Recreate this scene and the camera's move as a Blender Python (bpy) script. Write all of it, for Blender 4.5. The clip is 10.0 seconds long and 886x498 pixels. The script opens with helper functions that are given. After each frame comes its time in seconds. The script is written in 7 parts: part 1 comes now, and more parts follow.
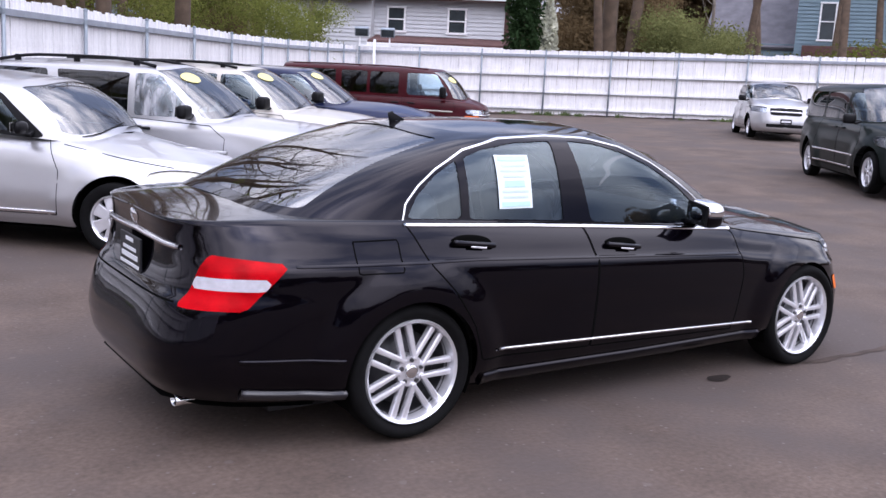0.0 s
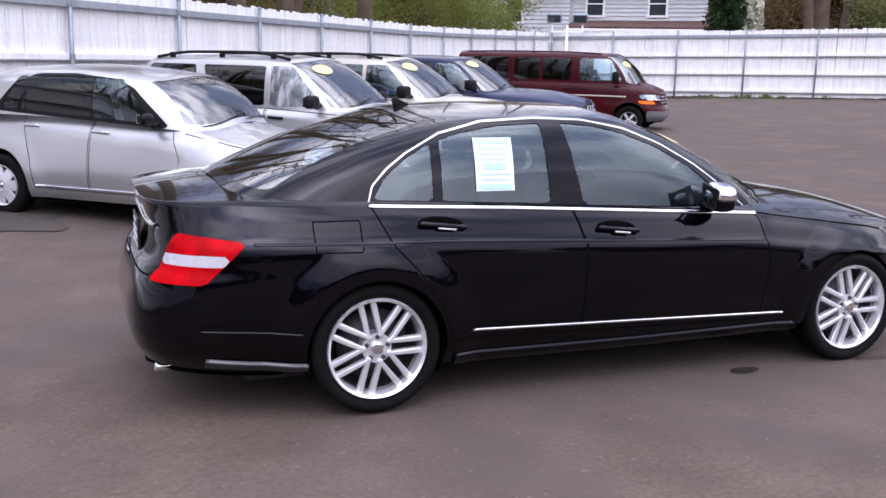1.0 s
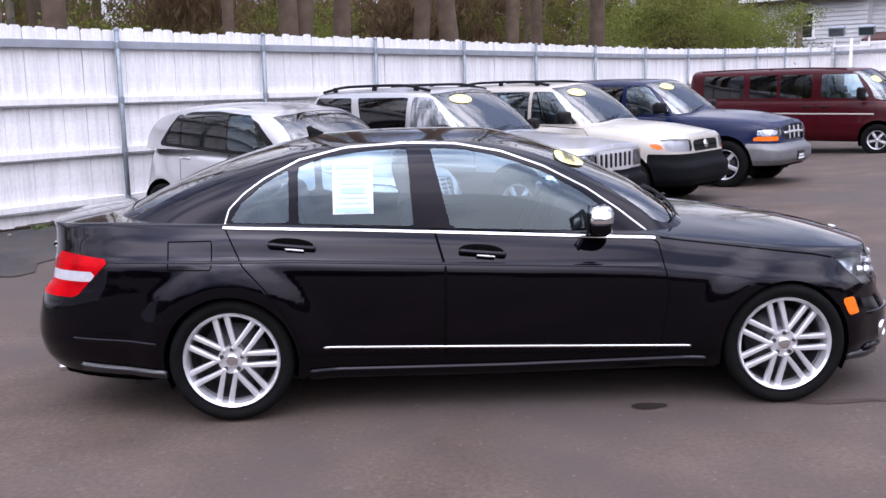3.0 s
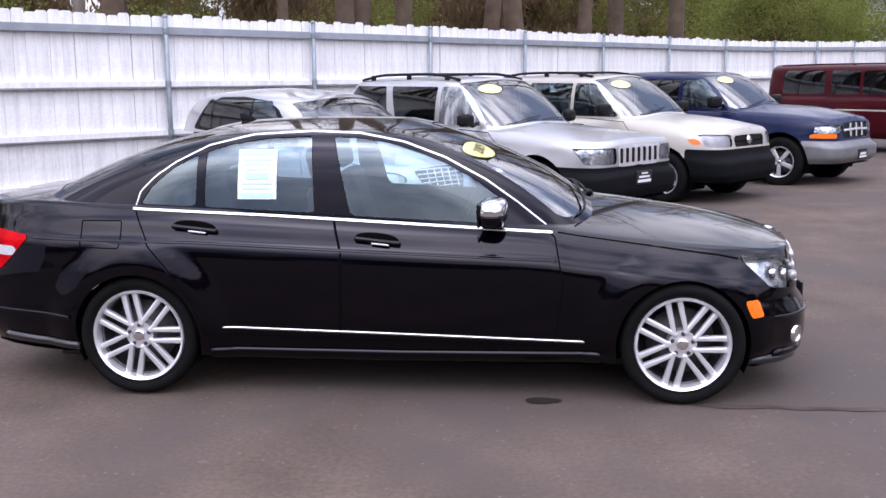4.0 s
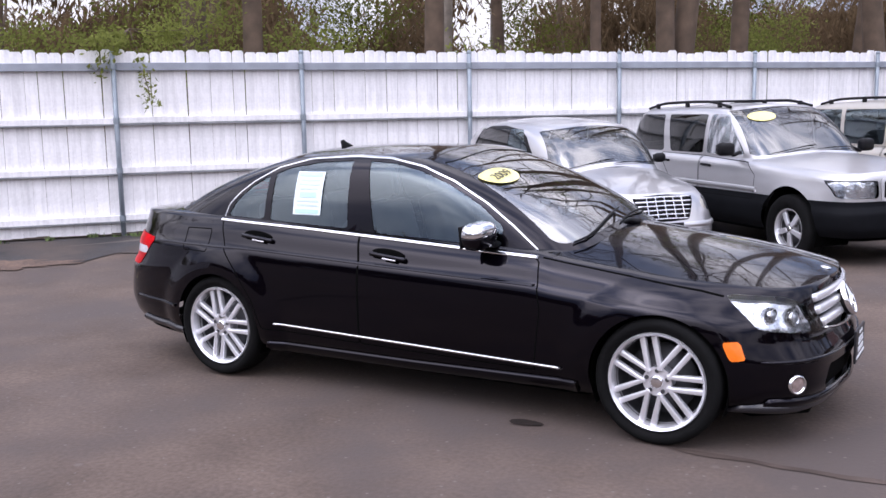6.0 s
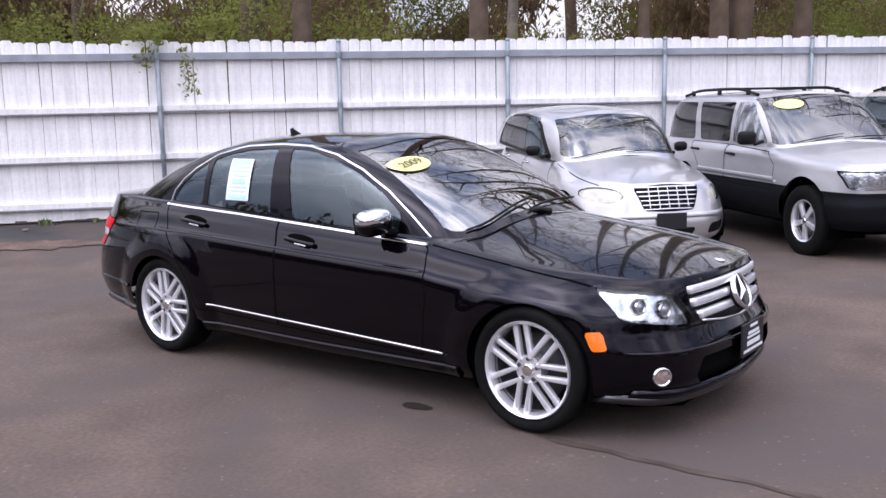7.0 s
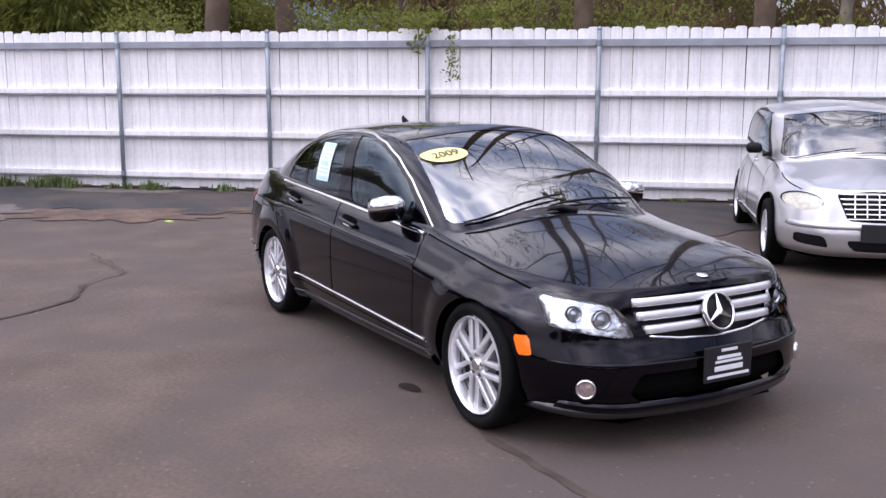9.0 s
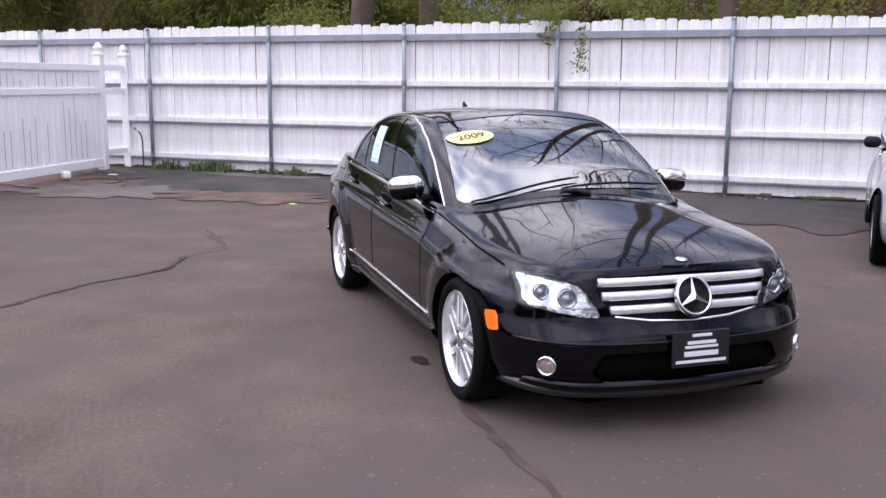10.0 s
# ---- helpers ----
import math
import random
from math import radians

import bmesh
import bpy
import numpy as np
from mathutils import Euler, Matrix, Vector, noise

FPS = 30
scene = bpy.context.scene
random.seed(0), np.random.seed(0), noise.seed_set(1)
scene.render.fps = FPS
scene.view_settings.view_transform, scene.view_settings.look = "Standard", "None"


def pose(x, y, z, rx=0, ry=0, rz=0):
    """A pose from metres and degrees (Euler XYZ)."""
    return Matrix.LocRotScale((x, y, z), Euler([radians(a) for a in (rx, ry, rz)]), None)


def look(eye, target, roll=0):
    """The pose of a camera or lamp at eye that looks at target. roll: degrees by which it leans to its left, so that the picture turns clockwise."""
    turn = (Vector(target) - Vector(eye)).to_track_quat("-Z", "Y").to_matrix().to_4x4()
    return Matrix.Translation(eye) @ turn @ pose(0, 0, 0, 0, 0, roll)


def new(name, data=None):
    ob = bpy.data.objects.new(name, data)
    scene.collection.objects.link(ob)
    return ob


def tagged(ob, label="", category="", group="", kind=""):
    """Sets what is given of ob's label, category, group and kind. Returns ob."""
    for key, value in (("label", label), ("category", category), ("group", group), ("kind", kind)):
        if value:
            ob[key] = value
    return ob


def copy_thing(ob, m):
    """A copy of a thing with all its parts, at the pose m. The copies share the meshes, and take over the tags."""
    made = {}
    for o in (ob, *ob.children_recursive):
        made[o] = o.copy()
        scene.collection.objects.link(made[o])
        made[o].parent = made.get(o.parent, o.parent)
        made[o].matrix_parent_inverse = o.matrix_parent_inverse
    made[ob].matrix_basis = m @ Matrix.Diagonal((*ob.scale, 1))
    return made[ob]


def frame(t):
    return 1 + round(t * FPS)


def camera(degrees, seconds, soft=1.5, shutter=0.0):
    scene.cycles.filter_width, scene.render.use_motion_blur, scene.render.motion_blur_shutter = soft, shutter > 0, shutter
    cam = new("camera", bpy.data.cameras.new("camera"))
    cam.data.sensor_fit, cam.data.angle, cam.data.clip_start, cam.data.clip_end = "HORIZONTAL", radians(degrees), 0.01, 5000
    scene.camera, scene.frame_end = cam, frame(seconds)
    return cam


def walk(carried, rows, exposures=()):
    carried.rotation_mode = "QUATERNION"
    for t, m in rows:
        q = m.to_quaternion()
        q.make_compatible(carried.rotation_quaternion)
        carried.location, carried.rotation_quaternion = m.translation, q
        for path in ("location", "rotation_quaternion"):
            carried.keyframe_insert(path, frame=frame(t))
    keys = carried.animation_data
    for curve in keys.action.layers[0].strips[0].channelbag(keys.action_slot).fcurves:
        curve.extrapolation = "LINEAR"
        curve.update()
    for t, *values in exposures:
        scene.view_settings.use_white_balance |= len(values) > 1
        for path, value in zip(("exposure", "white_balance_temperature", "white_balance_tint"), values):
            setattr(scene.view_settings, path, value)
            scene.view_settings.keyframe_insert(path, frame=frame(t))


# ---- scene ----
cam = camera(49.2, 10.0)
PATH = [
    (0, (-3.625, -4.319, 1.592), (-2.511, -2.695, 1.246), 3.1),
    (0.5, (-3.176, -4.592, 1.59), (-2.187, -2.887, 1.257), 1.8),
    (1, (-2.661, -4.927, 1.622), (-1.947, -3.099, 1.234), 1.4),
    (1.5, (-2.193, -5.075, 1.617), (-1.537, -3.222, 1.247), 1.2),
    (2, (-1.629, -5.301, 1.635), (-1.166, -3.387, 1.286), 0.5),
    (2.5, (-1.021, -5.418, 1.627), (-0.735, -3.468, 1.286), 0.9),
    (2.7, (-0.824, -5.454, 1.628), (-0.614, -3.495, 1.287), -0.3),
    (3.8, (0.365, -5.563, 1.616), (0.199, -3.596, 1.295), 0.1),
    (4, (0.557, -5.552, 1.626), (0.405, -3.589, 1.271), -0.2),
    (4.5, (1.12, -5.576, 1.62), (0.701, -3.648, 1.293), -0.5),
    (5, (1.689, -5.497, 1.632), (1.068, -3.619, 1.336), 1.3),
    (5.5, (2.264, -5.382, 1.611), (1.537, -3.542, 1.319), -0.1),
    (5.7, (2.458, -5.32, 1.61), (1.592, -3.542, 1.31), -0.9),
    (6.8, (3.628, -4.721, 1.586), (2.485, -3.101, 1.319), -0.3),
    (7, (3.782, -4.638, 1.6), (2.582, -3.069, 1.29), -1.1),
    (7.5, (4.192, -4.252, 1.6), (2.813, -2.833, 1.308), -1.1),
    (8, (4.523, -3.989, 1.627), (3.084, -2.633, 1.328), 1.2),
    (8.5, (4.882, -3.632, 1.604), (3.243, -2.521, 1.319), 0.8),
    (9, (5.206, -3.2, 1.636), (3.49, -2.229, 1.3), 0.1),
    (9.5, (5.552, -2.771, 1.61), (3.749, -1.993, 1.23), 0.4),
    (10, (5.76, -2.378, 1.566), (3.887, -1.765, 1.222), 0.3),
]
walk(cam, [(t, look(eye, target, roll)) for t, eye, target, roll in PATH], [(0.0, 0.62, 5880, 20), (4.5, 0.69, 5920, 19), (7.5, 0.57, 6000, 20), (10.0, 0.53, 6030, 21)])

# ---- sky and light: a bright overcast day ----
world = bpy.data.worlds.new("overcast_sky")
scene.world = world
world.use_nodes = True
wn, wl = world.node_tree.nodes, world.node_tree.links
wn.clear()
sky = wn.new("ShaderNodeTexSky")
sky.sky_type = "NISHITA"
sky.sun_disc = False
sky.sun_elevation, sky.sun_rotation = radians(52), radians(200)
sky.air_density, sky.dust_density = 1.0, 4.0
pale = wn.new("ShaderNodeHueSaturation")
pale.inputs["Saturation"].default_value = 0.16
coord = wn.new("ShaderNodeTexCoord")
cloud = wn.new("ShaderNodeTexNoise")
cloud.inputs["Scale"].default_value = 2.6
cloud.inputs["Detail"].default_value = 6.0
ramp = wn.new("ShaderNodeValToRGB")
ramp.color_ramp.elements[0].position, ramp.color_ramp.elements[0].color = 0.40, (0.36, 0.43, 0.58, 1)
ramp.color_ramp.elements[1].position, ramp.color_ramp.elements[1].color = 0.60, (1.62, 1.57, 1.50, 1)
mul = wn.new("ShaderNodeMix")
mul.data_type, mul.blend_type = "RGBA", "MULTIPLY"
mul.inputs["Factor"].default_value = 1.0
bg = wn.new("ShaderNodeBackground")
bg.inputs["Strength"].default_value = 0.15
out = wn.new("ShaderNodeOutputWorld")
wl.new(sky.outputs[0], pale.inputs["Color"])
wl.new(coord.outputs["Generated"], cloud.inputs["Vector"])
wl.new(cloud.outputs["Fac"], ramp.inputs[0])
veil = wn.new("ShaderNodeMix")
veil.data_type = "RGBA"
veil.inputs["Factor"].default_value = 0.75
veil.inputs["B"].default_value = (6.6, 6.6, 6.8, 1)
wl.new(pale.outputs[0], veil.inputs["A"])
wl.new(veil.outputs["Result"], mul.inputs["A"])
wl.new(ramp.outputs[0], mul.inputs["B"])
# an overcast sky is brightest overhead
split = wn.new("ShaderNodeSeparateXYZ")
height = wn.new("ShaderNodeMapRange")
height.inputs["To Min"].default_value, height.inputs["To Max"].default_value = 0.42, 1.9
dome = wn.new("ShaderNodeMix")
dome.data_type, dome.blend_type = "RGBA", "MULTIPLY"
dome.inputs["Factor"].default_value = 1.0
wl.new(coord.outputs["Generated"], split.inputs[0])
wl.new(split.outputs["Z"], height.inputs["Value"])
wl.new(mul.outputs["Result"], dome.inputs["A"])
wl.new(height.outputs[0], dome.inputs["B"])
wl.new(dome.outputs["Result"], bg.inputs["Color"])
wl.new(bg.outputs[0], out.inputs[0])
sun = new("sun", bpy.data.lights.new("sun", "SUN"))
sun.data.energy, sun.data.angle, sun.data.color = 0.75, radians(100), (1.0, 0.97, 0.93)
sun.matrix_world = look((7, -11, 30), (0, 0, 0))


# ---- materials ----
def material(name, colour, rough=0.6, metal=0.0, vary=0.0, scale=5.0, bump=0.0, bump_scale=60.0, coat=0.0, spec=0.5, fine=0.0, piece=0.0, coat_ior=1.5, second=None, second_scale=0.35):
    """A surface with large stains (vary, scale), fine grain (fine) and relief (bump). piece: how far alike pieces differ."""
    m = bpy.data.materials.new(name)
    m.use_nodes = True
    n, l = m.node_tree.nodes, m.node_tree.links
    b = n["Principled BSDF"]
    b.inputs["Base Color"].default_value = (*colour, 1)
    b.inputs["Roughness"].default_value = rough
    b.inputs["Metallic"].default_value = metal
    b.inputs["Coat Weight"].default_value = coat
    b.inputs["Coat Roughness"].default_value = 0.02
    b.inputs["Specular IOR Level"].default_value = spec
    b.inputs["Coat IOR"].default_value = coat_ior
    co = n.new("ShaderNodeTexCoord")
    last = None
    for k, (amount, size, detail) in enumerate(((vary, scale, 5.0), (fine, bump_scale, 3.0))):
        if amount:
            t = n.new("ShaderNodeTexNoise")
            t.inputs["Scale"].default_value, t.inputs["Detail"].default_value = size, detail
            l.new(co.outputs["Object"], t.inputs["Vector"])
            r = n.new("ShaderNodeMapRange")
            r.inputs["From Min"].default_value, r.inputs["From Max"].default_value = 0.3, 0.7
            r.inputs["To Min"].default_value, r.inputs["To Max"].default_value = 1 - amount, 1 + amount
            l.new(t.outputs["Fac"], r.inputs["Value"])
            x = n.new("ShaderNodeMix")
            x.data_type, x.blend_type = "RGBA", "MULTIPLY"
            x.inputs["Factor"].default_value = 1.0
            if last:
                l.new(last, x.inputs["A"])
            else:
                x.inputs["A"].default_value = (*colour, 1)
            l.new(r.outputs[0], x.inputs["B"])
            last = x.outputs["Result"]
    if second:
        t = n.new("ShaderNodeTexNoise")
        t.inputs["Scale"].default_value, t.inputs["Detail"].default_value, t.inputs["Roughness"].default_value = second_scale, 7.0, 0.62
        l.new(co.outputs["Object"], t.inputs["Vector"])
        r = n.new("ShaderNodeMapRange")
        r.inputs["From Min"].default_value, r.inputs["From Max"].default_value = 0.42, 0.62
        l.new(t.outputs["Fac"], r.inputs["Value"])
        x = n.new("ShaderNodeMix")
        x.data_type = "RGBA"
        l.new(r.outputs[0], x.inputs["Factor"])
        if last:
            l.new(last, x.inputs["A"])
        else:
            x.inputs["A"].default_value = (*colour, 1)
        x.inputs["B"].default_value = (*second, 1)
        last = x.outputs["Result"]
    if piece:
        info = n.new("ShaderNodeObjectInfo")
        r = n.new("ShaderNodeMapRange")
        r.inputs["To Min"].default_value, r.inputs["To Max"].default_value = 1 - piece, 1 + piece
        l.new(info.outputs["Random"], r.inputs["Value"])
        x = n.new("ShaderNodeMix")
        x.data_type, x.blend_type = "RGBA", "MULTIPLY"
        x.inputs["Factor"].default_value = 1.0
        if last:
            l.new(last, x.inputs["A"])
        else:
            x.inputs["A"].default_value = (*colour, 1)
        l.new(r.outputs[0], x.inputs["B"])
        last = x.outputs["Result"]
    if last:
        l.new(last, b.inputs["Base Color"])
    if bump:
        t = n.new("ShaderNodeTexNoise")
        t.inputs["Scale"].default_value, t.inputs["Detail"].default_value = bump_scale, 4.0
        l.new(co.outputs["Object"], t.inputs["Vector"])
        p = n.new("ShaderNodeBump")
        p.inputs["Strength"].default_value, p.inputs["Distance"].default_value = bump, 0.01
        l.new(t.outputs["Fac"], p.inputs["Height"])
        l.new(p.outputs[0], b.inputs["Normal"])
    return m


def pane_glass(name, tint, gloss=1.5, sheen=(1, 1, 1)):
    """A thin pane: tinted see-through with a Fresnel reflection."""
    m = bpy.data.materials.new(name)
    m.use_nodes = True
    n, l = m.node_tree.nodes, m.node_tree.links
    n.clear()
    tr = n.new("ShaderNodeBsdfTransparent")
    tr.inputs[0].default_value = (*tint, 1)
    gl = n.new("ShaderNodeBsdfGlossy")
    gl.inputs["Roughness"].default_value = 0.01
    gl.inputs["Color"].default_value = (*sheen, 1)
    fr = n.new("ShaderNodeFresnel")
    fr.inputs[0].default_value = gloss
    mx = n.new("ShaderNodeMixShader")
    o = n.new("ShaderNodeOutputMaterial")
    l.new(fr.outputs[0], mx.inputs[0])
    l.new(tr.outputs[0], mx.inputs[1])
    l.new(gl.outputs[0], mx.inputs[2])
    l.new(mx.outputs[0], o.inputs[0])
    return m


def film_material(name):
    """Crumpled clear plastic: see-through with milky folds."""
    m = bpy.data.materials.new(name)
    m.use_nodes = True
    n, l = m.node_tree.nodes, m.node_tree.links
    b, o = n["Principled BSDF"], n["Material Output"]
    b.inputs["Base Color"].default_value = (0.75, 0.76, 0.80, 1)
    b.inputs["Roughness"].default_value = 0.25
    co, mp, t, r = n.new("ShaderNodeTexCoord"), n.new("ShaderNodeMapping"), n.new("ShaderNodeTexNoise"), n.new("ShaderNodeMapRange")
    mp.inputs["Scale"].default_value, mp.inputs["Rotation"].default_value = (9.0, 9.0, 1.6), (0, 0.5, 0)
    t.inputs["Scale"].default_value, t.inputs["Detail"].default_value = 1.6, 4.0
    r.inputs["From Min"].default_value, r.inputs["From Max"].default_value = 0.42, 0.72
    r.inputs["To Min"].default_value, r.inputs["To Max"].default_value = 0.10, 0.62
    l.new(co.outputs["Object"], mp.inputs[0])
    l.new(mp.outputs[0], t.inputs["Vector"])
    l.new(t.outputs["Fac"], r.inputs["Value"])
    tr, x = n.new("ShaderNodeBsdfTransparent"), n.new("ShaderNodeMixShader")
    l.new(r.outputs[0], x.inputs[0])
    l.new(tr.outputs[0], x.inputs[1])
    l.new(b.outputs[0], x.inputs[2])
    l.new(x.outputs[0], o.inputs[0])
    return m


FILM = film_material("plastic_sheet")
BLACK_PAINT = material("black_paint", (0.0010, 0.0007, 0.0016), 0.4, 0.0, coat=0.9, vary=0.12, scale=3.0, spec=0.09, coat_ior=1.31)
BLACK_PAINT.node_tree.nodes["Principled BSDF"].inputs["Specular Tint"].default_value = (0.72, 0.60, 1.0, 1)
BLACK_PAINT.node_tree.nodes["Principled BSDF"].inputs["Roughness"].default_value = 0.12
# lighter satin copy of the black paint, with the ledges' sky highlight put in
HIGHLIGHT_PAINT = material("highlight_black_paint", (0.016, 0.015, 0.018), 0.35, 0.0, coat=0.55, vary=0.12, scale=3.0, spec=0.3, coat_ior=1.6)
SILVER_PAINT = material("silver_paint", (0.52, 0.515, 0.525), 0.30, 0.75, coat=0.8, vary=0.04, scale=2.0)
PALE_PAINT = material("pale_silver_paint", (0.53, 0.525, 0.535), 0.31, 0.7, coat=0.7, vary=0.05, scale=2.0)
BEIGE_PAINT = material("beige_paint", (0.52, 0.485, 0.43), 0.36, 0.4, coat=0.7, vary=0.05, scale=2.0)
BLUE_PAINT = material("navy_paint", (0.004, 0.009, 0.045), 0.35, 0.0, coat=0.7, vary=0.1, scale=2.0, spec=0.15, coat_ior=1.33)
RED_PAINT = material("maroon_paint", (0.044, 0.002, 0.005), 0.34, 0.0, spec=0.12, coat=0.4, vary=0.12, scale=2.0, coat_ior=1.36)
GREEN_PAINT = material("dark_green_paint", (0.010, 0.015, 0.014), 0.4, 0.0, coat=0.35, vary=0.1, scale=2.0, spec=0.06, coat_ior=1.33)
CHROME = material("chrome", (0.86, 0.86, 0.87), 0.10, 1.0, vary=0.05, scale=8.0)
ALLOY = material("alloy", (0.78, 0.78, 0.81), 0.24, 0.6, vary=0.06, scale=20.0)
DARK_METAL = material("dark_metal", (0.06, 0.06, 0.065), 0.5, 0.6, vary=0.2, scale=12.0)
TYRE = material("tyre_rubber", (0.005, 0.005, 0.0052), 0.85, vary=0.25, scale=14.0, bump=0.2, bump_scale=200.0, spec=0.12)
TRIM = material("black_trim", (0.004, 0.004, 0.005), 0.5, spec=0.2, vary=0.15, scale=20.0)
GREY_PLASTIC = material("grey_plastic", (0.006, 0.0065, 0.008), 0.6, spec=0.06, vary=0.15, scale=6.0, bump=0.15, bump_scale=300.0)
SEAM = material("panel_gap", (0.002, 0.002, 0.002), 0.9, spec=0.05)
INSIDE = material("dark_interior", (0.02, 0.02, 0.022), 0.75, vary=0.2, scale=8.0)
SEAT = material("seat_leather", (0.035, 0.035, 0.038), 0.5, vary=0.2, scale=10.0, bump=0.2, bump_scale=120.0)
GLASS = pane_glass("window_glass", (0.66, 0.80, 0.88), 2.0, (0.80, 0.93, 1.0))
SCREEN = pane_glass("windscreen_glass", (0.62, 0.67, 0.69), 2.9)
PARKED_SCREEN = pane_glass("parked_windscreen_glass", (0.50, 0.55, 0.56), 2.3)
PRIVACY = pane_glass("privacy_glass", (0.08, 0.09, 0.10), 1.6)
LENS = pane_glass("clear_lens", (0.93, 0.95, 0.97), 1.4)
RED_LENS = material("red_lens", (0.40, 0.0012, 0.004), 0.3, spec=0.03, coat=0.10, vary=0.4, scale=9.0, coat_ior=1.35)
WHITE_LENS = material("white_lens", (0.50, 0.49, 0.53), 0.2, coat=0.3, vary=0.1, scale=40.0)
WARM_LENS = material("warm_white_lens", (0.80, 0.74, 0.62), 0.2, coat=0.4, vary=0.2, scale=18.0, bump=0.3, bump_scale=30.0)
AMBER = material("amber_lens", (0.85, 0.17, 0.006), 0.2, coat=0.25, vary=0.1, scale=40.0)
BULB = material("reflector", (0.74, 0.75, 0.78), 0.12, 0.8, vary=0.4, scale=25.0, bump=0.6, bump_scale=20.0)
FOG_BOWL = material("fog_reflector", (0.42, 0.33, 0.31), 0.2, 0.5, vary=0.4, scale=30.0, bump=0.6, bump_scale=40.0)
PROJECTOR = material("projector_glass", (0.42, 0.43, 0.46), 0.10, 0.6, coat=0.6, vary=0.1, scale=60.0)
PLATE = material("plate_black", (0.012, 0.012, 0.015), 0.45, vary=0.1, scale=20.0)
WHITE_INK = material("white_ink", (0.75, 0.76, 0.78), 0.6, vary=0.05, scale=30.0)
YELLOW = material("yellow_sticker", (0.88, 0.78, 0.24), 0.4, vary=0.04, scale=20.0, coat=0.8, coat_ior=1.9)
PAPER = material("paper", (0.72, 0.82, 0.85), 0.7, vary=0.03, scale=10.0)
BLUE_INK = material("pale_blue_ink", (0.48, 0.70, 0.77), 0.7, vary=0.05, scale=20.0)
GREY_INK = material("grey_ink", (0.55, 0.66, 0.71), 0.7, vary=0.05, scale=20.0)
STEEL_GREY = material("grey_bumper", (0.19, 0.19, 0.20), 0.45, 0.4, vary=0.1, scale=8.0)
ASPHALT = material("asphalt", (0.097, 0.071, 0.057), 0.88, vary=0.26, scale=1.6, bump=0.4, bump_scale=38.0, fine=0.20, spec=0.3, second=(0.078, 0.062, 0.056), second_scale=0.6)


def speckled(m, scale, share, colour):
    """Pale bits of stone that show here and there in a worn surface."""
    n, l = m.node_tree.nodes, m.node_tree.links
    b = n["Principled BSDF"]
    src = b.inputs["Base Color"].links[0].from_socket
    co, v, r, x = n.new("ShaderNodeTexCoord"), n.new("ShaderNodeTexVoronoi"), n.new("ShaderNodeMapRange"), n.new("ShaderNodeMix")
    v.inputs["Scale"].default_value = scale
    pick, low, both = n.new("ShaderNodeSeparateColor"), n.new("ShaderNodeMath"), n.new("ShaderNodeMath")
    low.operation, both.operation = "LESS_THAN", "MULTIPLY"
    low.inputs[1].default_value = share
    r.inputs["From Min"].default_value, r.inputs["From Max"].default_value = 0.42, 0.22
    l.new(co.outputs["Object"], v.inputs["Vector"])
    l.new(v.outputs["Color"], pick.inputs[0])
    l.new(pick.outputs[0], low.inputs[0])
    l.new(v.outputs["Distance"], r.inputs["Value"])
    l.new(low.outputs[0], both.inputs[0])
    l.new(r.outputs[0], both.inputs[1])
    x.data_type = "RGBA"
    x.inputs["B"].default_value = (*colour, 1)
    l.new(both.outputs[0], x.inputs["Factor"])
    l.new(src, x.inputs["A"])
    l.new(x.outputs["Result"], b.inputs["Base Color"])


speckled(ASPHALT, 42.0, 0.03, (0.135, 0.112, 0.10))
speckled(ASPHALT, 17.0, 0.012, (0.118, 0.094, 0.082))
DARK_TAR = material("tar_seam", (0.022, 0.017, 0.015), 0.9, spec=0.15, vary=0.3, scale=6.0, bump=0.3)
CRACK_TAR = material("crack_tar", (0.068, 0.051, 0.043), 0.9, vary=0.3, scale=5.0, bump=0.3, spec=0.15)
WHITE_BOARD = material("white_painted_board", (0.84, 0.825, 0.83), 0.7, vary=0.07, scale=3.0, bump=0.25, bump_scale=30.0, fine=0.05, piece=0.05)


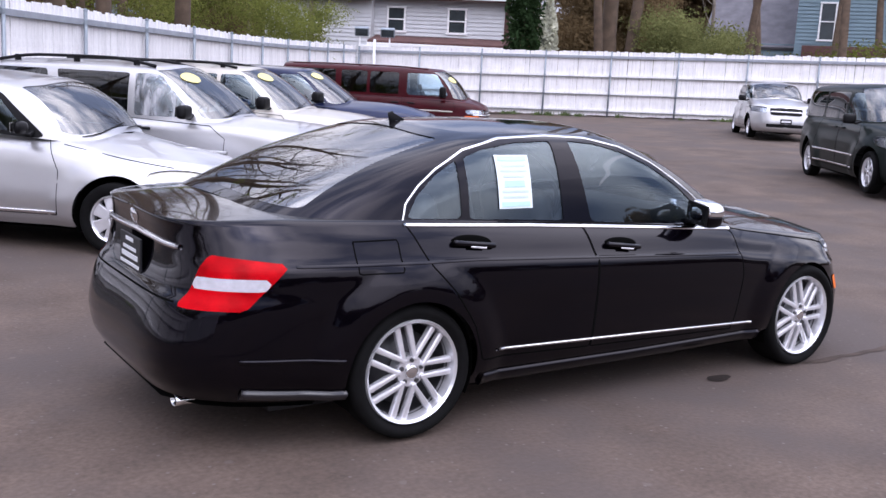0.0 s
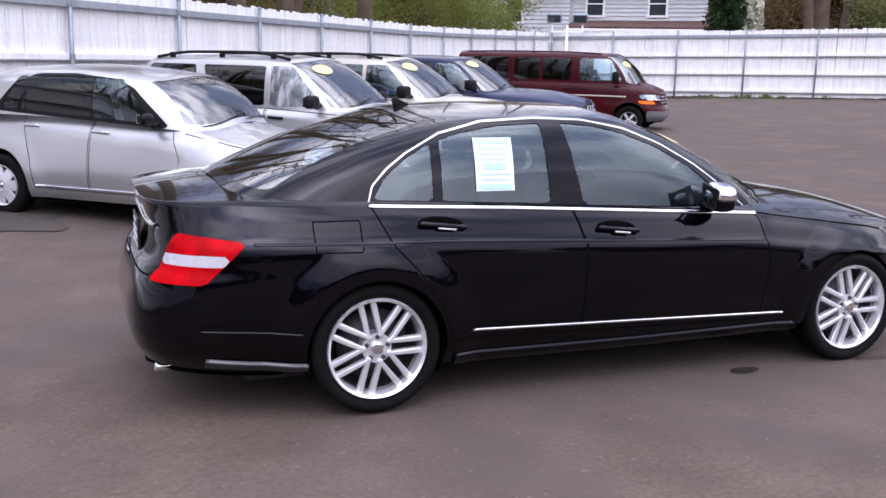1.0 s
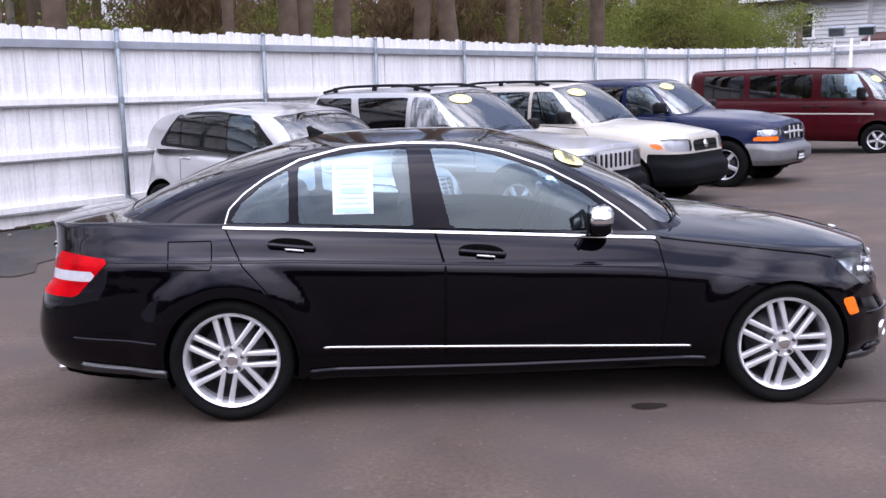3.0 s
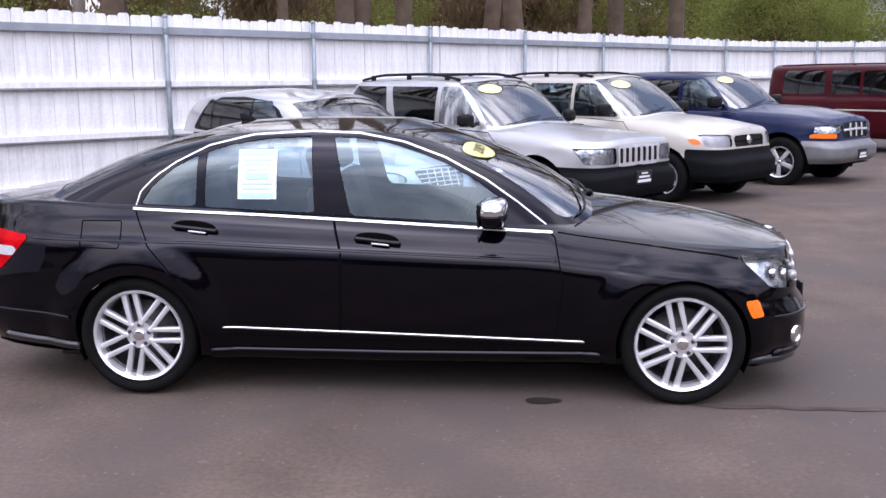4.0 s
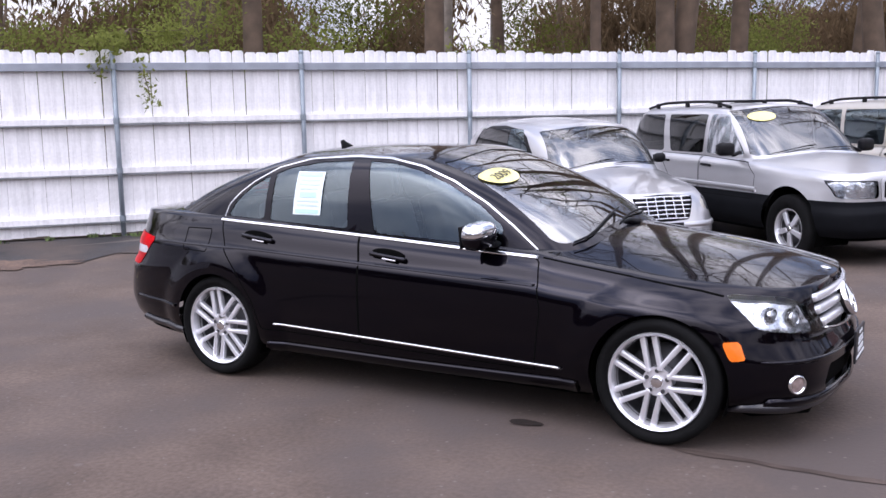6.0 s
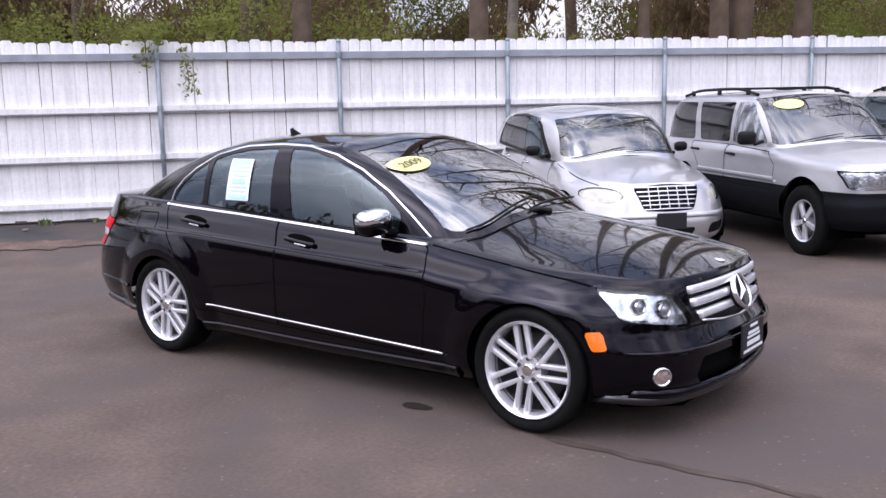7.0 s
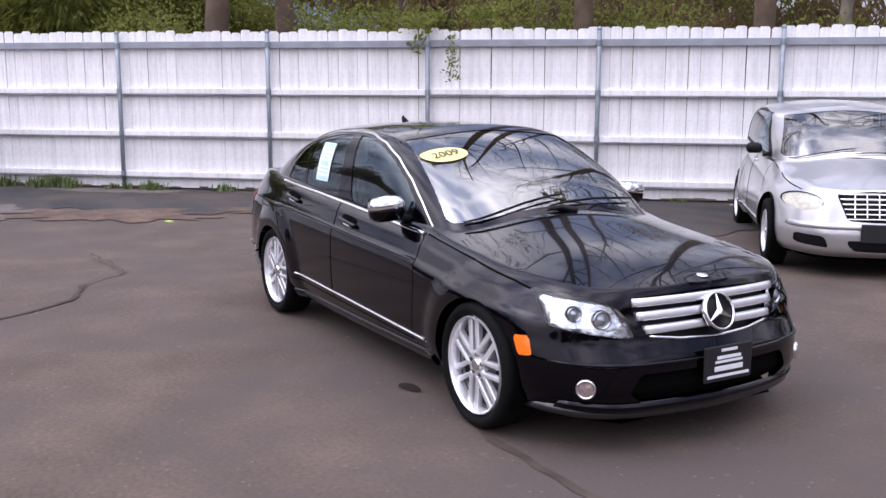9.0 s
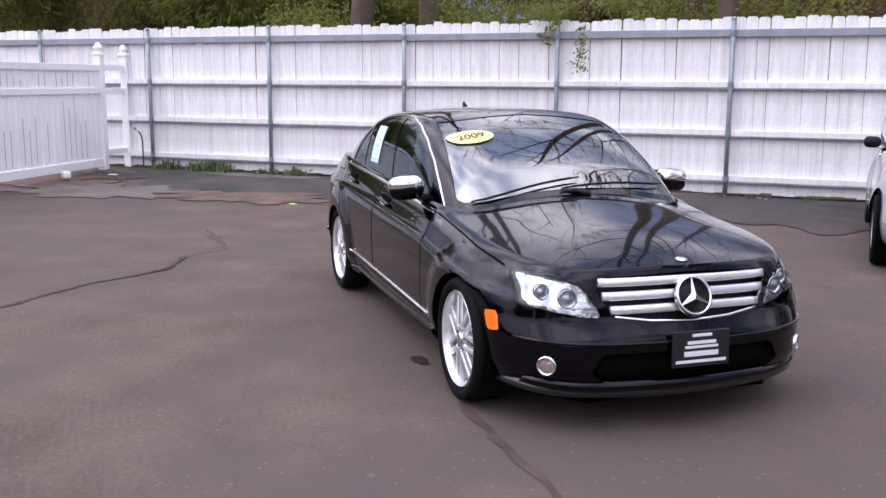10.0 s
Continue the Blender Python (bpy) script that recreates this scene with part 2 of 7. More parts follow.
def weathered(m, low, grain):
    """Long grey streaks where the paint has worn thin along the boards."""
    n, l = m.node_tree.nodes, m.node_tree.links
    b = n["Principled BSDF"]
    src = b.inputs["Base Color"].links[0].from_socket
    co, mp, t, r = n.new("ShaderNodeTexCoord"), n.new("ShaderNodeMapping"), n.new("ShaderNodeTexNoise"), n.new("ShaderNodeMapRange")
    info, add = n.new("ShaderNodeObjectInfo"), n.new("ShaderNodeVectorMath")
    add.operation = "MULTIPLY_ADD"
    add.inputs[1].default_value, add.inputs[2].default_value = (7.0, 5.0, 3.0), (0, 0, 0)
    l.new(info.outputs["Random"], add.inputs[0])
    shift = n.new("ShaderNodeVectorMath")
    l.new(co.outputs["Object"], shift.inputs[0])
    l.new(add.outputs[0], shift.inputs[1])
    mp.inputs["Scale"].default_value = grain
    t.inputs["Scale"].default_value, t.inputs["Detail"].default_value, t.inputs["Roughness"].default_value = 1.0, 6.0, 0.65
    r.inputs["From Min"].default_value, r.inputs["From Max"].default_value = 0.36, 0.56
    r.inputs["To Min"].default_value, r.inputs["To Max"].default_value = low, 1.0
    l.new(shift.outputs[0], mp.inputs[0])
    l.new(mp.outputs[0], t.inputs["Vector"])
    l.new(t.outputs["Fac"], r.inputs["Value"])
    x = n.new("ShaderNodeMix")
    x.data_type, x.blend_type = "RGBA", "MULTIPLY"
    x.inputs["Factor"].default_value = 1.0
    l.new(src, x.inputs["A"])
    l.new(r.outputs[0], x.inputs["B"])
    l.new(x.outputs["Result"], b.inputs["Base Color"])


weathered(WHITE_BOARD, 0.86, (16.0, 16.0, 1.1))
GALVANISED = material("galvanised_steel", (0.25, 0.285, 0.32), 0.5, 0.4, vary=0.15, scale=6.0, bump=0.1)
# mottled grey that paints the line of shade under the fence rails
RAIL_SHADE = material("rail_shade_grey", (0.24, 0.25, 0.26), 0.9, vary=0.35, scale=3.0, bump=0.3)
GREY_RAIL = material("weathered_rail", (0.29, 0.31, 0.35), 0.8, vary=0.15, scale=4.0, bump=0.3)
VINYL = material("white_vinyl", (0.88, 0.88, 0.89), 0.45, vary=0.03, scale=3.0)
SIDING = material("white_siding", (0.58, 0.59, 0.61), 0.7, vary=0.05, scale=1.5)
BLUE_SIDING = material("blue_siding", (0.17, 0.245, 0.29), 0.7, vary=0.08, scale=1.5)
SHINGLE = material("brown_shingle", (0.11, 0.055, 0.05), 0.9, vary=0.2, scale=3.0, bump=0.4, bump_scale=20.0)
SLATE = material("grey_shingle", (0.13, 0.125, 0.14), 0.9, vary=0.2, scale=2.0, bump=0.4, bump_scale=20.0)
HOUSE_GLASS = material("house_glass", (0.03, 0.04, 0.045), 0.08, vary=0.2, scale=2.0, coat=0.5)
def leaf_material(name, colour, vary, scale, piece=0.3):
    """Thin leaves and twigs: half of the light passes through."""
    m = material(name, colour, 0.9, vary=vary, scale=scale, fine=0.2, bump_scale=9.0, spec=0.1)
    n, l = m.node_tree.nodes, m.node_tree.links
    b, o = n["Principled BSDF"], n["Material Output"]
    src = b.inputs["Base Color"].links[0].from_socket
    t = n.new("ShaderNodeBsdfTranslucent")
    l.new(src, t.inputs[0])
    x = n.new("ShaderNodeMixShader")
    x.inputs[0].default_value = 0.5
    l.new(b.outputs[0], x.inputs[1])
    l.new(t.outputs[0], x.inputs[2])
    l.new(x.outputs[0], o.inputs[0])
    return m


BARK = material("bark", (0.098, 0.068, 0.046), 0.95, vary=0.3, scale=4.0, bump=0.8, bump_scale=18.0)
PALE_BARK = material("pale_bark", (0.20, 0.17, 0.14), 0.95, vary=0.3, scale=4.0, bump=0.8, bump_scale=18.0)
SPRING_LEAF = leaf_material("spring_leaves", (0.185, 0.205, 0.052), 0.4, 1.2)
BROWN_TWIG = leaf_material("brown_twigs", (0.140, 0.096, 0.054), 0.35, 0.9)
OLIVE_LEAF = leaf_material("olive_leaves", (0.120, 0.130, 0.030), 0.4, 0.9)
EVERGREEN = leaf_material("evergreen", (0.035, 0.065, 0.025), 0.4, 2.0)
BLOSSOM = material("blossom", (0.62, 0.62, 0.5), 0.9, vary=0.2, scale=3.0)
WEED = material("weeds", (0.10, 0.135, 0.045), 0.85, vary=0.35, scale=5.0)
SOIL = material("leaf_litter", (0.09, 0.065, 0.045), 0.95, vary=0.35, scale=1.0, bump=0.6, bump_scale=14.0)


# ---- mesh helpers ----
def mesh_object(name, verts, faces, mat, parent=None, label="", smooth=True):
    me = bpy.data.meshes.new(name)
    me.from_pydata([tuple(float(c) for c in v) for v in verts], [], [tuple(f) for f in faces])
    me.materials.append(mat)
    if smooth:
        me.polygons.foreach_set("use_smooth", [True] * len(me.polygons))
    me.update()
    ob = new(name, me)
    if parent:
        ob.parent = parent
    return tagged(ob, label) if label else ob


def part(name, bm, mat, parent=None, label="", smooth=False):
    """Links a bmesh as one mesh object under a thing or a part."""
    me = bpy.data.meshes.new(name)
    bm.to_mesh(me)
    bm.free()
    me.materials.append(mat)
    if smooth:
        me.polygons.foreach_set("use_smooth", [True] * len(me.polygons))
    ob = new(name, me)
    if parent:
        ob.parent = parent
    return tagged(ob, label) if label else ob


def thing(name, label, category, m=None, group="", kind=""):
    ob = new(name)
    ob.empty_display_size = 0.2
    if m is not None:
        ob.matrix_world = m
    return tagged(ob, label, category, group, kind)


def add_box(bm, size, m, bevel=0.0, segments=2):
    r = bmesh.ops.create_cube(bm, size=1.0, matrix=m @ Matrix.Diagonal((*size, 1)))
    if bevel:
        edges = list({e for v in r["verts"] for e in v.link_edges})
        bmesh.ops.bevel(bm, geom=edges, offset=bevel, segments=segments, affect="EDGES", profile=0.5)
    return bm


def box(size, m, bevel=0.0, segments=2):
    return add_box(bmesh.new(), size, m, bevel, segments)


def add_rod(bm, a, b, r1, r2=None, n=10):
    a, b = Vector(a), Vector(b)
    q = (b - a).to_track_quat("Z", "Y").to_matrix().to_4x4()
    bmesh.ops.create_cone(bm, cap_ends=True, segments=n, radius1=r1, radius2=r1 if r2 is None else r2, depth=(b - a).length,
                          matrix=Matrix.Translation((a + b) / 2) @ q)
    return bm


def lathe(profile, n=40, axis="Y"):
    """A ring swept round an axis from (radius, height) pairs: vertices and faces."""
    v, f = [], []
    k = len(profile)
    for i in range(n):
        a = 2 * math.pi * i / n
        c, s = math.cos(a), math.sin(a)
        for r, h in profile:
            v.append((r * c, h, r * s) if axis == "Y" else (r * c, r * s, h))
    for i in range(n):
        j = (i + 1) % n
        for p in range(k - 1):
            q = (i * k + p, i * k + p + 1, j * k + p + 1, j * k + p)
            f.append(q)
    return v, f


def curve_of(points):
    """A smooth monotone curve through (x, value) pairs, for numpy arrays; flat slopes are kept flat."""
    p = sorted(points)
    xs, ys = np.array([a for a, _ in p], float), np.array([b for _, b in p], float)
    h, d = np.diff(xs), np.diff(ys) / np.diff(xs)
    m = np.zeros(len(xs))
    m[0], m[-1] = d[0], d[-1]
    for i in range(1, len(xs) - 1):
        if d[i - 1] * d[i] > 0:
            w1, w2 = 2 * h[i] + h[i - 1], h[i] + 2 * h[i - 1]
            m[i] = (w1 + w2) / (w1 / d[i - 1] + w2 / d[i])

    def f(x):
        x = np.clip(np.asarray(x, float), xs[0], xs[-1])
        i = np.clip(np.searchsorted(xs, x) - 1, 0, len(xs) - 2)
        s = (x - xs[i]) / h[i]
        return ((1 + 2 * s) * (1 - s) ** 2 * ys[i] + s * (1 - s) ** 2 * h[i] * m[i]
                + s * s * (3 - 2 * s) * ys[i + 1] + s * s * (s - 1) * h[i] * m[i + 1])
    return f


def inside_of(points, rounding=0.0):
    """The signed distance to a polygon (negative inside), with rounded corners."""
    p = np.array(points, float)

    def f(x, z):
        d, sign = np.full(x.shape, 1e9), np.ones(x.shape)
        for i in range(len(p)):
            a, b = p[i], p[i - 1]
            ex, ez = b[0] - a[0], b[1] - a[1]
            wx, wz = x - a[0], z - a[1]
            t = np.clip((wx * ex + wz * ez) / (ex * ex + ez * ez), 0, 1)
            d = np.minimum(d, (wx - ex * t) ** 2 + (wz - ez * t) ** 2)
            c1, c2, c3 = z >= a[1], z < b[1], ex * wz > ez * wx
            sign = np.where((c1 & c2 & c3) | (~c1 & ~c2 & ~c3), -sign, sign)
        return sign * np.sqrt(d) - rounding
    return f


class Patch:
    """A surface whose vertices (x, y, z, level) can be cut along any smooth line."""

    def __init__(self, v, f):
        self.v, self.f = v, f

    def split(self, fn):
        vals = fn(self.v[:, 0], self.v[:, 1], self.v[:, 2], self.v[:, 3])
        neg = vals < 0
        ins, outs, extra, cache, n = [], [], [], {}, len(self.v)
        for face in self.f:
            k = [neg[i] for i in face]
            if all(k):
                ins.append(face)
            elif not any(k):
                outs.append(face)
            else:
                a, b = [], []
                for i, j in zip(face, (*face[1:], face[0])):
                    (a if neg[i] else b).append(i)
                    if neg[i] != neg[j]:
                        key = (min(i, j), max(i, j))
                        if key not in cache:
                            s = vals[key[0]] / (vals[key[0]] - vals[key[1]])
                            cache[key] = n + len(extra)
                            extra.append(self.v[key[0]] * (1 - s) + self.v[key[1]] * s)
                        a.append(cache[key])
                        b.append(cache[key])
                if len(a) > 2:
                    ins.append(tuple(a))
                if len(b) > 2:
                    outs.append(tuple(b))
        v = np.vstack([self.v, np.array(extra)]) if extra else self.v
        return Patch(v, ins), Patch(v, outs)

    def keep(self, fn):
        return self.split(fn)[0]

    def cut(self, fn):
        return self.split(fn)[1]

    def used(self):
        ids = sorted({i for f in self.f for i in f})
        at = {i: k for k, i in enumerate(ids)}
        return self.v[ids], [tuple(at[i] for i in f) for f in self.f]

    def object(self, name, mat, parent, side=0, lift=0.0, label=""):
        """Links the half patch: side 0 both halves as one mesh, 1 the left half, -1 the right half."""
        if not self.f:
            return None
        v, f = self.used()
        p = v[:, :3].copy()
        if lift:
            p = p + normals_of(p, f) * lift
        left, right = p, p * np.array([1, -1, 1])
        back = [tuple(reversed(q)) for q in f]
        if side > 0:
            return mesh_object(name, left, f, mat, parent, label)
        if side < 0:
            return mesh_object(name, right, back, mat, parent, label)
        both = np.vstack([left, right])
        faces = f + [tuple(i + len(p) for i in q) for q in back]
        ob = mesh_object(name, both, faces, mat, parent, label)
        bm = bmesh.new()
        bm.from_mesh(ob.data)
        bmesh.ops.remove_doubles(bm, verts=[v for v in bm.verts if abs(v.co.y) < 1e-3], dist=2e-4)
        bm.to_mesh(ob.data)
        bm.free()
        return ob


def normals_of(p, faces):
    n = np.zeros_like(p)
    for f in faces:
        a = np.cross(p[f[1]] - p[f[0]], p[f[2]] - p[f[0]])
        for i in f:
            n[i] += a
    return n / np.maximum(np.linalg.norm(n, axis=1, keepdims=True), 1e-12)


class Shell:
    """A wall that rises from z_low to z_high round a rounded plan. levels: rows of (level, half width, front, rear).
    crown: how far the top bulges over its edge, at stations along the length."""

    def __init__(self, levels, z_low, z_high, n_front, n_rear, bulges=(), rise=None, flares=(), n_tail=None, bow=0.0):
        self.w = curve_of([(t, w) for t, w, _, _ in levels])
        self.front = curve_of([(t, a) for t, _, a, _ in levels])
        self.rear = curve_of([(t, b) for t, _, _, b in levels])
        self.low, self.high, self.nf, self.nr, self.bulges = z_low, z_high, n_front, n_rear, bulges
        self.rise = rise or (lambda t: t)
        self.flares, self.nt, self.bow = flares, n_tail or n_rear, bow
        self.mid = (self.front(0.5) + self.rear(0.5)) / 2

    def rear_n(self, t):
        """The squareness of the tail's plan, which may grow rounder towards the top."""
        k = np.clip((t - 0.7) / 0.3, 0, 1)
        return self.nr + (self.nt - self.nr) * k * k * (3 - 2 * k)

    def drawn_back(self, x, u):
        """How far the nose bows back at a share u of its half width."""
        return self.bow * np.clip(x - 1.0, 0, 1) * np.clip(u, 0, 1) ** 1.5

    def half(self, x, t):
        f, r = self.front(t), self.rear(t)
        at, n = x, np.where(x > self.mid, self.nf, self.rear_n(t))
        for _ in range(3 if self.bow else 1):
            s = np.where(at > self.mid, (at - self.mid) / (f - self.mid), (self.mid - at) / (self.mid - r))
            u = np.maximum(1 - np.clip(s, 0, 1) ** n, 0) ** (1 / n)
            at = x + self.drawn_back(x, u)
        return self.w(t) * u

    def place(self, x, y, t):
        lo, hi = self.low(x, y), self.high(x, y)
        z = lo + (hi - lo) * self.rise(t)
        add = np.zeros(np.shape(x))
        for bx, bz, rx, rz, amount in self.bulges:
            add = add + amount * np.exp(-((x - bx) / rx) ** 2 - ((z - bz) / rz) ** 2)
        for bx, bz, r_in, r_out, amount in self.flares:
            k = np.clip((r_out - np.hypot(x - bx, z - bz)) / (r_out - r_in), 0, 1)
            add = add + amount * k ** 0.85
        return z, y + add * np.clip(y / 0.5, 0, 1)

    def level(self, x, z, y=0.7):
        lo, hi = self.low(x, y), self.high(x, y)
        k = np.clip((z - lo) / (hi - lo), 0, 1)
        a, b = np.zeros(np.shape(k)), np.ones(np.shape(k))
        for _ in range(22):
            c = (a + b) / 2
            less = self.rise(c) < k
            a, b = np.where(less, c, a), np.where(less, b, c)
        return (a + b) / 2

    def side(self, x, z):
        """The half width of the surface at a place seen from the side."""
        y = np.full(np.shape(x), 0.7)
        for _ in range(5):
            t = self.level(x, z, y)
            y = self.half(x, t)
        return self.place(x, y, t)[1]

    def nose(self, y, z, tail=False):
        """The station of the surface at a place seen from the front (or the rear)."""
        x = np.full(np.shape(y), (self.rear(0.5) if tail else self.front(0.5)) * 0.97)
        for _ in range(6):
            t = self.level(x, z, np.abs(y))
            n = self.rear_n(t) if tail else self.nf
            k = np.maximum(1 - np.clip(np.abs(y) / self.w(t), 0, 1) ** n, 0) ** (1 / n)
            x = self.mid + ((self.rear(t) if tail else self.front(t)) - self.mid) * k
            x = x - self.drawn_back(x, np.abs(y) / self.w(t))
        return x

    def plan_y(self, ux, uy, t):
        n = self.rear_n(t)
        return np.where(ux < 0, np.maximum(1 - np.abs(ux) ** n, 0) ** (1 / n), uy)

    def grid(self, nu, nv, cap):
        """The half wall (left side), and the half top as a cap of so many rows."""
        a = np.concatenate([np.geomspace(1e-7, 0.2, 1500), np.linspace(0.2, math.pi / 2 - 0.2, 1500)[1:-1], math.pi / 2 - np.geomspace(0.2, 1e-7, 1500)])
        f, r, w = self.front(0.5) - self.mid, self.mid - self.rear(0.5), self.w(0.5)
        xs = np.concatenate([np.cos(a) ** (2 / self.nf), -np.cos(a[::-1]) ** (2 / self.nr)])
        ys = np.concatenate([np.sin(a) ** (2 / self.nf), np.sin(a[::-1]) ** (2 / self.nr)])
        px, py = np.where(xs > 0, xs * f, xs * r), ys * w
        arc = np.concatenate([[0], np.cumsum(np.hypot(np.diff(px), np.diff(py)))])
        at = np.linspace(0, arc[-1], nu + 1)
        ux, uy = np.interp(at, arc, xs), np.interp(at, arc, ys)
        uy[0] = uy[-1] = 0.0
        ux[0], ux[-1] = 1.0, -1.0
        v, faces = [], []
        for j in range(nv + 1):
            t = np.full(nu + 1, j / nv)
            x = self.mid + np.where(ux > 0, ux * (self.front(t) - self.mid), ux * (self.mid - self.rear(t)))
            u = self.plan_y(ux, uy, t)
            x, y = x - self.drawn_back(x, u), u * self.w(t)
            z, y = self.place(x, y, t)
            v.append(np.stack([x, y, z, t], 1))
        for k in range(1, cap + 1):
            s = 1 - k / cap
            t = np.ones(nu + 1)
            x = self.mid + np.where(ux > 0, ux * (self.front(t) - self.mid), ux * (self.mid - self.rear(t)))
            u = self.plan_y(ux, uy, t)
            x, y = x - self.drawn_back(x, u * s), u * self.w(t)
            z = self.high(x, y * s)
            v.append(np.stack([x, y * s, z, t + k / cap], 1))
        n = nu + 1
        for j in range(nv + cap):
            for i in range(nu):
                q = (j * n + i, j * n + i + 1, (j + 1) * n + i + 1, (j + 1) * n + i)
                faces.append(q)
        return Patch(np.vstack(v), faces)


def strip(name, shell, points, width, lift, mat, parent, sides=(-1, 1), steps=0.02, label="", sunk=0.004):
    """A moulding that runs along the side of a shell, through (x, z) points; one mesh a side."""
    p = np.array(points, float)
    arc = np.concatenate([[0], np.cumsum(np.hypot(*np.diff(p, axis=0).T))])
    at = np.linspace(0, arc[-1], max(3, int(arc[-1] / steps)))
    x, z = np.interp(at, arc, p[:, 0]), np.interp(at, arc, p[:, 1])
    dx, dz = np.gradient(x), np.gradient(z)
    k = np.maximum(np.hypot(dx, dz), 1e-9)
    nx, nz = -dz / k, dx / k
    e = 0.01
    y0 = shell.side(x, z)
    gx, gz = (shell.side(x + e, z) - shell.side(x - e, z)) / (2 * e), (shell.side(x, z + e) - shell.side(x, z - e)) / (2 * e)
    nrm = np.stack([-gx, np.ones_like(gx), -gz], 1)
    nrm /= np.linalg.norm(nrm, axis=1, keepdims=True)
    rows = []
    for side, up in ((-1, -sunk), (-1, lift * 0.7), (-0.6, lift), (0.6, lift), (1, lift * 0.7), (1, -sunk)):
        qx, qz = x + nx * width / 2 * side, z + nz * width / 2 * side
        rows.append(np.stack([qx, y0 + gx * (qx - x) + gz * (qz - z), qz], 1) + nrm * up)
    v = np.stack(rows, 1).reshape(-1, 3)
    m, faces = len(rows), []
    for i in range(len(x) - 1):
        for j in range(m - 1):
            faces.append((i * m + j, i * m + j + 1, (i + 1) * m + j + 1, (i + 1) * m + j))
    faces += [tuple(range(m)), tuple(reversed(range((len(x) - 1) * m, len(x) * m)))]
    obs = []
    for s in sides:
        w = v * np.array([1, s, 1])
        obs.append(mesh_object(name, w, faces if s > 0 else [tuple(reversed(q)) for q in faces], mat, parent, label))
    return obs


def ring(x, z, rx, rz, n=24):
    return [(x + rx * math.cos(2 * math.pi * i / n), z + rz * math.sin(2 * math.pi * i / n)) for i in range(n)]


# ---- vehicles ----
def wheel(parent, x, y, r, rim, width, spokes, mat, style="single", turn=0.0, side=-1, spoke=0.24):
    """A wheel whose outer face looks to that side: the rim with its spokes, and under it tyre, cap, nuts and brake disc."""
    bm = bmesh.new()
    v, f = lathe([(rim * 0.90, 0.02), (rim * 0.925, -0.02), (rim * 0.95, -0.045), (rim, -0.055), (rim * 1.02, -0.045), (rim * 1.02, 0.12)], 48)
    made = [bm.verts.new(q) for q in v]
    for q in f:
        bm.faces.new([made[i] for i in q])
    add_rod(bm, (0, -0.03, 0), (0, 0.04, 0), rim * 0.30, n=24)
    hub = Matrix.Translation((x, y, r)) @ Matrix.Diagonal((1, 1 if side < 0 else -1, 1, 1))
    at = hub @ pose(0, -width * 0.19, 0)
    bm.transform(at)
    if side > 0:
        bmesh.ops.reverse_faces(bm, faces=bm.faces)
    w = part("wheel", bm, mat, parent, smooth=False)
    lo, hi, wd = rim * 0.2, rim * 0.94, (rim * 0.105 if style == "twin" else rim * spoke)
    bm = box((hi - lo, 0.034, wd), pose((lo + hi) / 2, -0.02, 0), 0.007, 2)
    for q in bm.verts:
        k = (q.co.x - lo) / (hi - lo)
        q.co.z *= 0.9 + 0.35 * k
        q.co.y += 0.016 * k * k - 0.006
    bar = bpy.data.meshes.new("spoke")
    bm.to_mesh(bar)
    bm.free()
    bar.materials.append(mat)
    for i in range(spokes):
        for off in ((-0.125, 0.125) if style == "twin" else (0,)):
            o = new("spoke", bar)
            o.parent = w
            a = 360 * i / spokes + math.degrees(turn)
            o.matrix_basis = at @ pose(0, 0, 0, 0, -a, 0) @ pose(0, 0, off * rim)
    b = width / 2

    def swept(name, profile, m, n=48, label=""):
        v, f = lathe(profile, n)
        p = [(hub if name == "tyre" else at) @ Vector(q) for q in v]
        return mesh_object(name, p, f if side < 0 else [tuple(reversed(q)) for q in f], m, w, label)
    swept("tyre", [(rim * 0.98, -b * 0.55), (rim * 1.03, -b * 0.80), (rim * 1.10, -b * 0.92), ((rim + r) / 2, -b * 1.0), (r * 0.955, -b * 0.93), (r * 0.988, -b * 0.78),
                   (r, -b * 0.5), (r, b * 0.5), (r * 0.985, b * 0.8), ((rim + r) / 2, b), (rim * 1.0, b * 0.8), (rim * 0.98, -b * 0.55)], TYRE)
    swept("barrel", [(rim * 0.91, 0.0), (rim * 0.88, 0.11), (0.0, 0.115)], DARK_METAL)
    swept("centre_cap", [(0.0, -0.046), (rim * 0.10, -0.046), (rim * 0.135, -0.042), (rim * 0.14, -0.028)], CHROME, 20)
    bm = add_rod(bmesh.new(), (0, -0.038, 0), (0, -0.02, 0), 0.011, n=6)
    nut = bpy.data.meshes.new("wheel_nut")
    bm.to_mesh(nut)
    bm.free()
    nut.materials.append(DARK_METAL)
    for i in range(5):
        a = 2 * math.pi * i / 5 + 0.3
        o = new("wheel_nut", nut)
        o.parent = w
        o.matrix_basis = at @ pose(math.cos(a) * rim * 0.225, 0, math.sin(a) * rim * 0.225)
    swept("brake_disc", [(0.0, 0.05), (rim * 0.72, 0.05), (rim * 0.72, 0.08), (0.0, 0.08)], DARK_METAL, 32)
    return w


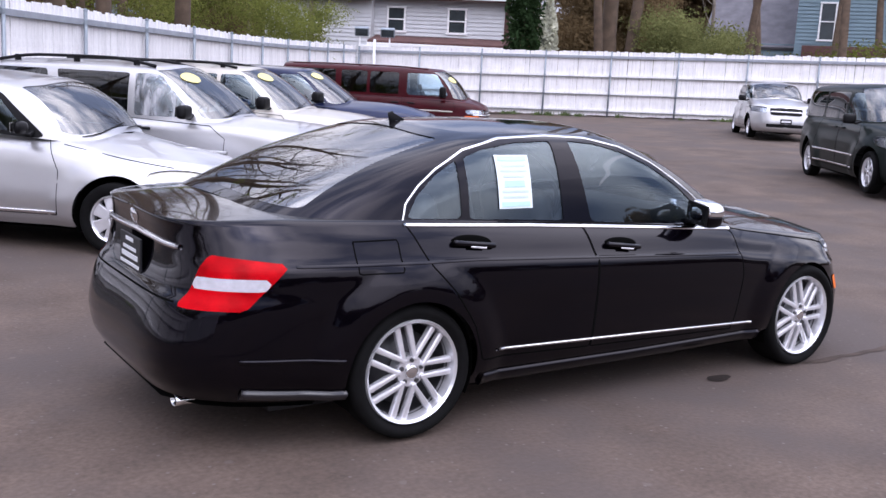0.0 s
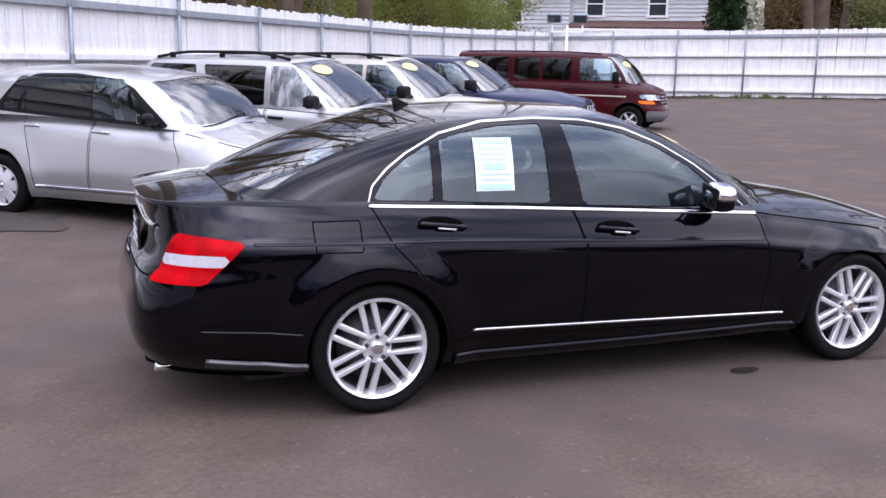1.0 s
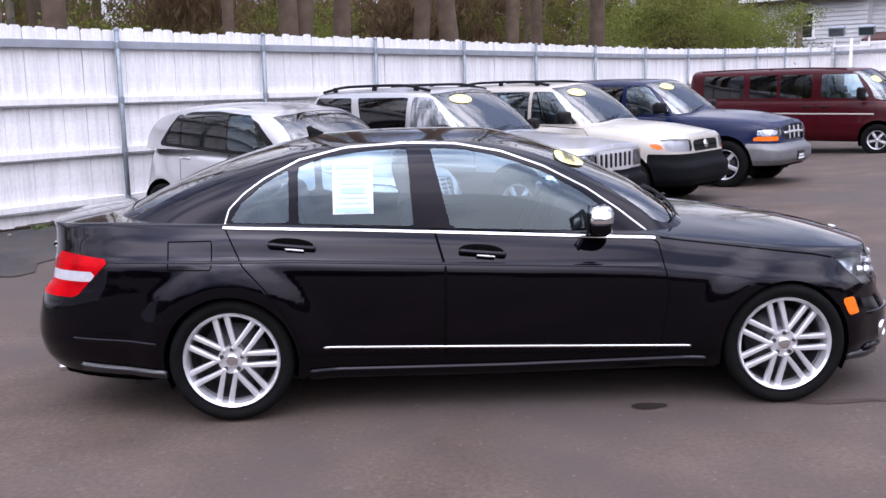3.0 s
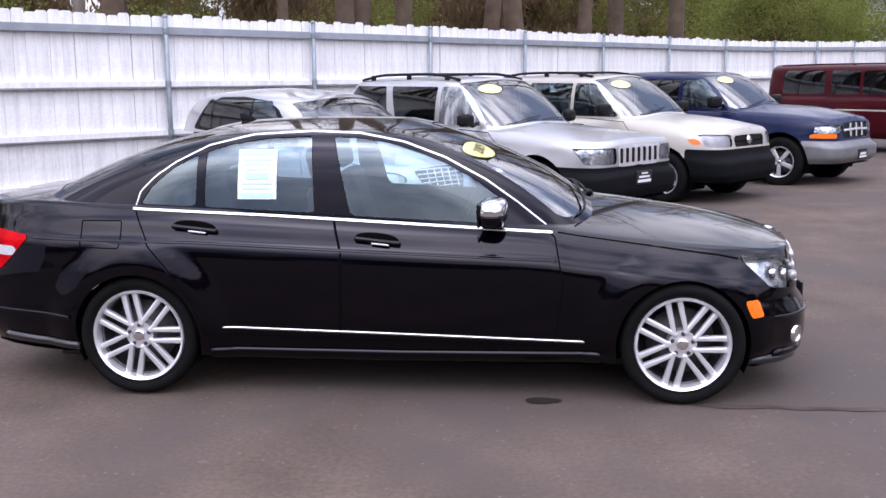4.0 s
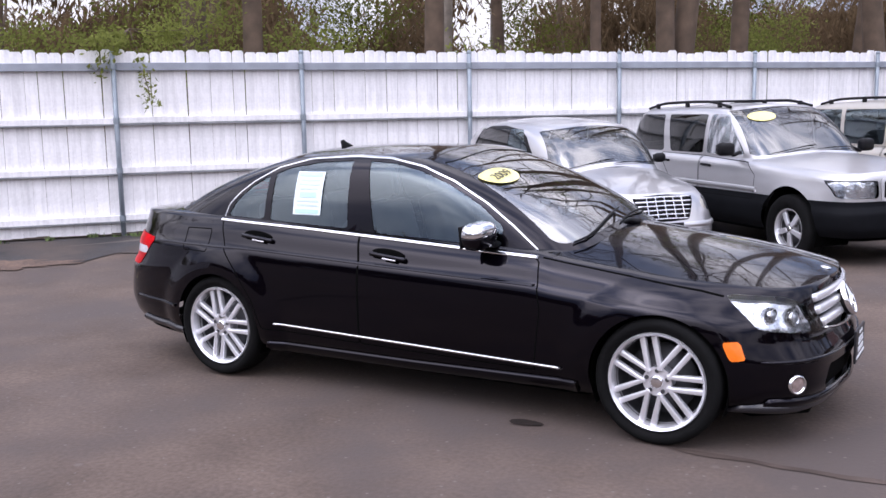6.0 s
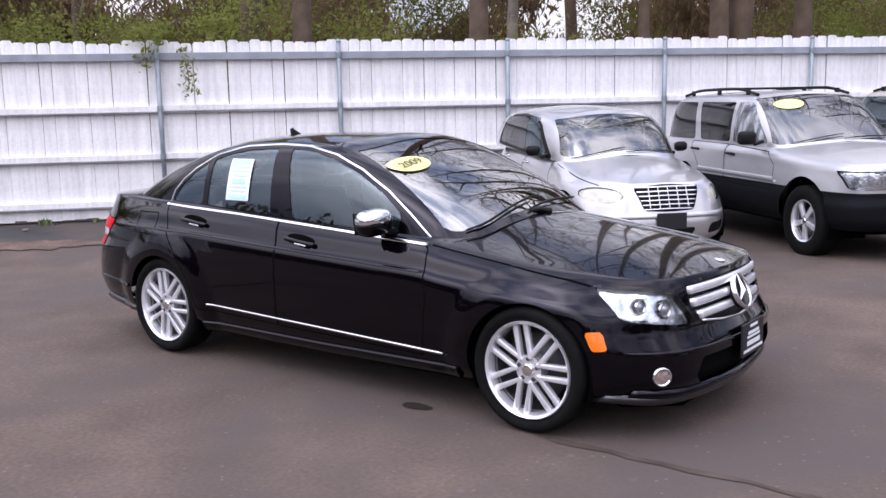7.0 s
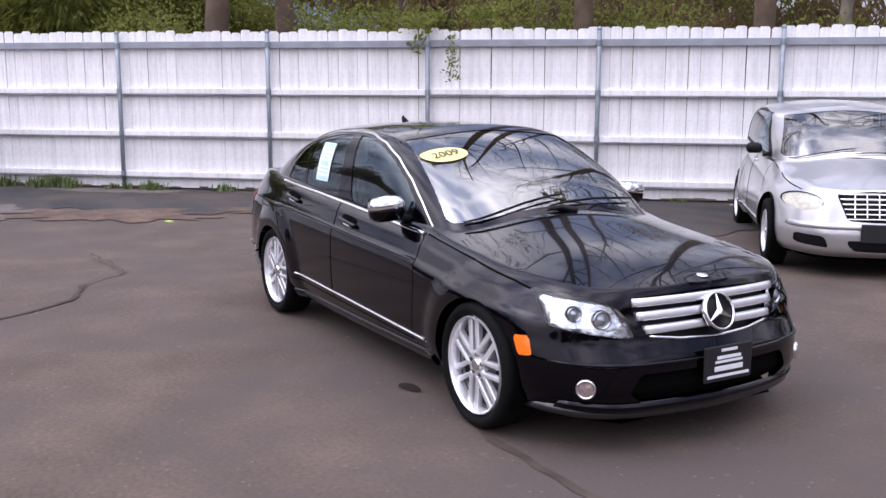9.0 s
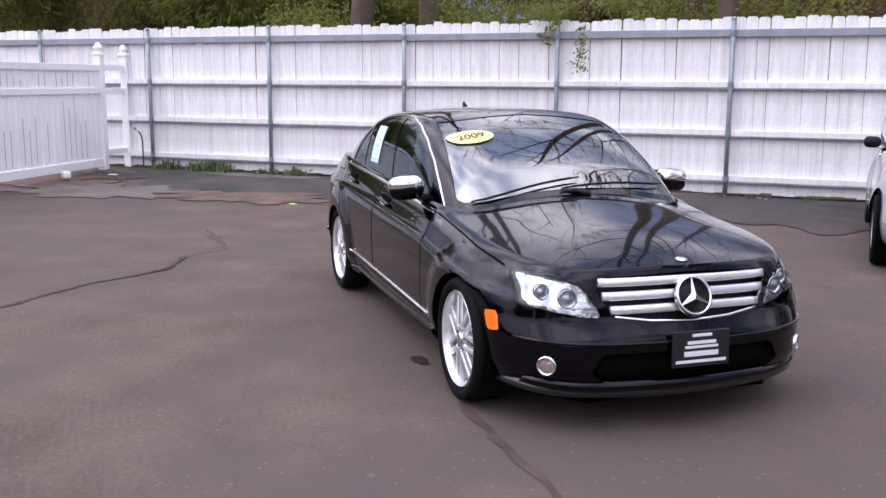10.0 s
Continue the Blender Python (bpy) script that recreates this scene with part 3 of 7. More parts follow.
def well(parent, x, y, r, z, depth):
    """The dark liner of a wheel arch."""
    v, f, n = [], [], 20
    for i in range(n + 1):
        a = math.radians(-25) + math.radians(230) * i / n
        for d in (0, depth):
            v.append((x + r * math.cos(a), y - math.copysign(d, y), z + r * math.sin(a)))
    for i in range(n):
        f.append((2 * i, 2 * i + 1, 2 * i + 3, 2 * i + 2))
    f.append(tuple(range(1, 2 * n + 2, 2)))
    mesh_object("wheel_liner", v, f, SEAM, parent)


def seat(parent, x, y, z, width=0.5, mat=None, head=True):
    mat = mat or SEAT
    part("seat_cushion", box((0.5, width, 0.16), pose(x + 0.05, y, z, 0, -6), 0.05, 3), mat, parent, smooth=True)
    part("seat_back", box((0.14, width, 0.62), pose(x - 0.26, y, z + 0.34, 0, -16), 0.055, 3), mat, parent, smooth=True)
    if head:
        part("headrest", box((0.09, 0.25, 0.18), pose(x - 0.37, y, z + 0.74, 0, -12), 0.04, 3), mat, parent, smooth=True)


def cabin_fittings(parent, s, seats, dash_x, dash_z, floor_z, width, wheel_y=0.36):
    part("dashboard", box((0.42, width * 1.7, 0.24), pose(dash_x, 0, dash_z), 0.06, 3), INSIDE, parent, smooth=True)
    v, f = [], []
    for i in range(28):
        for j in range(8):
            a, b = 2 * math.pi * i / 28, 2 * math.pi * j / 8
            v.append(pose(dash_x - 0.36, wheel_y, dash_z + 0.03, 0, -62, 0) @ Vector(((0.185 + 0.014 * math.cos(b)) * math.cos(a), (0.185 + 0.014 * math.cos(b)) * math.sin(a), 0.014 * math.sin(b))))
            f.append((i * 8 + j, ((i + 1) % 28) * 8 + j, ((i + 1) % 28) * 8 + (j + 1) % 8, i * 8 + (j + 1) % 8))
    mesh_object("steering_wheel", v, f, TRIM, parent)
    part("interior_floor", box((s["length"] * 0.72, width * 1.75, 0.05), pose(s.get("floor_x", -0.3), 0, floor_z), 0.01), INSIDE, parent)
    for sx, sy, w in seats:
        seat(parent, sx, sy, floor_z + 0.28, w)


def build_vehicle(s, m, kind_name, label, category, group=""):
    """A vehicle from its side lines, levels and window outlines. x runs forward from the middle of the wheelbase, z from the ground."""
    root = thing(kind_name, label, category, m, group)
    bottom, edge, crown = curve_of(s["bottom"]), curve_of(s["edge"]), curve_of(s["crown"])
    w1 = s["levels"][-1][1]

    def z_bottom(x, y):
        return bottom(x)

    def z_edge(x, y):
        return edge(x) + crown(x) * (1 - np.clip(np.abs(y) / w1, 0, 1) ** 2)
    roof, rcrown, wc = curve_of(s["roof"]), s["roof_crown"], s["cabin"][-1][1]

    def z_roof(x, y):
        return roof(x) + rcrown * (1 - np.clip(np.abs(y) / wc, 0, 1) ** 2)
    body = Shell(s["levels"], z_bottom, z_edge, s["n_front"], s["n_rear"], s.get("bulges", ()), flares=s.get("flares", ()), n_tail=s.get("n_tail"), bow=s.get("bow", 0.0))
    cab = Shell(s["cabin"], z_edge, z_roof, s["n_screen"], s["n_back"], rise=lambda t: 1 - (1 - t) ** s.get("turn_in", 1.35))
    q = s.get("detail", 1.0)
    skin = body.grid(int(130 * q), int(26 * q), int(14 * q))
    paint = s["paint"]
    ax, ar, az = s["axles"], s["arch"], s["arch_z"]
    for x in ax:
        skin = skin.cut(lambda X, Y, Z, T, x=x: np.where(T <= 1, np.hypot(X - x, Z - az) - ar, 1.0))
    # no deck under the cabin
    skin = skin.cut(lambda X, Y, Z, T: np.where(T > 1, np.abs(Y) - cab.half(X, np.zeros_like(X)) + 0.015, 1.0))
    # lamps, grille and other inserts of the body: (plane, outline, rounding, layers of (name, material, lift, label))
    for plane, outline, rounding, layers in s.get("inserts", ()):
        if plane == "custom":
            fn = outline
        else:
            sd = inside_of(outline, rounding)
            if plane == "front":
                fn = lambda X, Y, Z, T, sd=sd: np.where((X > body.mid) & (T <= 1.35), sd(np.abs(Y), Z), 1.0)
            elif plane == "rear":
                fn = lambda X, Y, Z, T, sd=sd: np.where((X < body.mid) & (T <= 1.0), sd(np.abs(Y), Z), 1.0)
            else:
                fn = lambda X, Y, Z, T, sd=sd: np.where((T <= 1.0), sd(X, Z), 1.0)
        piece, skin = skin.split(fn)
        whole = plane in ("front", "rear") and min(abs(a) for a, _ in outline) < 0.02
        for name, mat, lift, tag in layers:
            if whole:
                piece.object(name, mat, root, 0, lift, tag)
            else:
                piece.object(name, mat, root, 1, lift, tag)
                piece.object(name, mat, root, -1, lift, tag)
    # cladding and bumpers by height or station
    for name, fn, mat, tag in s.get("zones", ()):
        piece, skin = skin.split(fn)
        piece.object(name, mat, root, 0, 0.0, tag)
    # doors
    for name, outline in s.get("doors", ()):
        sd = inside_of(outline, 0.01)
        piece, skin = skin.split(lambda X, Y, Z, T, sd=sd: np.where(T <= 1, sd(X, Z), 1.0))
        for side in (1, -1):
            piece.object(name, paint, root, side)
        strip("door_gap", body, [*outline, outline[0]], 0.007, 0.0012, SEAM, root)
    if "hood" in s:
        gap, x0 = curve_of(s["hood"]), min(a for a, _ in s["hood"])
        piece, skin = skin.split(lambda X, Y, Z, T: np.where(T > 0.5, np.maximum(gap(X) - Z, x0 - X), 1.0))
        piece.object("hood", s.get("hood_paint", paint), root)
        strip("hood_gap", body, s["hood_line"], 0.007, 0.0012, SEAM, root)
    skin.object("body", paint, root)
    # under side
    n = 40
    xs = np.linspace(body.rear(0.0) + 0.02, body.front(0.0) - 0.02, n)
    hw = body.half(xs, np.zeros(n)) - 0.01
    for x in ax:
        hw = np.where(np.abs(xs - x) < ar, np.minimum(hw, s["track"] - 0.14), hw)
    v = [(float(x), float(c) * 0.97, float(bottom(x)) - 0.03) for x, h in zip(xs, hw) for c in (-h, h)]
    mesh_object("floor_pan", v, [(2 * i, 2 * i + 2, 2 * i + 3, 2 * i + 1) for i in range(n - 1)], SEAM, root)
    # cabin: roof, pillars and glass
    top = cab.grid(int(120 * q), int(20 * q), int(12 * q))
    for name, kindof, outline, rounding, mat in s["windows"]:
        sd = inside_of(outline, rounding)
        if kindof == "screen":
            fn = lambda X, Y, Z, T, sd=sd: np.where(X > cab.mid, sd(np.abs(Y), T), 1.0)
        elif kindof == "back":
            fn = lambda X, Y, Z, T, sd=sd: np.where(X < cab.mid, sd(np.abs(Y), T), 1.0)
        else:
            fn = lambda X, Y, Z, T, sd=sd: np.where(T <= 1, sd(X, Z), 1.0)
        piece, top = top.split(fn)
        if kindof == "side":
            for side in (1, -1):
                ob = piece.object(name, mat, root, side, -0.004)
                if ob:
                    ob.visible_shadow = False
        else:
            ob = piece.object(name, mat, root, 0, -0.004)
            ob.visible_shadow = False
    for name, outline, rounding, mat in s.get("pillars", ()):
        sd = inside_of(outline, rounding)
        piece, top = top.split(lambda X, Y, Z, T, sd=sd: np.where(T <= 1, sd(X, Z), 1.0))
        for side in (1, -1):
            piece.object(name, mat, root, side)
    top.object("cabin_roof", s.get("roof_paint", paint), root)
    # lining under the roof, so that the cabin is dark and closed
    inner = cab.grid(48, 8, 6)
    for name, kindof, outline, rounding, mat in s["windows"]:
        sd = inside_of(outline, rounding + 0.01)
        if kindof == "screen":
            fn = lambda X, Y, Z, T, sd=sd: np.where(X > cab.mid, sd(np.abs(Y), T), 1.0)
        elif kindof == "back":
            fn = lambda X, Y, Z, T, sd=sd: np.where(X < cab.mid, sd(np.abs(Y), T), 1.0)
        else:
            fn = lambda X, Y, Z, T, sd=sd: np.where(T <= 1, sd(X, Z), 1.0)
        inner = inner.cut(fn)
    inner.object("roof_lining", INSIDE, root, 0, -0.018)
    for x in ax:
        for side in (1, -1):
            well(root, x, side * (s["track"] + 0.075), ar + 0.004, az, 0.42)
            wheel(root, x, side * s["track"], s["tyre"], s["rim"], s["tyre_width"], s["spokes"], s.get("wheel_mat", ALLOY), s.get("wheel_style", "single"),
                  s.get("wheel_turn", 0.0) + (0.9 if x > 0 else 0.0), side, s.get("spoke", 0.24))
    cabin_fittings(root, s, s["seats"], *s["dash"])
    return root, body, cab


def mirror_pair(root, x, y, z, mat, size=(0.12, 0.2, 0.14)):
    for side in (1, -1):
        o = part("door_mirror", box(size, pose(x, side * y, z, 0, 0, side * 8), 0.045, 3), mat, root, smooth=True)
        part("mirror_arm", box((0.06, 0.12, 0.035), pose(x + 0.01, side * (y - 0.14), z - 0.055, side * -20), 0.012), TRIM, o)
        part("mirror_glass", box((0.004, size[1] * 0.8, size[2] * 0.7), pose(x - size[0] / 2 - 0.001, side * y, z, 0, 0, side * 8), 0.001), CHROME, o)


def handles(root, body, places, mat, size=(0.2, 0.03, 0.03)):
    for x, z in places:
        y = float(body.side(np.array([x]), np.array([z]))[0])
        for side in (1, -1):
            part("door_handle", box(size, pose(x, side * (y + 0.012), z, 0, 2), 0.011, 2), mat, root, smooth=True)


def wipers(root, cab, rows, thick=0.006):
    """Two wiper blades lying on the foot of the windscreen."""
    for y0, y1 in rows:
        pts = []
        for y in np.linspace(y0, y1, 9):
            k = (y - y0) / (y1 - y0)
            t = 0.03 + 0.07 * k
            n = cab.nf
            x = cab.mid + (cab.front(t) - cab.mid) * max(1 - (abs(y) / float(cab.w(t))) ** n, 0) ** (1 / n)
            z = float(cab.place(np.array([x]), np.array([abs(y)]), np.array([t]))[0][0])
            pts.append(Vector((x + 0.012, y, z + 0.014)))
        v, f = [], []
        tube(pts, [thick * 0.6] + [thick] * 7 + [thick * 0.6], 6, v, f)
        mesh_object("wiper", v, f, TRIM, root)


def oval_sticker(root, cab, y, t, ry, rz, label):
    """An oval price sticker that lies on the windscreen."""
    v, f, n = [], [], 28
    pts = [(0, 0)] + [(math.cos(2 * math.pi * i / n), math.sin(2 * math.pi * i / n)) for i in range(n)]
    for a, b in pts:
        yy, tt = y + a * ry, t + b * rz
        x = cab.mid + (cab.front(tt) - cab.mid) * max(1 - (abs(yy) / float(cab.w(tt))) ** cab.nf, 0) ** (1 / cab.nf)
        z = float(cab.place(np.array([x]), np.array([abs(yy)]), np.array([tt]))[0][0])
        v.append((float(x) + 0.004, yy, z + 0.004))
    f = [(0, 1 + i, 1 + (i + 1) % n) for i in range(n)]
    return mesh_object("windscreen_sticker", v, f, YELLOW, root, label, smooth=True), v


def number_plate(root, x, y, z, w, h, yaw=0.0, rows=(), mat=None, tilt=0.0):
    """A dealer's insert in the plate holder; its writing is too small to read, so it stands as bars."""
    base = pose(x, y, z, 0, tilt, yaw)
    o = part("plate", box((0.012, w, h), base, 0.004), mat or PLATE, root, "black plate with pale bars of small print")
    for bz, bh, bw in rows:
        part("print_bar", box((0.003, w * bw, h * bh), base @ pose(0.0075, 0, h * bz), 0.0005), WHITE_INK, o)
    return o


def front_strip(name, shell, points, height, lift, mat, parent, tail=False, sunk=0.01, label="", out=0.0):
    """A bar that runs across the nose (or tail) of a shell, through (y, z) points."""
    p = np.array(points, float)
    arc = np.concatenate([[0], np.cumsum(np.hypot(*np.diff(p, axis=0).T))])
    at = np.linspace(0, arc[-1], max(3, int(arc[-1] / 0.03)))
    y, z = np.interp(at, arc, p[:, 0]), np.interp(at, arc, p[:, 1])
    x = shell.nose(y, z, tail)
    e = 0.01
    gy = (shell.nose(y + e, z, tail) - shell.nose(y - e, z, tail)) / (2 * e)
    gz = (shell.nose(y, z + e, tail) - shell.nose(y, z - e, tail)) / (2 * e)
    sgn = -1.0 if tail else 1.0
    nrm = np.stack([np.ones_like(gy), -gy, -gz], 1) * sgn
    nrm /= np.linalg.norm(nrm, axis=1, keepdims=True)
    rows = []
    for k, up in ((-1, -sunk), (-1, lift * 0.6), (-0.55, lift), (0.55, lift), (1, lift * 0.6), (1, -sunk)):
        zz = z + height / 2 * k
        rows.append(np.stack([x + gz * (zz - z), y, zz], 1) + nrm * (up + out))
    v = np.stack(rows, 1).reshape(-1, 3)
    m, faces = len(rows), []
    for i in range(len(y) - 1):
        for j in range(m - 1):
            q = (i * m + j, i * m + j + 1, (i + 1) * m + j + 1, (i + 1) * m + j)
            faces.append(q if tail else tuple(reversed(q)))
    faces += [tuple(range(m)), tuple(reversed(range((len(y) - 1) * m, len(y) * m)))]
    return mesh_object(name, v, faces, mat, parent, label)


def on_nose(shell, y, z, tail=False):
    """A pose on the nose of a shell whose x axis points outward."""
    a = np.array([y, y + 0.01, y]), np.array([z, z, z + 0.01])
    x = shell.nose(a[0], a[1], tail)
    n = Vector((1, -(x[1] - x[0]) / 0.01, -(x[2] - x[0]) / 0.01)) * (-1 if tail else 1)
    return Matrix.Translation((float(x[0]), y, z)) @ n.to_track_quat("X", "Z").to_matrix().to_4x4()


def disc(name, m, profile, mat, parent, n=24, label=""):
    """A round fitting turned about the pose's x axis, from (radius, height) pairs."""
    v, f = lathe(profile, n)
    return mesh_object(name, [m @ Vector((b, a, c)) for a, b, c in v], [tuple(reversed(q)) for q in f], mat, parent, label)


def sheet_on(name, shell, x0, x1, z0, z1, lift, mat, parent, side=-1, label="", lean=0.0):
    """A paper that lies on the side of a shell."""
    v, f, n = [], [], 6
    for i in range(n + 1):
        for j in range(n + 1):
            x, z = x0 + (x1 - lean * j / n - x0) * i / n, z0 + (z1 - z0) * j / n
            v.append((x, side * (float(shell.side(np.array([x]), np.array([z]))[0]) + lift), z))
    for i in range(n):
        for j in range(n):
            f.append((i * (n + 1) + j, (i + 1) * (n + 1) + j, (i + 1) * (n + 1) + j + 1, i * (n + 1) + j + 1))
    return mesh_object(name, v, f, mat, parent, label)


def words(text, m, size, mat, parent, name="lettering"):
    """Raised letters in the built-in font, as a mesh."""
    c = bpy.data.curves.new(name, "FONT")
    c.body, c.size, c.align_x, c.align_y, c.extrude = text, size, "CENTER", "CENTER", 0.0006
    o = bpy.data.objects.new(name, c)
    me = bpy.data.meshes.new_from_object(o)
    bpy.data.objects.remove(o)
    me.materials.clear()
    me.materials.append(mat)
    ob = new(name, me)
    ob.parent = parent
    ob.matrix_basis = m
    return ob


def roof_rails(root, cab, x0, x1, y, lift, mat=None, bars=()):
    mat = mat or TRIM
    for s in (1, -1):
        pts = []
        for k in range(13):
            u = k / 12
            x = x0 + (x1 - x0) * u
            z = float(cab.high(np.array([x]), np.array([y]))[0]) + lift * min(1.0, 5 * u, 5 * (1 - u)) + 0.008
            pts.append(Vector((x, s * y, z)))
        v, f = [], []
        tube(pts, [0.018] * 13, 8, v, f)
        mesh_object("roof_rail", v, f, mat, root)
        for u in (0.12, 0.5, 0.88):
            x = x0 + (x1 - x0) * u
            z = float(cab.high(np.array([x]), np.array([y]))[0])
            part("rail_foot", box((0.07, 0.03, lift + 0.02), pose(x, s * y, z + lift / 2), 0.008), mat, root)
    for x in bars:
        z = float(cab.high(np.array([x]), np.array([y]))[0]) + lift + 0.015
        part("roof_crossbar", box((0.05, 2 * y, 0.02), pose(x, 0, z), 0.008), mat, root)


# ---- ground ----
FENCE_START, FENCE_WAY = Vector((-7.373, 3.655, 0)), Vector((0.654, 0.756, 0)).normalized()
FENCE_OUT = Vector((-FENCE_WAY.y, FENCE_WAY.x, 0))
BAY = 2.46
CORNER = FENCE_START + FENCE_WAY * BAY * 14.1
FAR_WAY = Vector((math.cos(radians(-46)), math.sin(radians(-46)), 0))
FAR_OUT = Vector((-FAR_WAY.y, FAR_WAY.x, 0))


def ground_z(x, y=None):
    """The lot lies level round the sedan, rises gently to its far side and has a shallow swale under the parked row."""
    z = 0.033 * np.log1p(np.exp(np.clip(np.asarray(x, float) - 7.0, -30, 30)))
    if y is not None:
        z = z - 0.08 * np.exp(-(((x + 1.5) * FENCE_OUT.x + (y - 4.5) * FENCE_OUT.y) / 2.2) ** 2)
    return z


def sheet(name, xs, ys, lift, mat, label, keep=None):
    v = [(x, y, float(ground_z(min(x, 60), y)) + lift) for y in ys for x in xs]
    n, f = len(xs), []
    for j in range(len(ys) - 1):
        for i in range(n - 1):
            q = (j * n + i, j * n + i + 1, (j + 1) * n + i + 1, (j + 1) * n + i)
            if keep is None or keep((xs[i] + xs[i + 1]) / 2, (ys[j] + ys[j + 1]) / 2):
                f.append(q)
    return tagged(mesh_object(name, v, f, mat), label, "ground", kind="structure")


span = np.concatenate([[-600, -250, -100, -60], np.arange(-40, 61, 1.0), [80, 130, 280, 700]])
sheet("ground", span, span, 0.0, ASPHALT, "worn grey-brown asphalt of a car lot")


def long_sheet(name, start, way, out_way, length, depth, lift, mat, label, ragged=0.0):
    """A strip of ground along a fence. ragged: how far its near edge wanders."""
    v, f, n = [], [], 61 if not ragged else 221
    for i in range(n):
        u = length * i / (n - 1)
        near = 0.06 + ragged * (0.5 + 0.28 * math.sin(u * 0.9) + 0.17 * math.sin(u * 2.7 + 1.0) + 0.13 * math.sin(u * 7.1 + 2.0))
        for j in range(5):
            p = start + way * u + out_way * (near + (depth - near) * j / 4)
            v.append((p.x, p.y, float(ground_z(p.x, p.y)) + lift))
    f = [(5 * i + j, 5 * i + j + 5, 5 * i + j + 6, 5 * i + j + 1) for i in range(n - 1) for j in range(4)]
    return tagged(mesh_object(name, v, f, mat), label, "ground", kind="structure")


long_sheet("woodland_floor", FENCE_START - FENCE_WAY * 40, FENCE_WAY, FENCE_OUT, 76, 60, 0.02, SOIL, "brown leaf litter under the trees")
long_sheet("yard_floor", CORNER, FAR_WAY, FAR_OUT, 60, 60, 0.03, SOIL, "brown earth of the yards beyond the fence")

# ---- board fence ----
def picket_mesh(height):
    w, t, c = 0.1515, 0.018, 0.026
    o = [(-w / 2, 0), (w / 2, 0), (w / 2, height - c), (w / 2 - c, height), (-w / 2 + c, height), (-w / 2, height - c)]
    v = [(x, -t / 2, z) for x, z in o] + [(x, t / 2, z) for x, z in o]
    f = [tuple(range(6)), tuple(reversed(range(6, 12)))] + [(i + 6, (i + 1) % 6 + 6, (i + 1) % 6, i) for i in range(6)]
    me = bpy.data.meshes.new("picket")
    me.from_pydata(v, [], [tuple(reversed(q)) for q in f])
    me.materials.append(WHITE_BOARD)
    return me


PICKETS = [picket_mesh(h) for h in (2.37, 2.40, 2.385)]


def board_fence(name, start, way, bays, label, single):
    """Steel posts and rails on this side, white dog-eared pickets behind. single: the bays whose pickets are objects of their own."""
    root = thing(name, label, "fence")
    rnd = random.Random(7 + len(bays))
    out_way = Vector((-way.y, way.x, 0))
    yaw = math.degrees(math.atan2(way.y, way.x))
    rest_v, rest_f = [], []
    for k in bays:
        a = start + way * BAY * k
        z = float(ground_z(a.x))
        b = a + way * BAY
        zb = float(ground_z(b.x))
        bm = add_rod(bmesh.new(), (a.x, a.y, z - 0.1), (a.x, a.y, z + 2.40), 0.033, n=12)
        o = part("post", bm, GALVANISED, root, smooth=True)
        bm = bmesh.new()
        bmesh.ops.create_uvsphere(bm, u_segments=10, v_segments=6, radius=0.038, matrix=pose(a.x, a.y, z + 2.40))
        part("post_cap", bm, GALVANISED, o, smooth=True)
        mid = (a + b) / 2 + out_way * 0.043
        rise = math.degrees(math.atan2(zb - z, BAY))
        for h, tall, mat, deep in ((2.215, 0.10, GREY_RAIL, 0.066), (1.52, 0.08, WHITE_BOARD, 0.066), (0.87, 0.08, WHITE_BOARD, 0.066), (0.24, 0.08, WHITE_BOARD, 0.066)):
            part("rail", box((BAY - 0.07, deep, tall), pose(mid.x, mid.y, (z + zb) / 2 + h + rnd.uniform(-0.006, 0.006), 0, -rise, yaw), 0.004, 1), mat, root)
            # a grey strip below each white rail stands in for its shade
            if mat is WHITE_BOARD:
                part("rail_shade_strip", box((BAY - 0.07, deep + 0.004, 0.022), pose(mid.x, mid.y, (z + zb) / 2 + h - tall / 2 - 0.011, 0, -rise, yaw), 0.003, 1), RAIL_SHADE, root, "grey strip for the shade under the rail")
            bm = add_rod(bmesh.new(), (a.x, a.y, z + h - 0.035), (a.x, a.y, z + h + 0.035), 0.041, n=10)
            part("bracket", bm, GALVANISED, root)
        n = 16
        for i in range(n):
            p = a + way * (BAY * (i + 0.5) / n) + out_way * (0.09 + rnd.uniform(-0.003, 0.003))
            pz = float(ground_z(p.x)) + 0.035 + rnd.uniform(-0.015, 0.018)
            m = pose(p.x, p.y, pz, rnd.uniform(-0.25, 0.25), rnd.uniform(-0.35, 0.35), yaw + rnd.uniform(-0.8, 0.8))
            me = PICKETS[rnd.randrange(3)]
            if k in single:
                ob = new("picket", me)
                ob.parent = root
                ob.matrix_world = m
            else:
                c = len(rest_v)
                rest_v += [tuple(m @ v.co) for v in me.vertices]
                rest_f += [tuple(i + c for i in q.vertices) for q in me.polygons]
    if rest_v:
        tagged(mesh_object("picket_run", rest_v, rest_f, WHITE_BOARD, root, "white painted pickets", smooth=False), kind="stuff")
    return root


# ---- woods ----
def tube(path, radii, n, v, f):
    base = len(v)
    for i, (p, r) in enumerate(zip(path, radii)):
        d = (path[min(i + 1, len(path) - 1)] - path[max(i - 1, 0)]).normalized()
        a = d.orthogonal().normalized()
        b = d.cross(a)
        for k in range(n):
            t = 2 * math.pi * k / n
            v.append(p + a * (r * math.cos(t)) + b * (r * math.sin(t)))
    for i in range(len(path) - 1):
        for k in range(n):
            f.append((base + i * n + k, base + i * n + (k + 1) % n, base + (i + 1) * n + (k + 1) % n, base + (i + 1) * n + k))


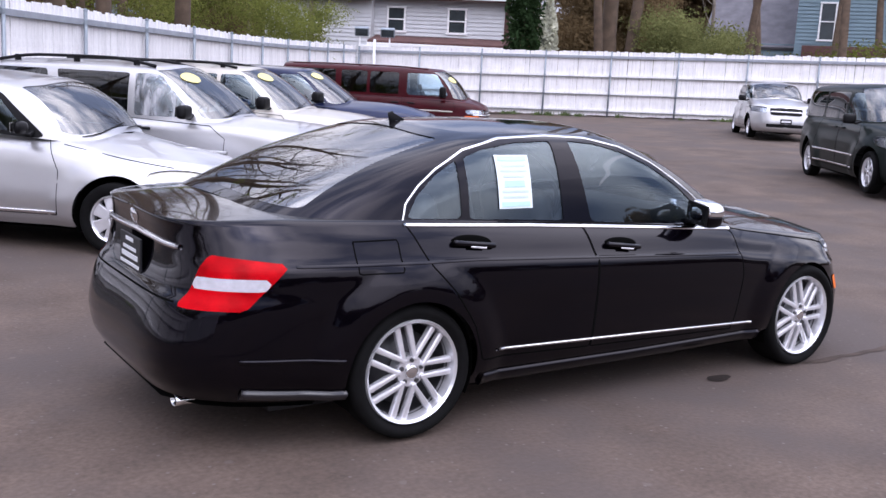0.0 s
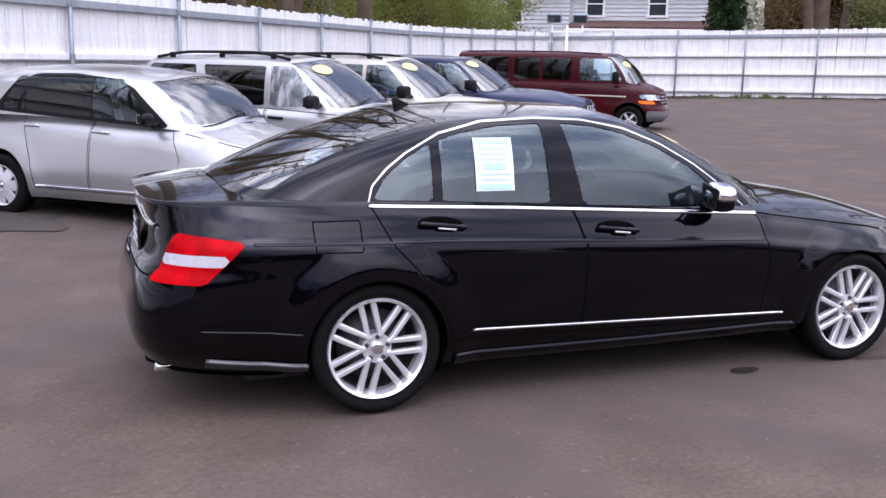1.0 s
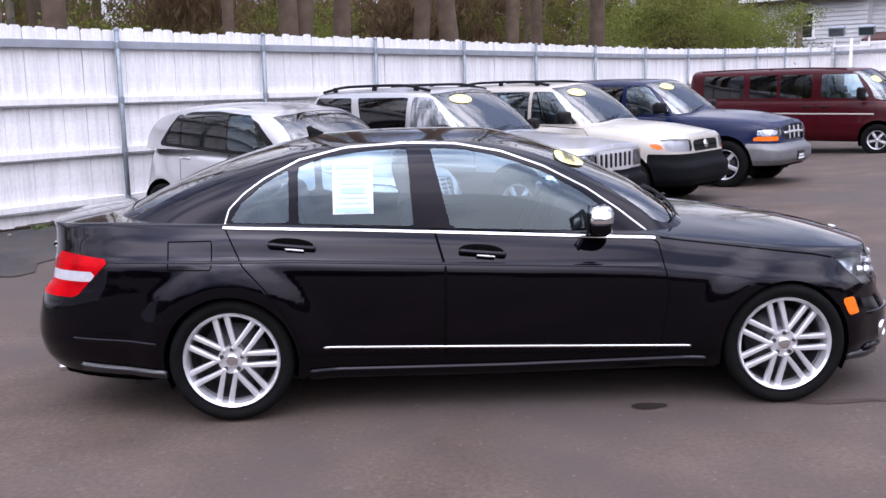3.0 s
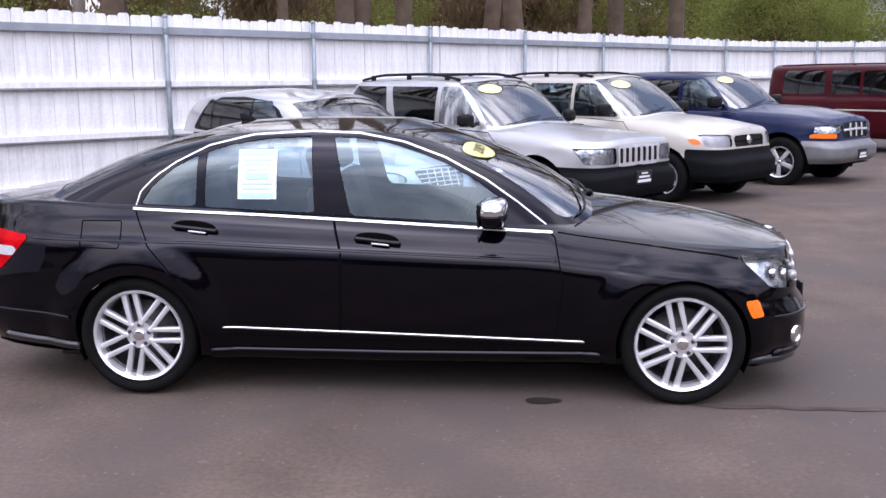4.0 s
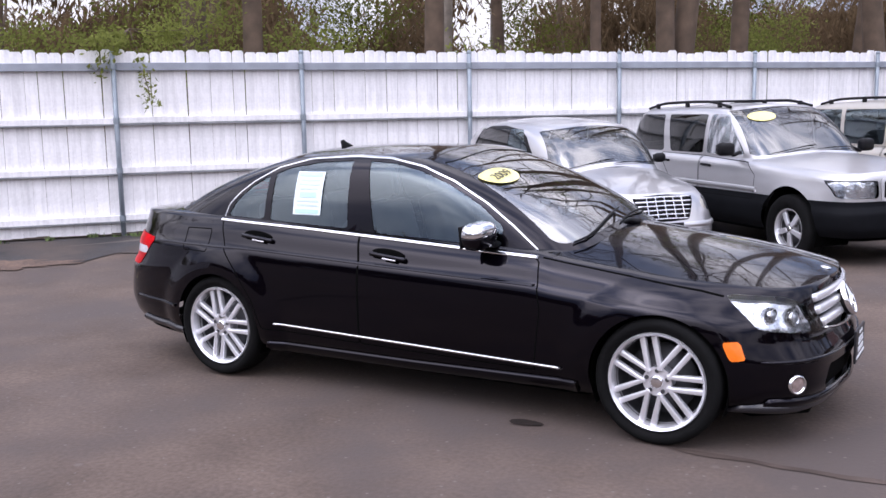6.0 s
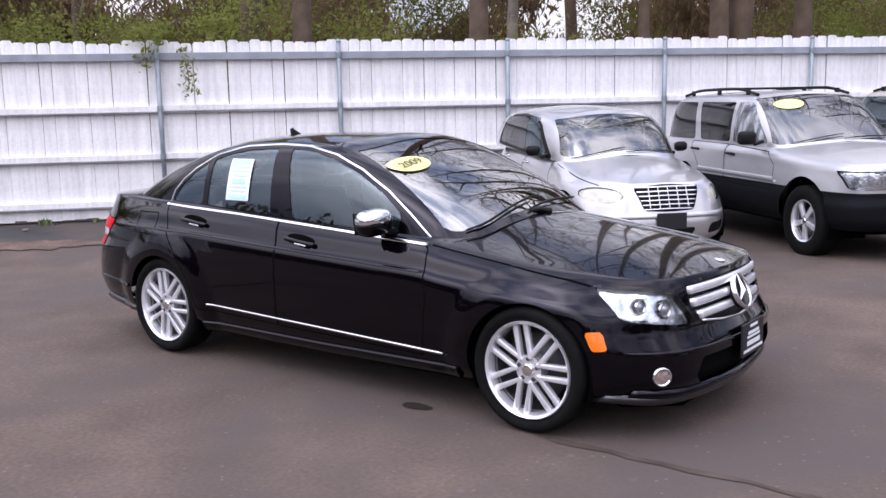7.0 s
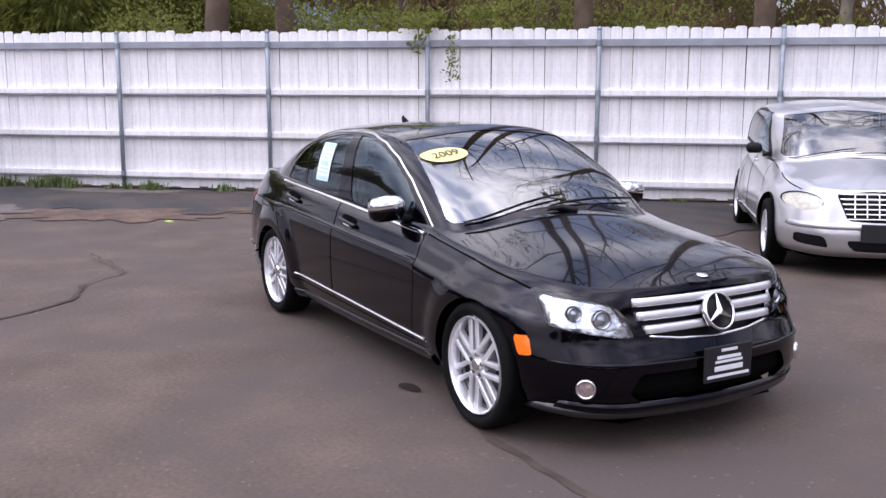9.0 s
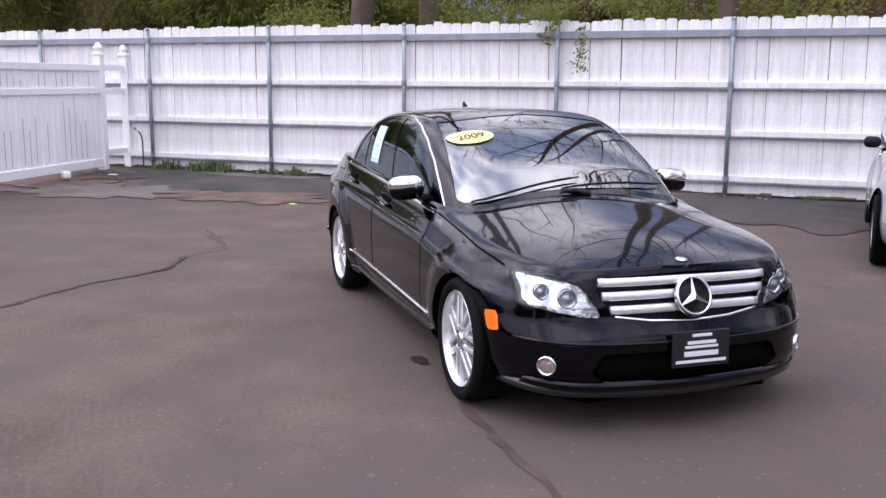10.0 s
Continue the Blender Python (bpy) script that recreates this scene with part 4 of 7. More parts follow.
def limb(rnd, start, way, length, r, bend, steps):
    path, d = [start], way.normalized()
    for i in range(steps):
        d = (d + Vector((rnd.uniform(-bend, bend), rnd.uniform(-bend, bend), rnd.uniform(-bend, bend) + bend * 0.35))).normalized()
        path.append(path[-1] + d * (length / steps))
    return path, [max(r * (1 - 0.8 * i / steps), 0.006) for i in range(steps + 1)]


def quads_at(points, size, rnd_seed, stretch=1.6, upright=0.0):
    """Small leaf-like quads at many points, turned at random."""
    g = np.random.RandomState(rnd_seed)
    p = np.asarray(points, float)
    n = len(p)
    a = g.normal(size=(n, 3))
    a[:, 2] += upright * np.sign(a[:, 2])
    a /= np.linalg.norm(a, axis=1, keepdims=True)
    b = np.cross(a, g.normal(size=(n, 3)))
    b /= np.maximum(np.linalg.norm(b, axis=1, keepdims=True), 1e-9)
    s = size * g.uniform(0.5, 1.4, (n, 1))
    a, b = a * s * stretch, b * s * 0.7
    v = np.stack([p - a, p + b, p + a, p - b], 1).reshape(-1, 3)
    return v, [(4 * i, 4 * i + 1, 4 * i + 2, 4 * i + 3) for i in range(n)]


def bare_tree(seed, height, r, mat, leaf=None, leaves=0, low=0.35, label="", name="tree"):
    rnd = random.Random(seed)
    root = thing(name, label, "tree")
    path, radii = limb(rnd, Vector((0, 0, -0.1)), Vector((rnd.uniform(-0.05, 0.05), rnd.uniform(-0.05, 0.05), 1)), height, r, 0.06, 10)
    radii = [max(x, r * 0.16) for x in radii]
    radii[0] *= 1.35
    v, f = [], []
    tube(path, radii, 10, v, f)
    mesh_object("trunk", v, f, mat, root)
    v, f, tips = [], [], []
    for k in range(13):
        s = low + (0.97 - low) * k / 12
        i = min(int(s * 10), 9)
        p = path[i].lerp(path[i + 1], s * 10 - i)
        a = rnd.uniform(0, 6.283)
        way = Vector((math.cos(a), math.sin(a), rnd.uniform(0.25, 0.9)))
        ln = height * (0.40 - 0.26 * s) * rnd.uniform(0.7, 1.25)
        q, rr = limb(rnd, p, way, ln, r * 0.34 * (1.1 - s * 0.6), 0.22, 6)
        tube(q, rr, 6, v, f)
        for j in range(4):
            u = rnd.uniform(0.3, 1.0)
            i2 = min(int(u * 6), 5)
            p2 = q[i2].lerp(q[i2 + 1], u * 6 - i2)
            w2 = Vector((rnd.uniform(-1, 1), rnd.uniform(-1, 1), rnd.uniform(-0.2, 1)))
            q2, r2 = limb(rnd, p2, w2 + way * 0.5, ln * rnd.uniform(0.25, 0.5), rr[i2] * 0.45, 0.3, 4)
            tube(q2, r2, 4, v, f)
            for h in range(3):
                p3 = q2[rnd.randint(1, 4)]
                w3 = Vector((rnd.uniform(-1, 1), rnd.uniform(-1, 1), rnd.uniform(-0.5, 0.9)))
                q3, r3 = limb(rnd, p3, w3, ln * rnd.uniform(0.10, 0.24), 0.008, 0.3, 3)
                tube(q3, r3, 3, v, f)
                tips += q3[1:]
    mesh_object("branchwork", v, f, mat, root)
    if leaf:
        g = np.random.RandomState(seed)
        t = np.array([tuple(p) for p in tips])
        pts = t[g.randint(0, len(t), leaves)] + g.normal(scale=0.12, size=(leaves, 3))
        lv, lf = quads_at(pts, 0.05, seed)
        mesh_object("crown", lv, lf, leaf, root, "thin spring leaves", smooth=False)
    return root


def thicket(name, spots, count, size, mat, label, category, seed, spread=(1.4, 1.4, 1.0), stretch=1.6, upright=0.0):
    """Undergrowth that nobody could count: clouds of small leaves or twigs round many spots."""
    g = np.random.RandomState(seed)
    pts = []
    for x, y, z, s in spots:
        n = int(count * s * s)
        d = g.normal(size=(n, 3))
        d /= np.maximum(np.linalg.norm(d, axis=1, keepdims=True), 1e-9)
        rad = g.uniform(0.15, 1.0, (n, 1)) ** 0.6
        lump = 0.75 + 0.25 * np.sin(d[:, :1] * 7 + x) * np.cos(d[:, 2:] * 6 + y)
        p = d * rad * lump * np.array(spread) * s + (x, y, z)
        pts.append(p[p[:, 2] > 0.02])
    v, f = quads_at(np.vstack(pts), size, seed, stretch, upright)
    return tagged(mesh_object(name, v, f, mat, smooth=False), label, category, kind="stuff")


# ---- trees behind the fences ----
BARE = "tall bare-branched tree behind the white fence"
variants = [
    bare_tree(1, 17, 0.18, BARK, None, 0, 0.35, BARE),
    bare_tree(2, 15, 0.145, PALE_BARK, SPRING_LEAF, 700, 0.30, "tall pale-barked tree with thin spring leaves"),
    bare_tree(3, 19, 0.215, BARK, None, 0, 0.45, BARE),
    bare_tree(4, 13, 0.10, BARK, SPRING_LEAF, 1100, 0.25, "slim tree with thin spring leaves"),
]


def behind(k, d, start=FENCE_START, way=FENCE_WAY, out_way=FENCE_OUT):
    p = start + way * BAY * k + out_way * d
    return p.x, p.y, float(ground_z(min(p.x, 60)))


rnd = random.Random(11)
spots = [(-2.3, 11.3, 2), (-7.6, 6.6, 0), (-10.7, 1.5, 2), (-10.6, 2.7, 0), (-5.2, 8.1, 0), (-2.3, 10.8, 0), (-3.1, 9.9, 3), (-1.6, 12.6, 0), (0.6, 14.2, 2), (2.0, 17.0, 0), (4.4, 18.8, 2), (-0.2, 16.5, 2), (3.2, 21.0, 0)]
used = [False] * 4
for x, y, kind in spots:
    m = pose(x, y, 0, 0, 0, rnd.uniform(0, 360)) @ Matrix.Scale(rnd.uniform(0.9, 1.1), 4)
    if not used[kind]:
        used[kind] = True
        variants[kind].matrix_world = m
    else:
        copy_thing(variants[kind], m).scale = (1, 1, 1)
for i in range(30):
    k = -13 + 34 * (i + rnd.random()) / 30
    x, y, z = behind(k, rnd.uniform(4, 19))
    kind = rnd.choice((0, 0, 1, 2, 2, 3))
    m = pose(x, y, z, 0, 0, rnd.uniform(0, 360))
    s = rnd.uniform(0.8, 1.15)
    if used[kind]:
        o = copy_thing(variants[kind], m)
    else:
        o, used[kind] = variants[kind], True
        o.matrix_world = m
    o.scale = (s, s, s)
for i in range(16):
    x, y, z = behind(4 + 16 * (i + rnd.random()) / 16, rnd.uniform(4, 22), CORNER - FAR_WAY * 4, FAR_WAY, FAR_OUT)
    o = copy_thing(variants[rnd.choice((0, 2, 1))], pose(x, y, z, 0, 0, rnd.uniform(0, 360)))
    s = rnd.uniform(0.8, 1.1)
    o.scale = (s, s, s)


def bank(n, k0, k1, d0, d1, z0, z1, s0, s1, seed, **kw):
    r = random.Random(seed)
    rows = []
    for _ in range(n):
        x, y, z = behind(r.uniform(k0, k1), r.uniform(d0, d1), **kw)
        # a clearing in the woods, through which the sky shows
        if 111 < math.degrees(math.atan2(y + 4.25, x - 4.19)) < 127 and r.random() < 0.4:
            z -= 2.2
        rows.append((x, y, z + r.uniform(z0, z1), r.uniform(s0, s1)))
    return rows


thicket("brown_thicket", bank(150, -13, 22, 6, 24, 0.5, 4.9, 0.9, 1.9, 21), 900, 0.036, BROWN_TWIG, "dense brown leafless undergrowth behind the fence", "undergrowth", 31, stretch=4.5, upright=1.2)
thicket("deep_woods", bank(165, -16, 26, 24, 42, 0.5, 6.2, 1.6, 3.0, 26), 330, 0.085, BROWN_TWIG, "dim brown woods deep behind the fence", "woods", 38, stretch=2.6, upright=0.8)
thicket("canopy_twigs", bank(75, -13, 22, 4, 22, 5.0, 11.0, 1.3, 2.4, 30), 200, 0.022, BROWN_TWIG, "bare brown twigs high in the trees behind the fence", "twigs", 43, stretch=9.0, upright=0.6)
thicket("olive_thicket", bank(90, -13, 22, 3, 20, 0.7, 4.6, 0.8, 1.8, 22), 800, 0.034, OLIVE_LEAF, "dark olive undergrowth behind the fence", "undergrowth", 32)
thicket("green_shrubs", bank(16, -3, 3, 1.2, 3.5, 1.8, 3.6, 0.6, 1.1, 23) + bank(10, -6, -2, 3, 6, 1.8, 3.4, 0.7, 1.2, 28) + bank(8, 4, 8, 5, 9, 1.6, 3.6, 0.8, 1.3, 29) + bank(16, 9.5, 13.5, 1.5, 5, 1.5, 4.0, 0.8, 1.4, 24) + bank(20, 11.6, 13.6, 0.9, 2.6, 1.2, 3.6, 0.6, 1.1, 27), 1300, 0.026, SPRING_LEAF, "fresh green shrubs above the fence", "shrub", 33)
thicket("far_undergrowth", bank(14, 6, 20, 8, 24, 0.8, 3.0, 1.0, 2.2, 25, start=CORNER - FAR_WAY * 4, way=FAR_WAY, out_way=FAR_OUT), 900, 0.055, OLIVE_LEAF, "olive shrubs beyond the far fence", "undergrowth", 34)

def toward(angle, d):
    """A place d metres from the lot's near end, at an angle from the x axis."""
    a = radians(angle)
    return -3.6 + d * math.cos(a), -4.3 + d * math.sin(a)


r3 = random.Random(8)
far_brown, far_green = [], []
for i in range(46):
    x, y = toward(r3.uniform(44.5, 50.5), r3.uniform(46, 58))
    far_brown.append((x, y, r3.uniform(1.0, 8.0), r3.uniform(1.2, 2.2)))
far_woods = []
for i in range(46):
    x, y = toward(r3.uniform(29, 45), r3.uniform(62, 78))
    far_woods.append((x, y, r3.uniform(1.0, 10.0), r3.uniform(1.6, 2.6)))
thicket("far_woods", far_woods, 700, 0.10, BROWN_TWIG, "brown woods far beyond the houses", "woods", 40)
for i in range(26):
    x, y = toward(r3.uniform(39.5, 45), r3.uniform(41, 46))
    far_green.append((x, y, r3.uniform(1.0, 4.6), r3.uniform(0.8, 1.6)))
for i in range(40):
    x, y = toward(r3.uniform(60, 80), r3.uniform(62, 75))
    far_brown.append((x, y, r3.uniform(1.0, 8.0), r3.uniform(1.2, 2.2)))
thicket("far_brown_brush", far_brown, 1100, 0.05, leaf_material("tan_brush", (0.19, 0.135, 0.07), 0.3, 0.8), "tan leafless brush beyond the far fence", "undergrowth", 36, stretch=3.0)
thicket("far_green_shrubs", far_green, 900, 0.045, leaf_material("pale_green_brush", (0.19, 0.20, 0.075), 0.35, 0.7), "green shrubs beyond the far fence", "shrub", 37)


def column_tree(x, y, r, h, mat, label, seed):
    root = thing("evergreen_tree", label, "tree", pose(x, y, float(ground_z(x))))
    part("trunk", add_rod(bmesh.new(), (0, 0, 0), (0, 0, h * 0.5), 0.09, 0.05, 8), BARK, root)
    g = np.random.RandomState(seed)
    n = 9000
    z = g.uniform(0.02, 1, n)
    a = g.uniform(0, 2 * math.pi, n)
    rr = r * np.minimum(1, (1 - z) * 3) * (0.72 + 0.28 * np.sin(a * 5 + z * 23)) * g.uniform(0.6, 1.05, n)
    v, f = quads_at(np.stack([rr * np.cos(a), rr * np.sin(a), z * h], 1), 0.07, seed)
    mesh_object("crown", v, f, mat, root, smooth=False)


column_tree(*toward(51.6, 42), 0.85, 7.5, EVERGREEN, "tall narrow dark evergreen by the house", 41)
column_tree(*toward(50.2, 43), 0.45, 5.0, BLOSSOM, "slim pale flowering shrub beside the evergreen", 42)

for angle, d, k, turn in ((46.6, 44, 1.7, 20), (45.6, 44.6, 1.35, 140), (39.1, 43, 0.9, 60), (34.2, 42, 0.9, 200)):
    x, y = toward(angle, d)
    copy_thing(variants[2], pose(x, y, float(ground_z(x)), 0, 0, turn) @ Matrix.Scale(k, 4))

# unseen woods round the lot, added behind the way of the camera for reflections
r2 = random.Random(5)
ring_spots = []
for i in range(150):
    a = radians(r2.uniform(192, 372))
    d = r2.uniform(30, 44)
    ring_spots.append((d * math.cos(a) + 2, d * math.sin(a) - 3, r2.uniform(0.5, 4.5), r2.uniform(1.2, 2.4)))
thicket("unseen_woods", ring_spots, 260, 0.16, BROWN_TWIG, "dense brown woods added unseen round the lot's open side for reflections", "woods", 35)

near_end = []
for i in range(34):
    a = radians(r2.uniform(160, 192))
    d = r2.uniform(19, 30)
    near_end.append((d * math.cos(a) + 2, d * math.sin(a) - 3, r2.uniform(0.5, 6.0), r2.uniform(1.0, 2.0)))
thicket("end_thicket", near_end, 900, 0.04, OLIVE_LEAF, "brown-olive undergrowth at the lot's end", "undergrowth", 39, stretch=3.0)

# ---- fences ----
board_fence("board_fence", FENCE_START, FENCE_WAY, [-6, -5, -4, -3, -2, -1, 0, 1, 2, 3, 4, 5, 6, 7, 8, 9, 10, 11, 12, 13], "long white picket fence with grey steel posts and weathered top rail", range(-4, 13))
board_fence("board_fence", CORNER, FAR_WAY, list(range(0, 22)), "white picket fence with grey posts along the lot's far side", ())


# ---- vinyl fence by the lot's corner ----
def vinyl_fence():
    root = thing("vinyl_fence", "white vinyl panel fence with capped posts", "fence")
    a, b = Vector((-12.1, -2.75, 0)), Vector((-12.62, -2.33, 0))
    w = Vector((2.43, -1.41, 0)).normalized()
    yaw = math.degrees(math.atan2(w.y, w.x))
    for p in (a, b, a + w * 3.0, a + w * 6.0):
        o = part("post", box((0.13, 0.13, 1.95), pose(p.x, p.y, 0.975, 0, 0, yaw), 0.008), VINYL, root)
        part("cap_base", box((0.165, 0.165, 0.055), pose(p.x, p.y, 1.975, 0, 0, yaw), 0.014), VINYL, o)
        v, f = lathe([(0.0, 0.175), (0.022, 0.168), (0.05, 0.135), (0.078, 0.09), (0.082, 0.06), (0.06, 0.03), (0.052, 0.015), (0.07, 0.0)], 20, "Z")
        mesh_object("post_cap", [(p.x + q[0], p.y + q[1], 2.0 + q[2]) for q in v], [tuple(reversed(q)) for q in f], VINYL, o, "turned white finial")
    r = random.Random(17)
    outward = Vector((-w.y, w.x, 0))
    for s in (0, 3.0):
        c = a + w * (s + 1.5)
        for z, h in ((0.13, 0.14), (1.36, 0.10), (1.745, 0.11)):
            part("rail", box((2.87, 0.075, h), pose(c.x, c.y, z, 0, 0, yaw), 0.006), VINYL, root)
        for i in range(19):
            p = a + w * (s + 0.13 + 2.74 * i / 18)
            part("board", box((0.136, 0.022, 1.56), pose(p.x, p.y, 0.95, 0, 0, yaw + r.uniform(-0.4, 0.4)), 0.004, 1), VINYL, root)
            # grey strips for the shade in the board gaps, over part of their height
            for z0, z1 in ((0.24, 1.28), (1.44, 1.66)):
                if r.random() < 0.72:
                    top = z0 + (z1 - z0) * r.uniform(0.35, 1.0)
                    q = p + w * 0.076 - outward * 0.002
                    part("slit_shade", box((0.013, 0.02, top - z0), pose(q.x, q.y, (top + z0) / 2, 0, 0, yaw), 0.001, 1), GALVANISED, root)
    c = (a + b) / 2
    y2 = math.degrees(math.atan2(b.y - a.y, b.x - a.x))
    for z in (0.3, 1.35, 1.75):
        part("rail", box((0.55, 0.045, 0.1), pose(c.x, c.y, z, 0, 0, y2), 0.006), VINYL, root)


vinyl_fence()


# ---- houses beyond the far fence ----
def clapboards(w, h, m, step=0.19):
    """A wall of lapped boards."""
    v, f = [], []
    n = int(h / step)
    for i in range(n):
        z = i * step
        c = len(v)
        for x in (-w / 2, w / 2):
            v += [m @ Vector((x, 0.0, z)), m @ Vector((x, -0.045, z)), m @ Vector((x, -0.006, z + step))]
        f += [(c, c + 1, c + 4, c + 3), (c + 1, c + 2, c + 5, c + 4)]
    return v, [tuple(q) for q in f]


def house_window(root, m, w=0.85, h=1.15):
    o = part("window", box((w, 0.05, h), m, 0.004), HOUSE_GLASS, root)
    for x, z, sx, sz in ((0, h / 2, w + 0.14, 0.09), (0, -h / 2, w + 0.2, 0.10), (-w / 2, 0, 0.09, h), (w / 2, 0, 0.09, h), (0, 0, w, 0.06)):
        part("frame", box((sx, 0.09, sz), m @ pose(x, -0.02, z), 0.006), VINYL, o)


def white_house():
    m = pose(21.2, 36.9, -0.44, 0, 0, -46)
    root = thing("house", "white clapboard house with brown roof and dark sash windows", "house", m)
    v, f = clapboards(6.5, 6.0, pose(2.15, 0, 0))
    tagged(mesh_object("front_wall", v, f, SIDING, root, smooth=False), kind="stuff")
    part("core", box((6.5, 7.8, 6.0), pose(2.15, 3.93, 3.0)), SIDING, root)
    v, f = clapboards(5.4, 5.9, pose(-3.8, -0.6, 0))
    tagged(mesh_object("wing_wall", v, f, SIDING, root, smooth=False), kind="stuff")
    part("wing_core", box((5.4, 8.0, 5.9), pose(-3.8, 3.43, 2.95)), SIDING, root)
    for x in (0.0, 3.0):
        house_window(root, pose(x, -0.03, 4.75))
    house_window(root, pose(-3.9, -0.63, 4.4))
    for x0, x1, y0, z0 in ((-1.1, 5.9, -0.5, 5.95), (-6.9, -0.9, -1.1, 5.8)):
        c = (x0 + x1) / 2
        part("roof", box((x1 - x0, 5.4, 0.18), pose(c, y0 + 2.2, z0 + 1.2, 32), 0.02), SHINGLE, root)
        part("gutter", box((x1 - x0, 0.13, 0.14), pose(c, y0 - 0.07, z0 - 0.16), 0.02), VINYL, root)
    part("corner_trim", box((0.22, 0.1, 6.0), pose(5.40, -0.03, 3.0), 0.01), SHINGLE, root)
    part("porch_roof", box((6.6, 1.5, 0.20), pose(2.3, -0.75, 3.72, 12), 0.02), SHINGLE, root)
    part("porch_gutter", box((6.6, 0.12, 0.15), pose(2.3, -1.52, 3.48), 0.02), VINYL, root)


white_house()


def blue_house():
    m = pose(41.4, 27.3, 0.8, 0, 0, -56)
    root = thing("house", "blue-grey clapboard house with white window frames", "house", m)
    v, f = clapboards(12.0, 8.0, pose(4.5, 0, 0))
    tagged(mesh_object("front_wall", v, f, BLUE_SIDING, root, smooth=False), kind="stuff")
    part("core", box((12.0, 8, 8.0), pose(4.5, 4.03, 4.0)), BLUE_SIDING, root)
    for x in (0.0, 4.5):
        house_window(root, pose(x, -0.03, 4.75), 0.75, 1.9)
    part("side_wing", box((4.4, 6.0, 3.6), pose(-3.7, 4.2, 1.8)), BLUE_SIDING, root)
    part("wing_roof", box((5.0, 5.6, 0.2), pose(-3.9, 3.4, 4.9, 34), 0.02), SLATE, root)
    part("roof", box((13.0, 6.5, 0.2), pose(4.5, 2.2, 9.4, 30), 0.02), SHINGLE, root)
    part("white_trim", box((12.2, 0.06, 0.22), pose(4.5, -0.06, 2.2), 0.01), VINYL, root)
    part("porch_wall", box((4.2, 0.3, 1.2), pose(1.0, -0.4, 2.9), 0.02), SHINGLE, root)


blue_house()


def flood_lights():
    p = behind(13.9, -0.7)
    m = pose(p[0], p[1], p[2], 0, 0, -35)
    root = thing("flood_light", "white pole with a pair of square flood lamps", "lamp", m)
    part("pole", add_rod(bmesh.new(), (0, 0, 0), (0, 0, 2.68), 0.05, n=12), VINYL, root, smooth=True)
    part("crossbar", box((1.25, 0.07, 0.07), pose(0, 0, 2.42), 0.01), VINYL, root)
    for s in (-1, 1):
        o = part("lamp_head", box((0.55, 0.22, 0.34), pose(s * 0.5, -0.05, 2.95, 20), 0.03), GALVANISED, root)
        part("lamp_glass", box((0.47, 0.01, 0.26), pose(s * 0.5, -0.05, 2.95, 20) @ pose(0, -0.115, 0), 0.002), HOUSE_GLASS, o)
        part("bracket", box((0.06, 0.06, 0.40), pose(s * 0.58, 0, 2.62), 0.008), VINYL, root)


flood_lights()


# ---- the black sedan ----
def tail_lamp(X, Y, Z):
    """Negative inside the outline of the tail lamp, which wraps round the corner."""
    front = ((X + 1.953) * 0.175 - (Z - 0.813) * 0.175) / 0.2475
    inner = 0.585 + (Z - 0.63) * 0.22 - np.abs(Y)
    return np.maximum(np.maximum(Z - 0.845 + (X + 2.24) * 0.11, 0.630 - Z), np.maximum(front, inner))


LAMP_FACE = inside_of([(0.412, 0.537), (0.47, 0.537), (0.60, 0.553), (0.70, 0.572), (0.82, 0.60), (0.82, 0.732), (0.72, 0.728), (0.60, 0.712), (0.50, 0.665), (0.45, 0.605)], 0.003)


def head_lamp(X, Y, Z):
    """Negative inside the outline of the headlamp, whose outer end is cut off at a slant."""
    return np.maximum(LAMP_FACE(np.abs(Y), Z), (1.665 + (0.722 - Z) * 1.07 - X) * 0.68)


